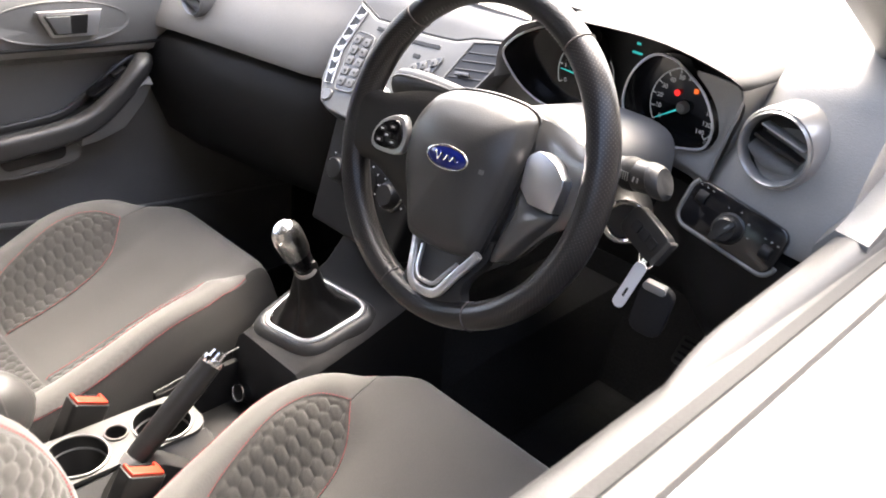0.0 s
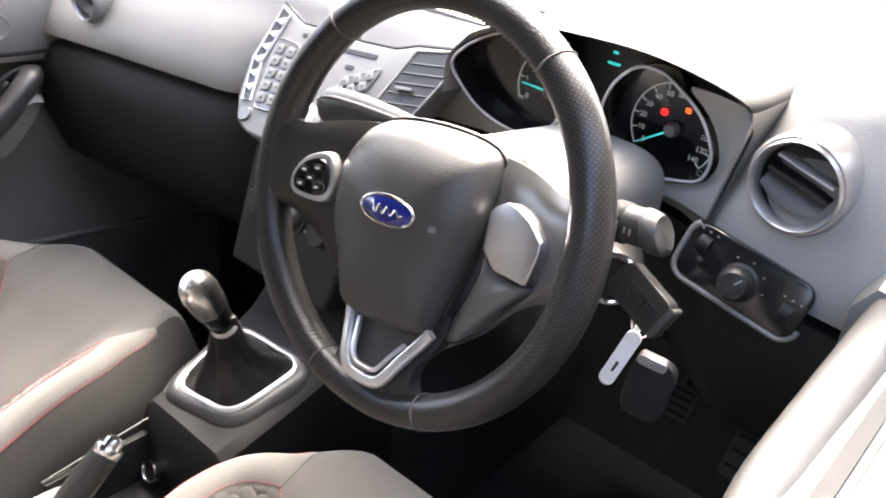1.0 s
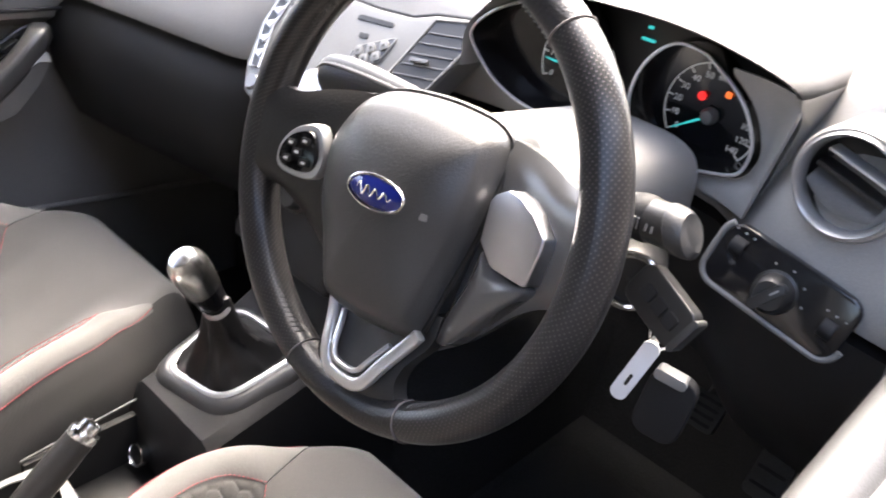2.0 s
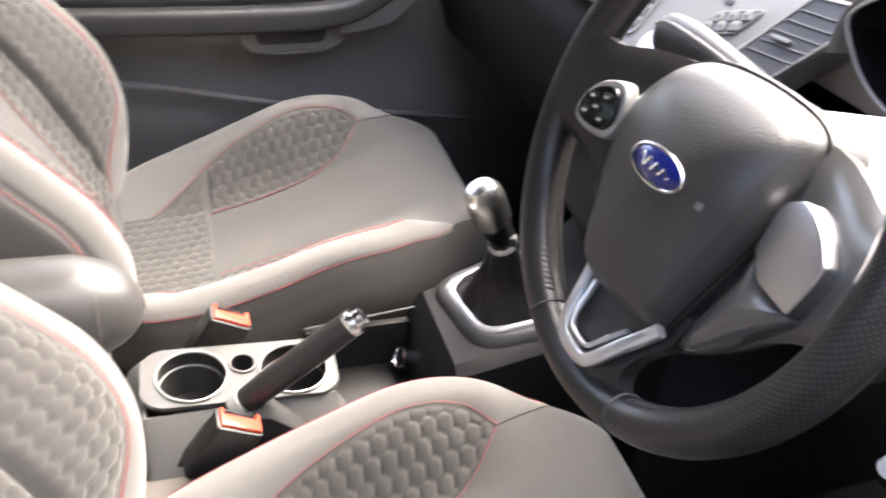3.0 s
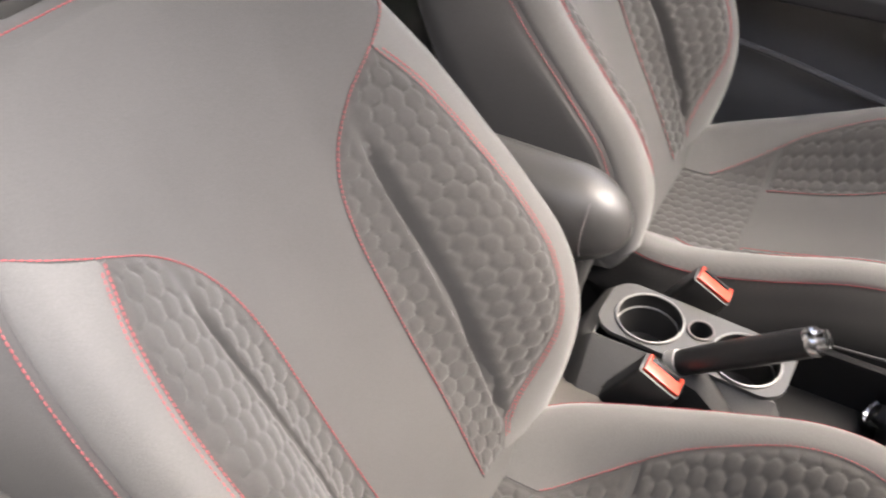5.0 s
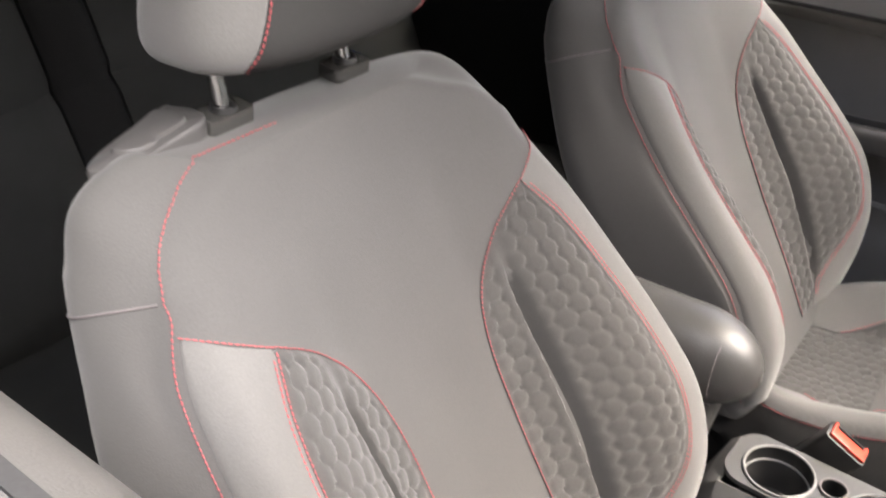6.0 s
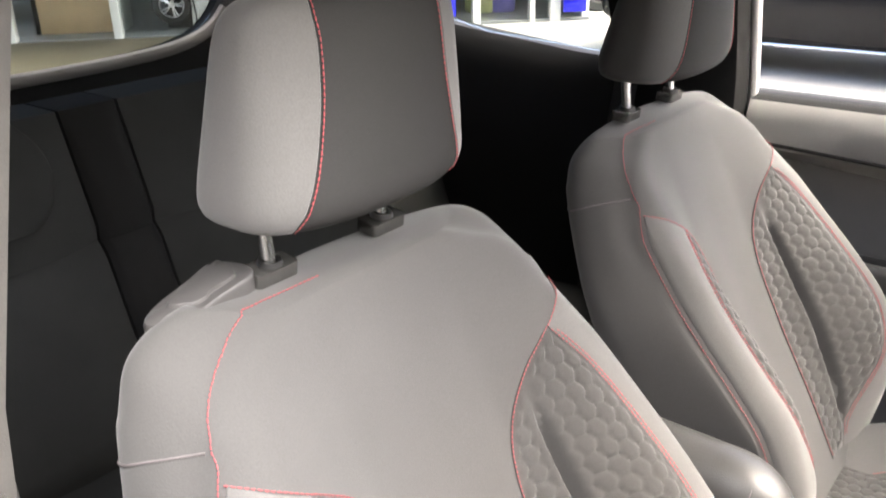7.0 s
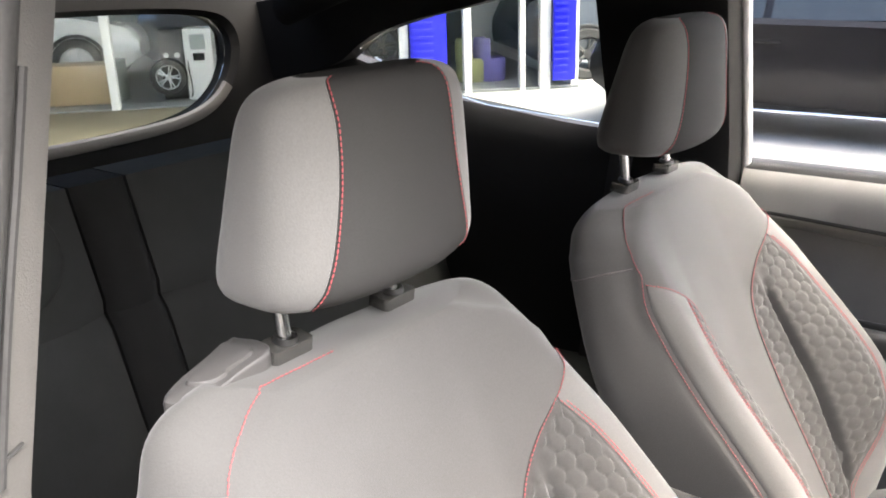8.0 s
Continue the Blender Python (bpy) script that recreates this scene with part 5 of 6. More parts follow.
# wide vent with thin level slats
rv = [(0.108, -0.024), (0.160, -0.010), (0.174, -0.032), (0.152, -0.114), (0.088, -0.112)]
vn = part("centre_vent", slab(rv, 0.003, CP @ Matrix.Translation((0, 0, 0.0085)), 0.001, 1), BLACK, cp, "slanted black air vent with thin slats")
part("vent_rim", tube([tuple(CP @ Vector((x, y, 0.011))) for x, y in rv], 0.0024, 8, closed=True), SILVER, vn)
for k in range(5):
    t = (k + 0.6) / 5.2
    a = Vector((0.110 - 0.016 * t, -0.032 - 0.080 * t, 0.0125))
    b = Vector((0.172 - 0.018 * t, -0.020 - 0.080 * t, 0.0125))
    part("vent_slat", tube([tuple(CP @ a), tuple(CP @ ((a + b) / 2)), tuple(CP @ b)], 0.0010, 6), SPOKE, vn)
part("vent_wheel", slab(rounded(0.026, 0.005, 0.002), 0.005, CP @ Matrix.Translation((0.124, -0.078, 0.013)) @ Euler((0, 0, radians(10))).to_matrix().to_4x4(), 0.0015, 2), SPOKE, vn, "grey vent adjuster")
for x, y, w in ((-0.078, -0.055, 0.026), (0.022, -0.052, 0.060), (0.018, -0.075, 0.015)):
    part("disc_slot" if w > 0.05 else "vent_slot", slab(rounded(w, 0.007, 0.002), 0.003, CP @ Matrix.Translation((x, y, 0.0072)) @ Euler((0, 0, radians(6 if x > 0 else 0))).to_matrix().to_4x4(), 0.0005, 1), BLACK, cp, "dark slot")
part("volume_knob", lathe([(0.0, 0.016), (0.020, 0.016), (0.023, 0.013), (0.024, 0.0)], 32, CP @ Matrix.Translation((-0.002, -0.165, 0.009))), SATIN, cp, "large round silver knob")
# display hood above the panel
part("display_hood", loft([[(-0.21 + 0.0, 0.0, 0.0), (0.15, 0.0, 0.0), (0.12, 0.10, 0.02), (-0.18, 0.10, 0.02)], [(-0.21, 0.0, 0.004), (0.15, 0.0, 0.004), (0.12, 0.10, 0.034), (-0.18, 0.10, 0.034)]]), DASH, dash, "shallow display hood").matrix_local = Matrix.Translation((-0.03, 0.86, 0.952))
part("display_screen", box(-0.17, 0.935, 0.972, 0.05, 0.94, 0.998, 0.002), GLOSSBLACK, dash, "dark display")

# heater controls below, on a dark panel
HC = frame_at((-0.045, 0.655, 0.700), (1, 0, 0), (0, 0.35, 1))
hc = part("heater_panel", slab([(-0.11, 0.07), (-0.10, -0.11), (0.10, -0.11), (0.11, 0.07)], 0.05, HC @ Matrix.Translation((0, 0, -0.045)), 0.008, 3), DASHDARK, dash, "charcoal heater control panel")
for x in (-0.062, 0.0, 0.062):
    d = part("heater_knob", lathe([(0.0, 0.018), (0.016, 0.018), (0.019, 0.014), (0.021, 0.004), (0.025, 0.003), (0.025, 0.0)], 32, HC @ Matrix.Translation((x, -0.01, 0.005))), BLACK, hc, "round black heater knob")
    for k in range(8):
        a = radians(200 - 220 * k / 7)
        part("knob_mark", slab(rounded(0.003, 0.003, 0.001), 0.0008, HC @ Matrix.Translation((x + 0.030 * math.cos(a), -0.01 + 0.030 * math.sin(a), 0.0052)), 0.0), WHITEPLASTIC, d, "small white mark")

# ---------------------------------------------------------------- instrument cluster
hood_line = [(0.118, 0.900), (0.122, 0.945), (0.150, 0.975), (0.190, 0.998), (0.250, 1.018), (0.310, 1.024), (0.380, 1.026), (0.440, 1.020), (0.496, 1.006), (0.500, 0.985), (0.492, 0.940), (0.482, 0.890)]
hl = spline([(x, 0, z) for x, z in hood_line], 5)
rows = []
for y, grow in ((0.705, 0.0), (0.712, 0.006), (0.74, 0.010), (0.80, 0.014), (0.90, 0.016)):
    rows.append([(0.31 + (p.x - 0.31) * (1 + grow * 3), y + (0.035 if p.z < 0.96 else 0.035 * smooth(1.01, 0.96, p.z)), 0.95 + (p.z - 0.95) * (1 + grow * 3)) for p in hl])
for y, grow in ((0.90, -0.02), (0.80, -0.02), (0.74, -0.018), (0.712, -0.012), (0.705, 0.0)):
    rows.append([(0.31 + (p.x - 0.31) * (1 + grow * 3), y + (0.035 if p.z < 0.96 else 0.035 * smooth(1.01, 0.96, p.z)), 0.95 + (p.z - 0.95) * (1 + grow * 3)) for p in hl])
bm = bmesh.new()
grid(bm, rows)
for f in bm.faces:
    c = f.calc_center_median()
    if c.z > 1.0 or (f.index > 5 * (len(hl) - 1) and c.x < 0.46):
        f.material_index = 1
bmesh.ops.recalc_face_normals(bm, faces=bm.faces)
hood = part("cluster_hood", bm, [DASH, DASHDARK], dash, "hood over the instruments with a dark lip")
cluster = part("instrument_panel", box(0.135, 0.785, 0.885, 0.462, 0.80, 1.015, 0.004), BLACK, dash, "black instrument cluster with two dials")
POD_R = [(0.337, 0.942), (0.345, 0.975), (0.368, 1.000), (0.395, 1.002), (0.414, 0.994), (0.440, 0.977), (0.455, 0.959), (0.465, 0.935), (0.459, 0.910), (0.430, 0.900), (0.406, 0.896), (0.368, 0.898), (0.345, 0.915)]
POD_L = [(0.132, 0.941), (0.150, 0.965), (0.183, 0.986), (0.220, 1.000), (0.250, 1.004), (0.280, 0.988), (0.290, 0.950), (0.285, 0.915), (0.255, 0.889), (0.215, 0.889), (0.179, 0.899), (0.150, 0.918)]
PODEDGE = [(0.885, 0.385), (0.896, 0.425), (0.905, 0.455), (0.920, 0.466), (0.935, 0.468), (0.959, 0.459), (0.977, 0.444), (0.992, 0.424)]
rows = []
for k in range(25):
    z = 0.880 + 0.116 * k / 24
    xr = curve(PODEDGE, z) + 0.003
    xo = curve([(0.880, 0.482), (0.94, 0.493), (0.985, 0.501), (0.996, 0.502)], z)
    rows.append([(xr + (xo - xr) * t, 0.744 - 0.020 * t + 0.008 * math.sin(math.pi * t), z) for t in [i / 8 for i in range(9)]])
bm = bmesh.new()
grid(bm, rows)
bmesh.ops.recalc_face_normals(bm, faces=bm.faces)
bmesh.ops.solidify(bm, geom=bm.faces[:], thickness=0.003)
part("cluster_cheek", bm, DASH, dash, "grey cheek beside the dials")
CYAN = glow("cyan_lit_needle", (0.03, 0.42, 0.42), 0.08)
REDLAMP = glow("red_warning_lamp", (0.7, 0.02, 0.02), 0.12)
AMBER = glow("amber_warning_lamp", (0.7, 0.12, 0.02), 0.10)
WHITEMARK = glow("pale_dial_print", (0.45, 0.45, 0.45), 0.02)


def words(text, size, m, material, parent, name, label):
    """Raised lettering as a mesh."""
    cu = bpy.data.curves.new("lettering", "FONT")
    cu.body, cu.size, cu.extrude, cu.align_x, cu.align_y = text, size, 0.0002, "CENTER", "CENTER"
    tmp = bpy.data.objects.new("lettering", cu)
    scene.collection.objects.link(tmp)
    bpy.context.view_layer.update()
    me = bpy.data.meshes.new_from_object(tmp.evaluated_get(bpy.context.evaluated_depsgraph_get()))
    bpy.data.objects.remove(tmp)
    me.transform(m)
    me.materials.append(material)
    ob = new(name, me)
    ob.parent = parent
    return tagged(ob, label)


def dial(pod, cx, cz, r, numbers, needle, first, last, name):
    ring = [(p.x, 0.738 + 0.06 * max(0, p.z - 0.99), p.z) for p in spline([(x, 0, z) for x, z in pod], 5, True)]
    mx = sum(p[0] for p in ring) / len(ring)
    mz = sum(p[2] for p in ring) / len(ring)
    b = bmesh.new()
    grid(b, [[(mx + (x - mx) * s, y + d, mz + (z - mz) * s) for x, y, z in ring] for s, d in ((1.02, 0.03), (1.015, 0.0), (0.985, 0.0), (0.93, 0.034), (0.5, 0.036), (0.02, 0.036))], True)
    bmesh.ops.recalc_face_normals(b, faces=b.faces)
    p = part(name, b, GLOSSBLACK, cluster, "black dial with pale scale and cyan needle")
    part("dial_rim", tube([(x, y - 0.001, z) for x, y, z in ring], 0.0017, 8, closed=True), SATIN, p, "bright dial rim")
    face = frame_at((cx, 0.7725, cz), (1, 0, 0), (0, 0, 1))
    n = len(numbers)
    for k, t in enumerate(numbers):
        a = radians(first + (last - first) * k / (n - 1))
        words(t, 0.0085, face @ Matrix.Translation((r * 0.80 * math.cos(a), r * 0.80 * math.sin(a), 0.0006)), WHITEMARK, p, "dial_number", "pale dial number")
        part("scale_mark", slab([(-0.003, -0.0006), (0.003, -0.0006), (0.003, 0.0006), (-0.003, 0.0006)], 0.0006, face @ Euler((0, 0, a)).to_matrix().to_4x4() @ Matrix.Translation((r * 0.98, 0, 0.0004)), 0.0), WHITEMARK, p)
    part("scale_arc", tube([tuple(face @ Vector((r * 1.05 * math.cos(a), r * 1.05 * math.sin(a), 0.0006))) for a in (radians(first + (last - first) * k / 30) for k in range(31))], 0.0007, 5), WHITEMARK, p)
    a = radians(needle)
    part("needle", slab([(0.0, -0.0014), (r * 0.86, -0.0005), (r * 0.86, 0.0005), (0.0, 0.0014)], 0.0012, face @ Euler((0, 0, a)).to_matrix().to_4x4() @ Matrix.Translation((0, 0, 0.006)), 0.0), CYAN, p, "cyan needle")
    part("needle_cap", lathe([(0.0, 0.011), (0.006, 0.010), (0.008, 0.006), (0.008, 0.0)], 20, face), SILVER, p, "grey needle cap")
    return p


speedo = dial(POD_R, 0.405, 0.938, 0.046, ["0", "10", "20", "30", "40", "50", "60", "70", "80", "90", "100", "120", "140"], 214, 214, -40, "speedometer")
dial(POD_L, 0.252, 0.934, 0.044, ["0", "1", "2", "3", "4", "5", "6", "7"], 178, 205, -30, "rev_counter")
part("warning_lamp", lathe([(0.0, 0.001), (0.0042, 0.001), (0.0042, 0.0)], 16, frame_at((0.392, 0.7715, 0.953), (1, 0, 0), (0, 0, 1))), REDLAMP, speedo, "lit red warning lamp")
part("warning_lamp", slab(rounded(0.006, 0.006, 0.001), 0.001, frame_at((0.417, 0.7715, 0.962), (1, 0, 0), (0, 0, 1)), 0.0), AMBER, speedo, "lit amber warning lamp")
for z, w in ((1.000, 0.012), (0.988, 0.030)):
    part("display_bar", slab(rounded(w * 0.5, 0.003, 0.001), 0.001, frame_at((0.318, 0.783, z - 0.006), (1, 0, 0), (0, 0, 1)), 0.0), CYAN, cluster, "cyan lit display bar")

# ---------------------------------------------------------------- steering column with stalks
col = thing("steering_column", "grey steering column shroud with two stalks", "steering column")
rows = []
for y, w, h, zc in ((0.735, 0.075, 0.052, 0.872), (0.66, 0.074, 0.056, 0.880), (0.58, 0.070, 0.056, 0.893), (0.52, 0.062, 0.052, 0.903), (0.485, 0.052, 0.046, 0.910), (0.470, 0.045, 0.040, 0.914)):
    rows.append([(0.352 + w * math.copysign(abs(math.cos(a)) ** 0.55, math.cos(a)), y, zc + h * math.copysign(abs(math.sin(a)) ** 0.6, math.sin(a))) for a in (2 * math.pi * i / 32 for i in range(32))])
shroud = part("shroud", loft(rows), DASH, col, "grey column shroud")
part("lower_cowl", tube([(0.352, 0.72, 0.835), (0.352, 0.60, 0.852), (0.352, 0.51, 0.868)], lambda t: 0.074 - 0.018 * t, 24, flat=0.55, up=(0, 0, 1)), DASHDARK, col, "charcoal lower cowl")
st = part("stalk", tube(spline([(0.30, 0.575, 0.915), (0.240, 0.560, 0.927), (0.180, 0.558, 0.926), (0.130, 0.558, 0.921), (0.104, 0.560, 0.917)], 6), lambda t: curve([(0, 0.012), (0.35, 0.019), (0.7, 0.023), (0.93, 0.017), (1.0, 0.008)], t), 16, flat=0.72, up=(0, 1, 0)), BLACK, col, "black indicator stalk")
part("stalk_edge", tube(spline([(0.235, 0.545, 0.944), (0.180, 0.542, 0.944), (0.130, 0.545, 0.938), (0.106, 0.551, 0.926)], 6), 0.0018, 6), SILVER, st)
rs = part("stalk", tube(spline([(0.395, 0.590, 0.906), (0.430, 0.584, 0.913), (0.460, 0.580, 0.918), (0.490, 0.578, 0.922)], 6), lambda t: curve([(0, 0.010), (0.35, 0.0145), (0.6, 0.0170), (1.0, 0.0170)], t), 20, flat=0.95, up=(0, 1, 0)), BLACK, col, "black wiper stalk with a slanted end")
part("stalk_ring", tube([(0.455, 0.5805, 0.9172), (0.4575, 0.580, 0.9176), (0.468, 0.5793, 0.919), (0.4705, 0.579, 0.9194)], lambda t: 0.0172 if t in (0, 1) else 0.0186, 20, flat=0.95, up=(0, 1, 0)), DASHDARK, rs, "ribbed stalk ring")
for k in range(4):
    part("ring_rib", tube([(0.4585 + 0.0028 * k, 0.5795 - 0.0174, 0.9165), (0.4585 + 0.0028 * k, 0.5795 - 0.0180, 0.9260)], 0.0007, 5), DOORCARD, rs)
part("stalk_cap", loft([[(x - 0.007 * c, 0.578 + 0.0178 * k * q, 0.9220 + 0.0176 * k * c) for q, c in ((math.cos(a), math.sin(a)) for a in (2 * math.pi * i / 24 for i in range(24)))] for x, k in ((0.4885, 0.98), (0.4895, 1.02), (0.499, 0.99), (0.5035, 0.88), (0.505, 0.5))]), CONSOLEGREY, rs, "dark slanted stalk end")
for k in range(2):
    part("stalk_mark", slab(rounded(0.0018, 0.006, 0.0008), 0.0005, frame_at((0.475 + 0.005 * k, 0.5606, 0.922), (1, 0, 0), (0, 0.1, 1)), 0.0), DOORTOP, rs, "small pale mark")
ign = frame_at((0.459, 0.590, 0.857), (0.85, 0.5, 0.1), (0, 0.2, 1))
part("ignition_collar", loft([[tuple(ign @ Vector((r * math.cos(a), r * math.sin(a), h))) for a in (2 * math.pi * k / 28 for k in range(28))] for r, h in ((0.030, -0.05), (0.028, 0.0), (0.026, 0.006), (0.020, 0.006), (0.019, 0.0))]), BLACK, col, "black ignition collar")
part("ignition_ring", tube([tuple(ign @ Vector((0.0225 * math.cos(a), 0.0225 * math.sin(a), 0.0065))) for a in (2 * math.pi * k / 32 for k in range(32))], 0.0030, 8, closed=True), CHROME, col, "bright ignition ring")

# key in the lock with its hanging tag and fob
key = thing("car_key", "black remote car key in the ignition with white tag", "key")
KM = frame_at((0.500, 0.568, 0.866), (0.82, -0.20, -0.30), (0.25, 0.25, 0.9))
kb = part("key_body", slab(rounded(0.060, 0.036, 0.010), 0.014, KM @ Matrix.Translation((0.002, 0, -0.007)), 0.005, 3), BLACK, key, "black remote key body")
part("key_blade", tube([(0.459, 0.590, 0.857), (0.482, 0.574, 0.865)], 0.004, 8), CHROME, key, "metal key blade")
part("key_trim", slab(rounded(0.006, 0.033, 0.003), 0.0145, KM @ Matrix.Translation((0.031, 0, -0.0072)), 0.004, 2), CONSOLEGREY, kb, "silver edge of the key")
for k in range(3):
    part("key_button", slab(rounded(0.011, 0.012, 0.002), 0.002, KM @ Matrix.Translation((-0.010 + 0.0135 * k, 0.0, 0.0068)), 0.0006, 1), DASHDARK, kb, "small key button")
ringc = Vector((0.503, 0.578, 0.836))
part("key_ring", tube([tuple(ringc + Vector((0.010 * math.cos(a), 0.004 * math.sin(a), 0.014 * math.sin(a)))) for a in (2 * math.pi * k / 28 for k in range(28))], 0.0012, 6, closed=True), CHROME, key, "steel key ring")
part("white_tag", slab(rounded(0.0145, 0.064, 0.007), 0.003, frame_at((0.4955, 0.566, 0.800), (1, 0.15, -0.30), (0.16, 0.10, 1)), 0.001, 2), WHITEPLASTIC, key, "white plastic tag")
part("tag_print", slab(rounded(0.0028, 0.012, 0.001), 0.0006, frame_at((0.4940, 0.5620, 0.791), (1, 0.15, -0.30), (0.16, 0.10, 1)), 0.0), BLACK, key, "dark print on the tag")
part("tag_stem", tube([(0.499, 0.576, 0.822), (0.501, 0.577, 0.831)], 0.0035, 8), WHITEPLASTIC, key)
fob = part("black_fob", slab(rounded(0.040, 0.062, 0.014), 0.012, frame_at((0.523, 0.580, 0.778), (1, 0.2, -0.1), (-0.06, 0.1, 1)), 0.004, 3), DASHDARK, key, "black leather key fob")
part("fob_cap", slab(rounded(0.027, 0.009, 0.0042), 0.013, frame_at((0.5215, 0.580, 0.806), (1, 0.2, -0.1), (-0.06, 0.1, 1)), 0.003, 2), SATINGREY, fob, "metal cap of the fob")

# ---------------------------------------------------------------- pedals and mat
def pedal(x, y, z, w, h, name, label):
    p = thing(name, label, "pedal", (x, y, z))
    m = Euler((radians(-38), 0, 0)).to_matrix().to_4x4() @ Euler((radians(90), 0, 0)).to_matrix().to_4x4()
    part("pad", slab(rounded(w, h, 0.008), 0.014, m, 0.004, 2), WORN, p, "black rubber pad")
    for k in range(4):
        part("rib", slab(rounded(w * 0.8, 0.005, 0.002), 0.004, m @ Matrix.Translation((0, -h * 0.33 + h * 0.22 * k, 0.013)), 0.001, 1), DASHDARK, p)
    part("arm", tube([(0, 0.02, 0.0), (0, 0.10, 0.10), (0, 0.16, 0.30)], 0.009, 8), BLACK, p)
    return p


pedal(0.395, 1.05, 0.415, 0.065, 0.055, "brake_pedal", "black rubber brake pedal above the footwell carpet")
pedal(0.520, 1.05, 0.400, 0.050, 0.110, "accelerator_pedal", "black rubber accelerator pedal above the footwell carpet")
tagged(part("floor_mat", slab(rounded(0.42, 0.52, 0.04), 0.010, Matrix.Translation((0.36, 0.86, 0.118)), 0.003, 2), mat("ribbed_black_mat", (0.011, 0.011, 0.011), 0.9, bump=0.7, grain=0.4, grain_size=350)), "black carpet floor mat in the driver footwell", "floor mat")

# ---------------------------------------------------------------- centre console
con = thing("centre_console", "charcoal plastic centre console with silver cup holder tray", "centre console")
rows = []
for y, w0, w1, z in ((0.42, -0.095, 0.062, 0.30), (0.425, -0.100, 0.064, 0.43), (0.44, -0.102, 0.064, 0.462), (0.48, -0.106, 0.064, 0.470), (0.56, -0.118, 0.066, 0.490), (0.64, -0.130, 0.072, 0.520), (0.69, -0.138, 0.080, 0.560), (0.72, -0.145, 0.085, 0.62)):
    rows.append([(w0 - 0.02, y, 0.13), (w0 - 0.006, y, z - 0.06), (w0, y, z - 0.012), (w0 + 0.014, y, z), (w1 - 0.014, y, z), (w1, y, z - 0.012), (w1 + 0.008, y, z - 0.06), (w1 + 0.02, y, 0.13)])
part("gear_housing", loft(rows), DASHDARK, con, "charcoal gear lever housing")
quad = [(-0.080, 0.466, 0.478), (0.024, 0.484, 0.480), (0.040, 0.600, 0.512), (-0.100, 0.590, 0.510)]
ring = []
for i in range(4):
    q0, q1, q2 = Vector(quad[i - 1]), Vector(quad[i]), Vector(quad[(i + 1) % 4])
    for k in range(7):
        t = k / 6
        ring.append(tuple(q1.lerp(q0, 0.27) * (1 - t) ** 2 + q1 * 2 * t * (1 - t) + q1.lerp(q2, 0.27) * t * t))
    for k in range(1, 6):
        ring.append(tuple(q1.lerp(q2, 0.27 + 0.46 * k / 6)))
part("gear_surround", tube(ring, 0.0062, 10, closed=True, flat=0.7), SATIN, con, "satin silver frame round the gear gaiter")
rows = []
for k, dz in ((1.04, 0.0005), (1.10, 0.0020), (1.18, 0.0005), (1.27, -0.004), (1.34, -0.011), (1.375, -0.022), (1.385, -0.040), (1.36, -0.075), (1.33, -0.14)):
    rows.append([(-0.03 + (x + 0.03) * k, 0.535 + (y - 0.535) * (1 + (k - 1) * 0.78), z + dz) for x, y, z in ring])
part("surround_collar", loft(rows, cap=False), CONSOLEGREY, con, "dark grey moulded collar round the gaiter")
lip = [(-0.03 + (x + 0.03) * 1.372, 0.535 + (y - 0.535) * 1.29, z - 0.020) for x, y, z in ring]
part("surround_lip", tube(lip, 0.0022, 8, closed=True), DOORCARD, con)
# storage bin, socket
part("bin_floor", box(-0.085, 0.30, 0.235, 0.050, 0.43, 0.345, 0.006), BLACK, con, "black storage bin")
for x in (-0.088, 0.050):
    part("bin_side", box(x - 0.006, 0.28, 0.20, x + 0.006, 0.45, 0.418 if x < 0 else 0.405, 0.004), DASHDARK, con)
part("bin_edge", tube([(-0.088, 0.28, 0.421), (-0.088, 0.45, 0.440)], 0.0018, 8), CONSOLEGREY, con, "bright edge of the bin")
so = frame_at((-0.060, 0.413, 0.372), (1, 0, 0), (0, 0.35, 1))
sk = part("power_socket", lathe([(0.016, -0.01), (0.0165, 0.006), (0.0145, 0.007), (0.0135, 0.004), (0.013, -0.01), (0.0, -0.01)], 28, so), CHROME, con, "round power socket with a chrome rim")
part("socket_cap", lathe([(0.0, 0.004), (0.012, 0.004), (0.013, 0.0)], 24, so), BLACK, sk)
# tray with two cup wells and a coin well
tray_m = Matrix.Translation((-0.022, 0.19, 0.427)) @ Euler((radians(-1.5), 0, radians(-2))).to_matrix().to_4x4()


def plate_with_holes(w, h, holes, depth, m):
    """A thick plate with round wells cut through, the strips round each well built by hand."""
    bm = bmesh.new()
    out = rounded(w, h, 0.030, 8)
    edges = []
    def ringverts(pts):
        vs = [bm.verts.new((x, y, 0)) for x, y in pts]
        es = [bm.edges.new((vs[i], vs[(i + 1) % len(vs)])) for i in range(len(vs))]
        edges.extend(es)
    ringverts(out)
    for cx, cy, r in holes:
        ringverts([(cx + r * math.cos(a), cy + r * math.sin(a)) for a in (2 * math.pi * k / 36 for k in range(36))])
    bmesh.ops.triangle_fill(bm, use_beauty=True, edges=edges)
    r = bmesh.ops.extrude_face_region(bm, geom=bm.faces[:])
    bmesh.ops.translate(bm, vec=(0, 0, -depth), verts=[v for v in r["geom"] if isinstance(v, bmesh.types.BMVert)])
    bmesh.ops.recalc_face_normals(bm, faces=bm.faces)
    return moved(bm, m)


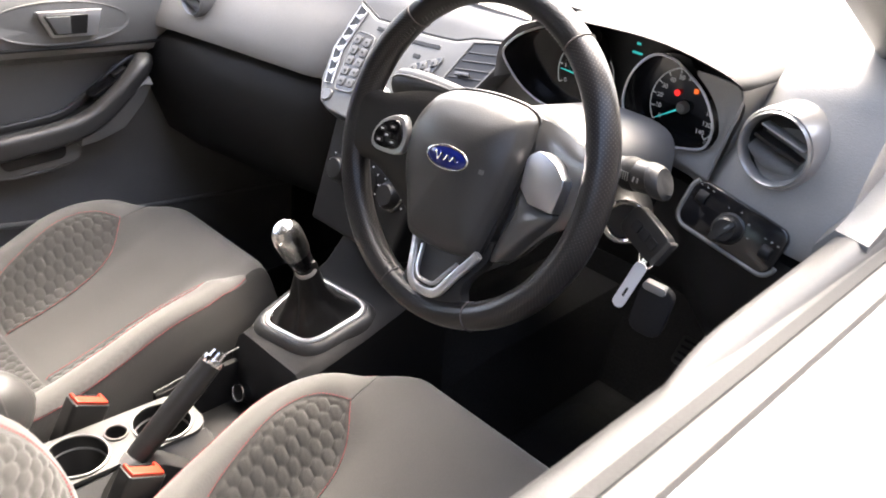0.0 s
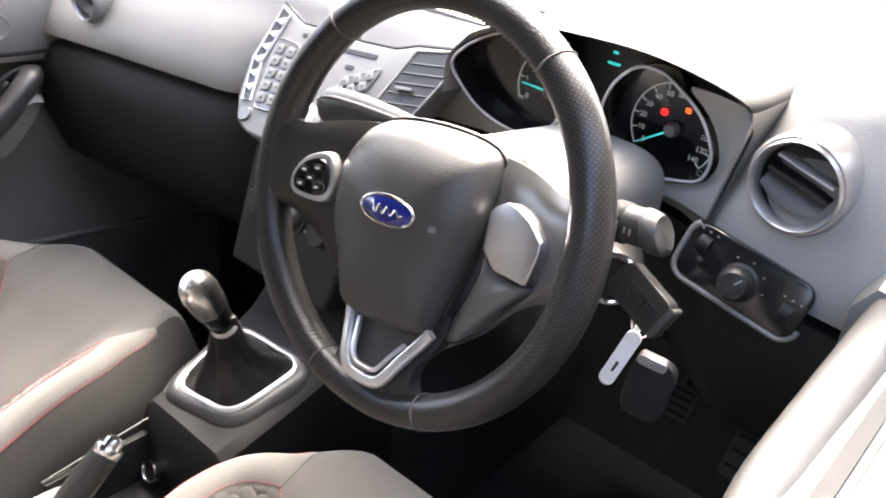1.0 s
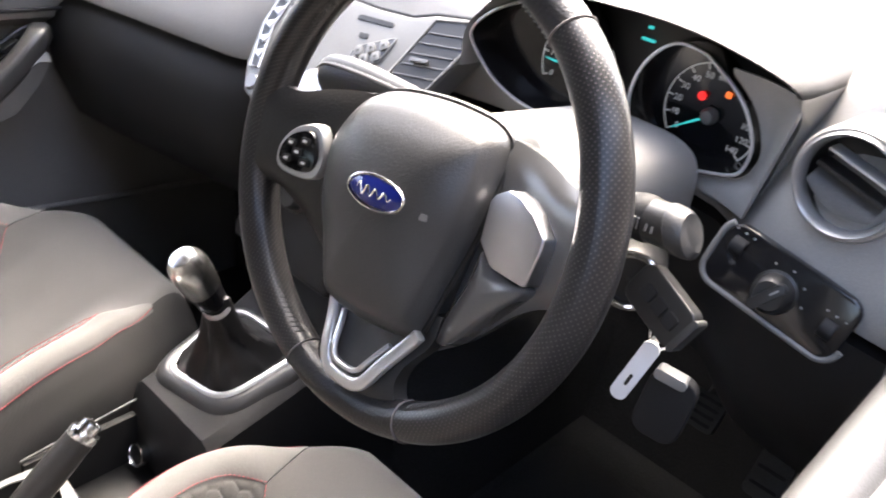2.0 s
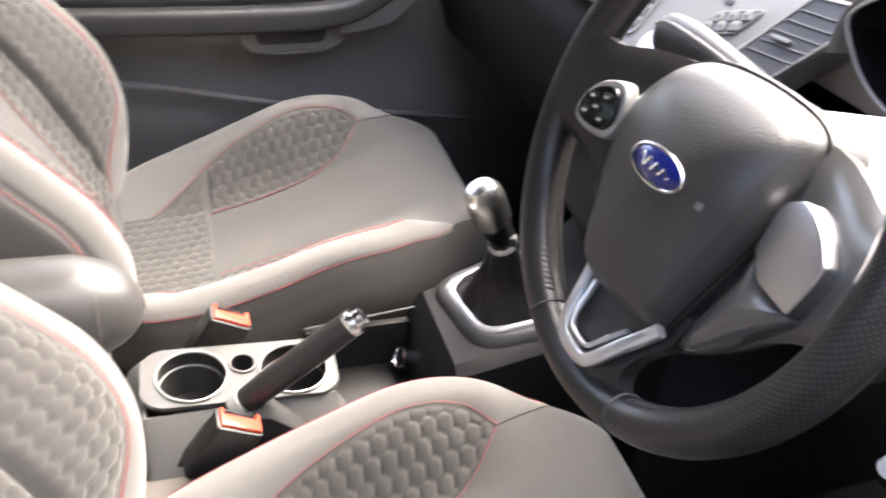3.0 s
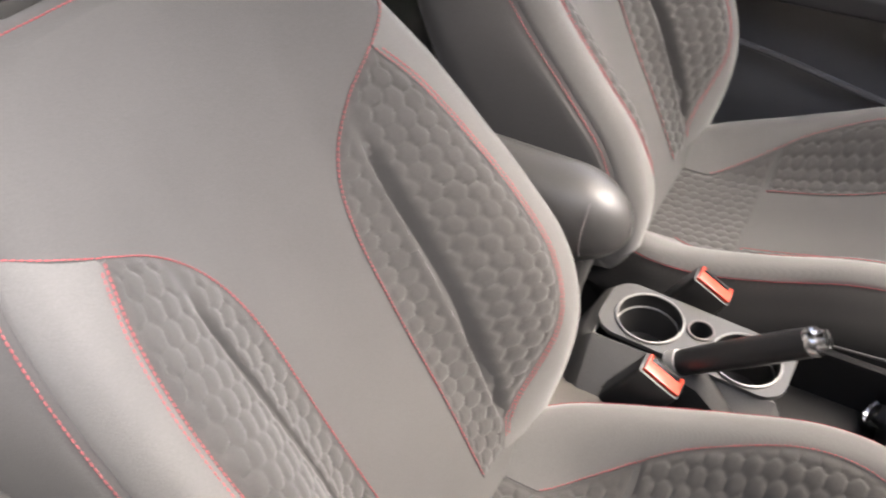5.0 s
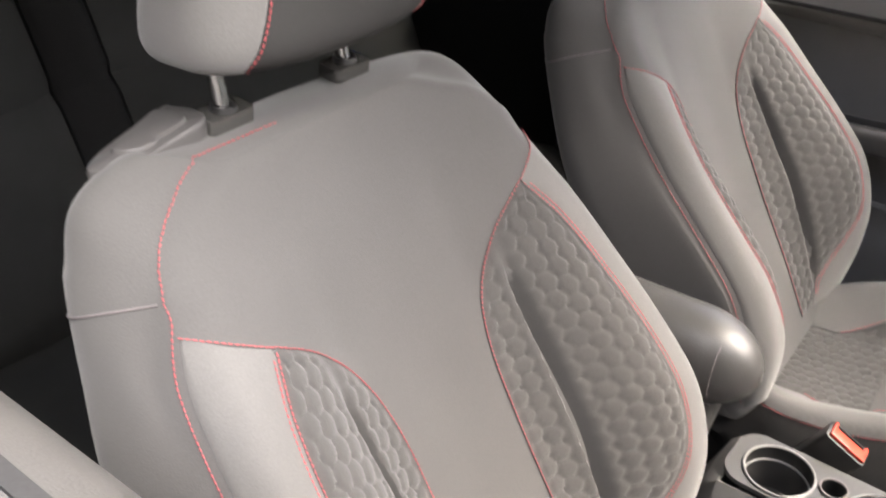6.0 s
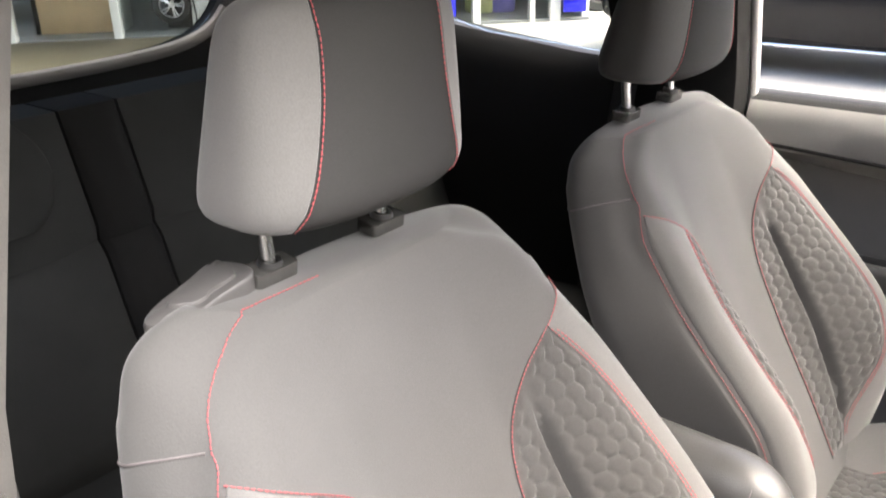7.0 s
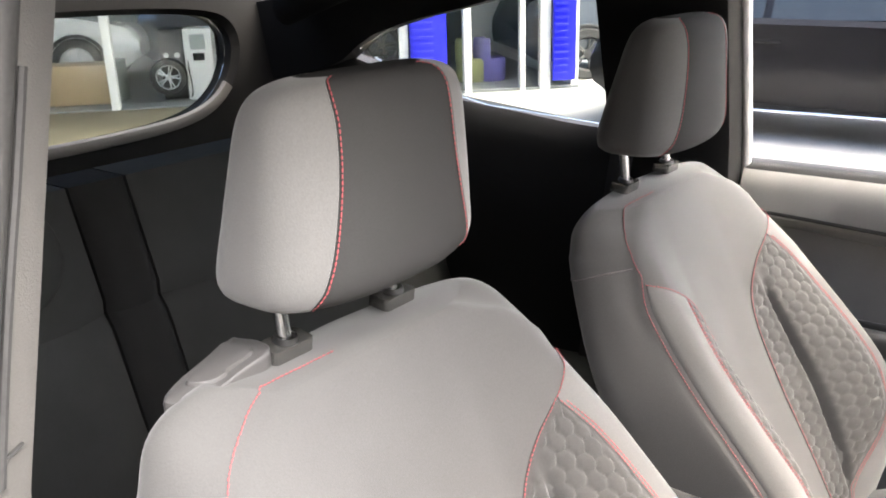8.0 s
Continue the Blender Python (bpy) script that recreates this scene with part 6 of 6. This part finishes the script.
wells = [(0.002, -0.058, 0.0415), (0.004, 0.064, 0.0415), (-0.012, 0.003, 0.0155)]
tray = part("cup_tray", plate_with_holes(0.096, 0.235, wells, 0.006, tray_m), mat("light_silver_plastic", (0.070, 0.070, 0.068), 0.42, metal=0.3, mottling=0.04, grain=0.04), con, "light silver cup holder tray")
for cx, cy, r in wells:
    part("cup_well", lathe([(0.0, -0.065), (r * 0.86, -0.065), (r * 0.92, -0.06), (r * 0.95, -0.024), (r * 0.985, -0.022), (r * 1.0, 0.0), (r * 1.03, 0.001), (r * 1.03, -0.004)], 36, tray_m @ Matrix.Translation((cx, cy, 0.001))), BLACK, tray, "dark cup well")
    if r > 0.02:
        part("well_ring", tube([tuple(tray_m @ Vector((cx + r * 0.96 * math.cos(a), cy + r * 0.96 * math.sin(a), -0.020))) for a in (2 * math.pi * k / 36 for k in range(36))], 0.0015, 6, closed=True), SATINGREY, tray, "bright ring inside the cup well")
    part("well_rim", tube([tuple(tray_m @ Vector((cx + r * 1.0 * math.cos(a), cy + r * math.sin(a), 0.002))) for a in (2 * math.pi * k / 36 for k in range(36))], 0.0017, 6, closed=True), SATINGREY if r > 0.02 else DARKTHREAD, tray)
rows = []
for y, z in ((0.03, 0.33), (0.06, 0.405), (0.075, 0.419), (0.20, 0.419), (0.30, 0.419), (0.31, 0.40)):
    rows.append([(-0.085, y, 0.14), (-0.078, y, z - 0.02), (-0.070, y, z), (0.026, y, z), (0.036, y, z - 0.02), (0.075, y, 0.30), (0.08, y, 0.14)])
b = bmesh.new()
grid(b, [[p for i, p in enumerate(r) if i in (0, 1, 2)] for r in rows])
grid(b, [[p for i, p in enumerate(r) if i in (3, 4, 5, 6)] for r in rows])
grid(b, [[rows[0][i] for i in range(7)], [rows[1][i] for i in range(7)], [rows[2][i] for i in range(7)]])
bmesh.ops.recalc_face_normals(b, faces=b.faces)
bmesh.ops.solidify(b, geom=b.faces[:], thickness=0.004)
part("console_body", b, DOORCARD, con, "dark grey console body")
part("rear_ledge", box(0.045, 0.05, 0.33, 0.125, 0.12, 0.345, 0.006), SILLTRIM, con, "grey ledge at the back of the console")

# ---------------------------------------------------------------- gear lever
gear = thing("gear_lever", "gear lever with a black leather gaiter and chrome topped knob", "gear lever", (-0.03, 0.545, 0.49))
gm = Matrix.Translation((0.03, -0.545, -0.49))
rows = []
base = [(-0.03 + (x + 0.03) * 0.93, 0.538 + (y - 0.538) * 0.93, z - 0.004) for x, y, z in ring]
nb = len(base)
for f, s in ((0.0, 1.0), (0.10, 0.92), (0.22, 0.70), (0.36, 0.50), (0.55, 0.36), (0.75, 0.29), (0.92, 0.25), (1.0, 0.22)):
    c = Vector((-0.03, 0.538, 0.490)).lerp(Vector((-0.008, 0.500, 0.615)), f)
    row = []
    for i, (x, y, z) in enumerate(base):
        fold = 1 + 0.15 * math.sin(i * 2 * math.pi / nb * 7 + f * 9) * math.sin(math.pi * min(1, f * 1.3))
        row.append((c.x + (x + 0.03) * s * fold, c.y + (y - 0.538) * s * fold, c.z + (z - 0.490) * (1 - f) * s))
    rows.append(row)
part("gaiter", moved(loft(rows), gm), LEATHER, gear, "black leather gaiter with soft folds")
ax = frame_at((-0.010, 0.503, 0.598), (1, 0.1, 0), (-0.1, 0.97, 0.5))
ax = ax if (ax.to_3x3() @ Vector((0, 0, 1))).z > 0 else ax @ Euler((math.pi, 0, 0)).to_matrix().to_4x4()
knob = part("knob", lathe([(0.0, 0.002), (0.0135, 0.002), (0.0155, 0.010), (0.0165, 0.026), (0.0185, 0.044), (0.0195, 0.060), (0.0195, 0.076), (0.016, 0.088), (0.0, 0.092)], 32, gm @ ax @ Matrix.Diagonal((1.0, 1.15, 1, 1))), GLOSSBLACK, gear, "glossy black knob")
part("knob_cap", lathe([(0.0190, 0.040), (0.0196, 0.046), (0.0206, 0.062), (0.0208, 0.076), (0.0190, 0.090), (0.0130, 0.0995), (0.0, 0.103)], 32, gm @ ax @ Matrix.Diagonal((1.0, 1.15, 1, 1))), POSTSTEEL, knob, "chrome cap of the knob")
part("collar", lathe([(0.016, 0.0), (0.018, 0.002), (0.018, 0.006), (0.016, 0.009)], 28, gm @ ax @ Matrix.Translation((0, 0, -0.006))), SATIN, gear, "silver collar")

# ---------------------------------------------------------------- handbrake
hb = thing("handbrake", "black handbrake lever with a chrome button, lowered beside the cup tray", "handbrake", (0.036, 0.14, 0.38))
hm = Matrix.Translation((-0.036, -0.14, -0.38))
part("grip", moved(tube(spline([(0.036, 0.185, 0.434), (0.036, 0.225, 0.468), (0.0365, 0.268, 0.505), (0.037, 0.307, 0.5385)], 6), lambda t: curve([(0, 0.0145), (0.3, 0.016), (0.7, 0.0165), (1, 0.0155)], t), 18, flat=1.1, up=(1, 0, 0)), hm), LEATHER, hb, "black leather grip")
part("button_collar", moved(tube([(0.037, 0.306, 0.5375), (0.037, 0.309, 0.5402), (0.037, 0.3125, 0.5433), (0.037, 0.314, 0.5446)], lambda t: 0.0158 if t in (0, 1) else 0.0168, 18), hm), CHROME, hb, "chrome collar")
part("button", moved(tube([(0.037, 0.310, 0.541), (0.037, 0.318, 0.548), (0.037, 0.3215, 0.5511), (0.037, 0.323, 0.5524)], lambda t: curve([(0, 0.0115), (0.5, 0.0112), (0.85, 0.009), (1, 0.004)], t), 16), hm), CHROME, hb, "chrome release button")
part("ferrule", moved(tube([(0.036, 0.178, 0.427), (0.036, 0.188, 0.437)], 0.0165, 18), hm), SATIN, hb, "silver ferrule")
rows = []
for y, z, w in ((0.10, 0.36, 0.016), (0.14, 0.405, 0.017), (0.18, 0.435, 0.017), (0.215, 0.430, 0.020), (0.27, 0.385, 0.024), (0.31, 0.34, 0.020)):
    rows.append([(0.036 - w, y, 0.30), (0.036 - w, y, z - 0.008), (0.036 - w * 0.5, y, z), (0.036 + w * 0.5, y, z), (0.036 + w, y, z - 0.008), (0.036 + w * 1.2, y, 0.30)])
part("boot", moved(loft(rows), hm), RUBBER, hb, "black rubber boot")


def buckle(x, y, z, label):
    """A belt buckle on its stalk, leaning back, its orange release on the end."""
    m = frame_at((x, y, z), (1, 0, 0), (0, 0.88, -0.47))
    m = m if (m.to_3x3() @ Vector((0, 0, 1))).z > 0 else m @ Euler((0, math.pi, 0)).to_matrix().to_4x4()
    t = thing("seat_belt_buckle", label, "seat belt buckle", (x, y - 0.07, z - 0.09), "front belt buckles")
    k = Matrix.Translation((-x, -y + 0.07, -z + 0.09))
    body = part("buckle_body", slab(rounded(0.032, 0.056, 0.006), 0.085, k @ m @ Matrix.Translation((0, 0, -0.087)), 0.004, 2), BLACK, t, "black plastic buckle body")
    button = [(-0.004, -0.020), (-0.004, 0.020), (-0.013, 0.020), (-0.013, 0.0245), (0.0125, 0.0245), (0.0125, -0.0245), (-0.013, -0.0245), (-0.013, -0.020)]
    part("release_button", slab(button, 0.006, k @ m @ Matrix.Translation((0, 0, -0.0035)), 0.0012, 2), ORANGE, t, "orange red release button")
    part("buckle_slot", slab(rounded(0.007, 0.038, 0.001), 0.002, k @ m @ Matrix.Translation((-0.0092, 0.0, -0.0035)), 0.0), GLOSSBLACK, t, "dark slot for the belt tongue")
    part("stalk", tube([tuple(k @ m @ Vector((0, 0.0, -0.08))), tuple(k @ m @ Vector((0, 0.004, -0.14))), tuple(k @ m @ Vector((0, 0.0, -0.19)))], 0.012, 8, flat=0.5), BLACK, t)
    return t


buckle(-0.100, 0.188, 0.449, "black seat belt buckle with orange button beside the passenger seat")
buckle(0.078, 0.178, 0.452, "black seat belt buckle with orange button beside the driver seat")

# ---------------------------------------------------------------- outside: showroom front and parked cars
SHOW = frame_at((0.855 - 9.4 * 0.682, 0.26 - 9.4 * 0.7314, -0.13), (-0.7314, 0.682, 0), (0, 0, 1))  # x along the front, y up, z towards the yard
FRAMEW = mat("white_window_frame", (0.62, 0.62, 0.60), 0.4, mottling=0.03)
BLUEP = mat("bright_blue_cladding", (0.010, 0.012, 0.55), 0.35, mottling=0.05)
WOOD = mat("pale_wood_panel", (0.34, 0.25, 0.14), 0.5, mottling=0.15, mottle_size=3, grain=0.1, grain_size=40)
INSIDE = mat("grey_showroom_floor", (0.16, 0.17, 0.17), 0.35, mottling=0.1)
WALLC = mat("pale_green_grey_wall", (0.22, 0.25, 0.235), 0.7, mottling=0.08)
TYRE = mat("tyre_rubber", (0.02, 0.02, 0.02), 0.75, grain=0.2, grain_size=80)
ALLOY = mat("silver_alloy", (0.6, 0.6, 0.6), 0.3, metal=0.8)
DARKALLOY = mat("dark_grey_alloy", (0.10, 0.10, 0.10), 0.35, metal=0.8)
GREYCAR = mat("dark_grey_car_paint", (0.045, 0.055, 0.07), 0.2, coat=1.0)
BLACKCAR = mat("black_car_paint", (0.006, 0.006, 0.007), 0.18, coat=0.0, spec=0.2, mottling=0.02)
TINT = mat("dark_tinted_glass", (0.012, 0.016, 0.018), 0.06, mottling=0.02)

show = tagged(new("showroom_front"), "glazed showroom front with white frames", "building", kind="structure")
show.matrix_world = SHOW
part("showroom_floor", box(-6, 0.0, -6, 3.05, 0.03, 0.05, 0.0), INSIDE, show)
part("showroom_back_wall", box(-6, 0.0, -6.2, 3.05, 4.0, -6.0, 0.0), WALLC, show, "pale back wall of the showroom")
part("showroom_side_wall", box(2.98, 0.0, -6.0, 3.06, 4.0, 0.0, 0.0), FRAMEW, show)
part("showroom_roof", box(-6.2, 3.2, -6.2, 3.2, 3.7, 2.6, 0.02), FRAMEW, show, "white fascia of the showroom")
for x, w in ((-4.6, 0.09), (-3.02, 0.08), (-1.98, 0.085), (-0.80, 0.085), (0.30, 0.08), (1.08, 0.10), (1.78, 0.085), (2.40, 0.06), (2.66, 0.12)):
    part("mullion", box(x - w / 2, 0.0, -0.06, x + w / 2, 3.6, 0.06, 0.008), FRAMEW, show, "white upright window frame")
for y in (2.3,):
    part("transom", box(-6, y - 0.03, -0.05, 3.0, y + 0.05, 0.05, 0.006), FRAMEW, show)
xs = [-6.0, -4.6, -3.02, -1.98, -0.80, 0.30, 1.08]
for a, b in list(zip(xs, xs[1:])) + [(1.78, 2.40), (2.40, 2.66)]:
    g = part("pane", box(a + 0.04, 0.08, -0.006, b - 0.04, 2.26, 0.006, 0.0), GLASS, show)
    g.visible_shadow = False


part("paving_strip", box(-6.0, 0.0, 0.05, 0.9, 0.02, 4.2, 0.004), mat("buff_block_paving", (0.11, 0.094, 0.058), 0.8, grain=0.2, grain_size=40, mottling=0.2, mottle_size=2), show, "buff paving before the glass")


def blue_panel(x0, x1):
    t = thing("blue_wall_panel", "bright blue ribbed metal cladding panel on the showroom front", "cladding panel", group="blue cladding panels")
    t.matrix_world = SHOW @ Matrix.Translation(((x0 + x1) / 2, 0, 0.12))
    w = (x1 - x0) / 2
    part("board", box(-w, 0.10, -0.04, w, 3.5, 0.0, 0.006), BLUEP, t)
    for k in range(44):
        part("rib", box(-w + 0.01, 0.16 + 0.075 * k, 0.0, w * 0.25, 0.195 + 0.075 * k, 0.022, 0.004, 1), BLUEP, t)
    return t


blue_panel(1.14, 1.54)
blue_panel(2.73, 2.99)


def wheel_of(parent, m, r, w=0.20, metal=None):
    tyre = part("wheel", lathe([(r * 0.66, -w / 2), (r * 0.95, -w / 2), (r, -w * 0.35), (r, w * 0.35), (r * 0.95, w / 2), (r * 0.68, w / 2), (r * 0.64, w * 0.3), (r * 0.64, -w * 0.4)], 36, m), TYRE, parent, "black tyre on an alloy wheel")
    part("hub", lathe([(0.0, w * 0.30), (r * 0.16, w * 0.30), (r * 0.18, w * 0.1)], 16, m), metal or ALLOY, tyre)
    part("rim", lathe([(r * 0.60, w * 0.32), (r * 0.66, w * 0.44), (r * 0.69, w * 0.40)], 36, m), metal or ALLOY, tyre)
    for k in range(5):
        for d in (-7, 7):
            a = radians(72 * k + d)
            c = radians(72 * k + d * 1.3)
            part("spoke", tube([tuple(m @ Vector((r * 0.14 * math.cos(a), r * 0.14 * math.sin(a), w * 0.29))), tuple(m @ Vector((r * 0.62 * math.cos(c), r * 0.62 * math.sin(c), w * 0.36)))], r * 0.035, 6), metal or ALLOY, tyre)
    return tyre


def parked_car(name, label, m, paint, length=4.0, width=1.72, height=1.45, r=0.31, wheels=True):
    """A hatchback: body shell by cross sections along its length, glasshouse, wheels, handles."""
    t = thing(name, label, "car")
    t.matrix_world = m
    L = length
    low = [(-0.5, 0.62), (-0.48, 0.80), (-0.44, 0.90), (-0.30, 0.94), (0.05, 0.93), (0.20, 0.90), (0.36, 0.82), (0.47, 0.70), (0.5, 0.55)]
    rows = []
    for k in range(41):
        u = -0.5 + k / 40
        z = curve(low, u) * height / 1.45
        w = width / 2 * (1 - 0.16 * smooth(0.38, 0.5, abs(u)) ** 1.0)
        b = 0.22 + 0.14 * smooth(0.44, 0.5, abs(u))
        rows.append([(u * L, s * w * q, zz) for s, q, zz in ((1, 0.90, b), (1, 0.985, b + 0.10), (1, 1.0, b + (z - b) * 0.45), (1, 0.985, b + (z - b) * 0.62), (1, 0.975, z - 0.04), (1, 0.93, z), (1, 0.5, z + 0.02), (-1, 0.5, z + 0.02), (-1, 0.93, z), (-1, 0.975, z - 0.04), (-1, 0.985, b + (z - b) * 0.62), (-1, 1.0, b + (z - b) * 0.45), (-1, 0.985, b + 0.10), (-1, 0.90, b))])
    part("body", loft(rows), paint, t)
    up = [(-0.47, 0.90), (-0.42, 1.20), (-0.36, 1.40), (-0.20, 1.45), (0.0, 1.44), (0.10, 1.34), (0.20, 1.12), (0.27, 0.90)]
    rows = []
    for k in range(33):
        u = -0.465 + 0.73 * k / 32
        z = curve(up, u) * height / 1.45
        base = 0.90 * height / 1.45
        w1 = width / 2 * 0.93
        w2 = width / 2 * (0.93 - 0.26 * (z - base) / 0.55)
        rows.append([(u * L, w1, base), (u * L, w2 + 0.03, base + (z - base) * 0.85), (u * L, w2 - 0.05, z), (u * L, -w2 + 0.05, z), (u * L, -w2 - 0.03, base + (z - base) * 0.85), (u * L, -w1, base)])
    bm = loft(rows)
    part("cabin", bm, paint, t)
    for s in (-1, 1):
        for a, b2 in ((-0.36, -0.13), (-0.115, 0.14)):
            pts = []
            for u, top in ((a, 0), (b2, 0), (b2, 1), (a, 1)):
                z = (curve(up, u) - 0.09) * height / 1.45 if top else 0.93 * height / 1.45
                base = 0.90 * height / 1.45
                zt = curve(up, u) * height / 1.45
                w1 = width / 2 * 0.93
                w2 = width / 2 * (0.93 - 0.26 * (zt - base) / 0.55) + 0.03
                f = (z - base) / max(0.05, (zt - base) * 0.85)
                pts.append((u * L, s * (w1 + (w2 - w1) * min(1, f) + 0.006), z))
            b3 = sheet(pts, 0.008)
            part("side_window", b3, TINT, t, "dark side window")
        part("door_handle", box(-0.14 * L, s * width / 2 * 0.985 - 0.012, 0.76 * height / 1.45, -0.09 * L, s * width / 2 * 0.985 + 0.022, 0.79 * height / 1.45, 0.008), paint, t)
        part("sill_strip", tube([(-0.24 * L, s * (width / 2 * 0.91), 0.235), (0.25 * L, s * (width / 2 * 0.91), 0.235)], 0.014, 8), CHROME if paint is BLACKCAR else BLACK, t, "long strip along the doors")
        part("door_mirror", box(0.13 * L, s * width / 2 * 0.98, 0.90, 0.17 * L, s * (width / 2 * 0.98 + 0.18), 1.02, 0.03, 3), paint, t)
        for u in (-0.31, 0.32):
            part("wheel_arch", lathe([(r * 1.03, -0.01), (r * 1.03, 0.012), (r * 1.12, 0.018), (r * 1.16, 0.012), (r * 1.16, -0.01)], 36, Matrix.Translation((u * L, s * width / 2, r)) @ Euler((radians(-90 * s), 0, 0)).to_matrix().to_4x4()), BLACK, t, "dark wheel arch")
            wheel_of(t, Matrix.Translation((u * L, s * (width / 2 - 0.045), r)) @ Euler((radians(-90 * s), 0, 0)).to_matrix().to_4x4(), r, 0.20, DARKALLOY if paint is GREYCAR else ALLOY)
    return t


GZ = -0.13
parked_car("parked_car", "glossy black car parked beside on the forecourt", Matrix.Translation((-6.6, -1.35, GZ)) @ Euler((0, 0, radians(90))).to_matrix().to_4x4(), BLACKCAR, 4.0, 1.76, 1.42)
parked_car("parked_car", "dark grey car with alloy wheels parked past the showroom", SHOW @ Matrix.Translation((4.66, 0, -1.5)) @ Euler((radians(-90), 0, radians(0))).to_matrix().to_4x4(), GREYCAR, 4.2, 1.8, 1.55, 0.30)
parked_car("display_car", "white hatchback on show behind the showroom glass", SHOW @ Matrix.Translation((-4.0, 0.03, -2.6)) @ Euler((radians(-90), 0, 0)).to_matrix().to_4x4(), WHITEPAINT, 4.0, 1.7, 1.45)
parked_car("display_car", "dark hatchback on show inside the showroom", SHOW @ Matrix.Translation((-0.2, 0.03, -3.4)) @ Euler((radians(-90), 0, radians(0))).to_matrix().to_4x4(), GREYCAR, 4.0, 1.7, 1.45)


def show_box(name, label, cat, x0, x1, y1, z0, z1, material, extra=None):
    t = thing(name, label, cat)
    t.matrix_world = SHOW @ Matrix.Translation(((x0 + x1) / 2, 0.03, (z0 + z1) / 2))
    w, d = (x1 - x0) / 2, abs(z1 - z0) / 2
    part("body", box(-w, 0, -d, w, y1, d, 0.015), material, t)
    return t, w, d


t, w, d = show_box("display_plinth", "pale wooden display plinth behind the glass", "plinth", -2.86, -2.12, 0.42, -0.9, -0.4, WOOD)
part("side_board", box(w, 0, -d, w + 0.12, 0.44, d, 0.01), WALLC, t)
part("edge_board", box(-w - 0.05, 0, -d, -w, 0.44, d, 0.01), DASHDARK, t)
t, w, d = show_box("white_cabinet", "white display cabinet with a dark screen", "cabinet", -1.28, -0.98, 0.76, -0.8, -0.4, FRAMEW)
part("screen", box(-0.06, 0.42, d, 0.06, 0.50, d + 0.012, 0.003), GLOSSBLACK, t, "dark screen")
part("panel", box(-0.08, 0.54, d, 0.08, 0.70, d + 0.008, 0.003), WALLC, t)
part("hose", tube(spline([(-0.12, 0.42, d + 0.02), (-0.115, 0.30, d + 0.03), (-0.10, 0.12, d + 0.02), (-0.12, 0.03, d + 0.02)], 6), 0.008, 6), BLACK, t)
t, w, d = show_box("tyre_stand", "black display stand with round lamps and an alloy wheel", "display stand", -1.56, -1.30, 0.76, -0.8, -0.5, BLACK)
for x in (-0.06, 0.06):
    part("lamp", lathe([(0.0, 0.010), (0.03, 0.008), (0.03, 0.0)], 20, Matrix.Translation((x, 0.48, d))), FRAMEW, t)
wheel_of(t, Matrix.Translation((-0.04, 0.26, d + 0.10)), 0.20, 0.14)
for x, c, nm in ((1.98, mat("olive_upholstery", (0.22, 0.24, 0.10), 0.8), "olive green"), (2.20, mat("violet_upholstery", (0.10, 0.09, 0.28), 0.8), "violet blue")):
    t = thing("tub_chair", nm + " upholstered tub chair inside the showroom", "chair", group="tub chairs")
    t.matrix_world = SHOW @ Matrix.Translation((x, 0.03, -0.75))
    part("seat", lathe([(0.0, 0.0), (0.17, 0.0), (0.19, 0.03), (0.19, 0.24), (0.17, 0.27), (0.0, 0.27)], 28, Euler((radians(-90), 0, 0)).to_matrix().to_4x4()), c, t)
    part("backrest", loft([[(r * math.cos(a), y, r * math.sin(a)) for a in [radians(100 + 20 * k) for k in range(9)]] + [(0.14 * math.cos(a), y, 0.14 * math.sin(a)) for a in [radians(260 - 20 * k) for k in range(9)]] for r, y in ((0.20, 0.24), (0.205, 0.40), (0.19, 0.50))]), c, t)
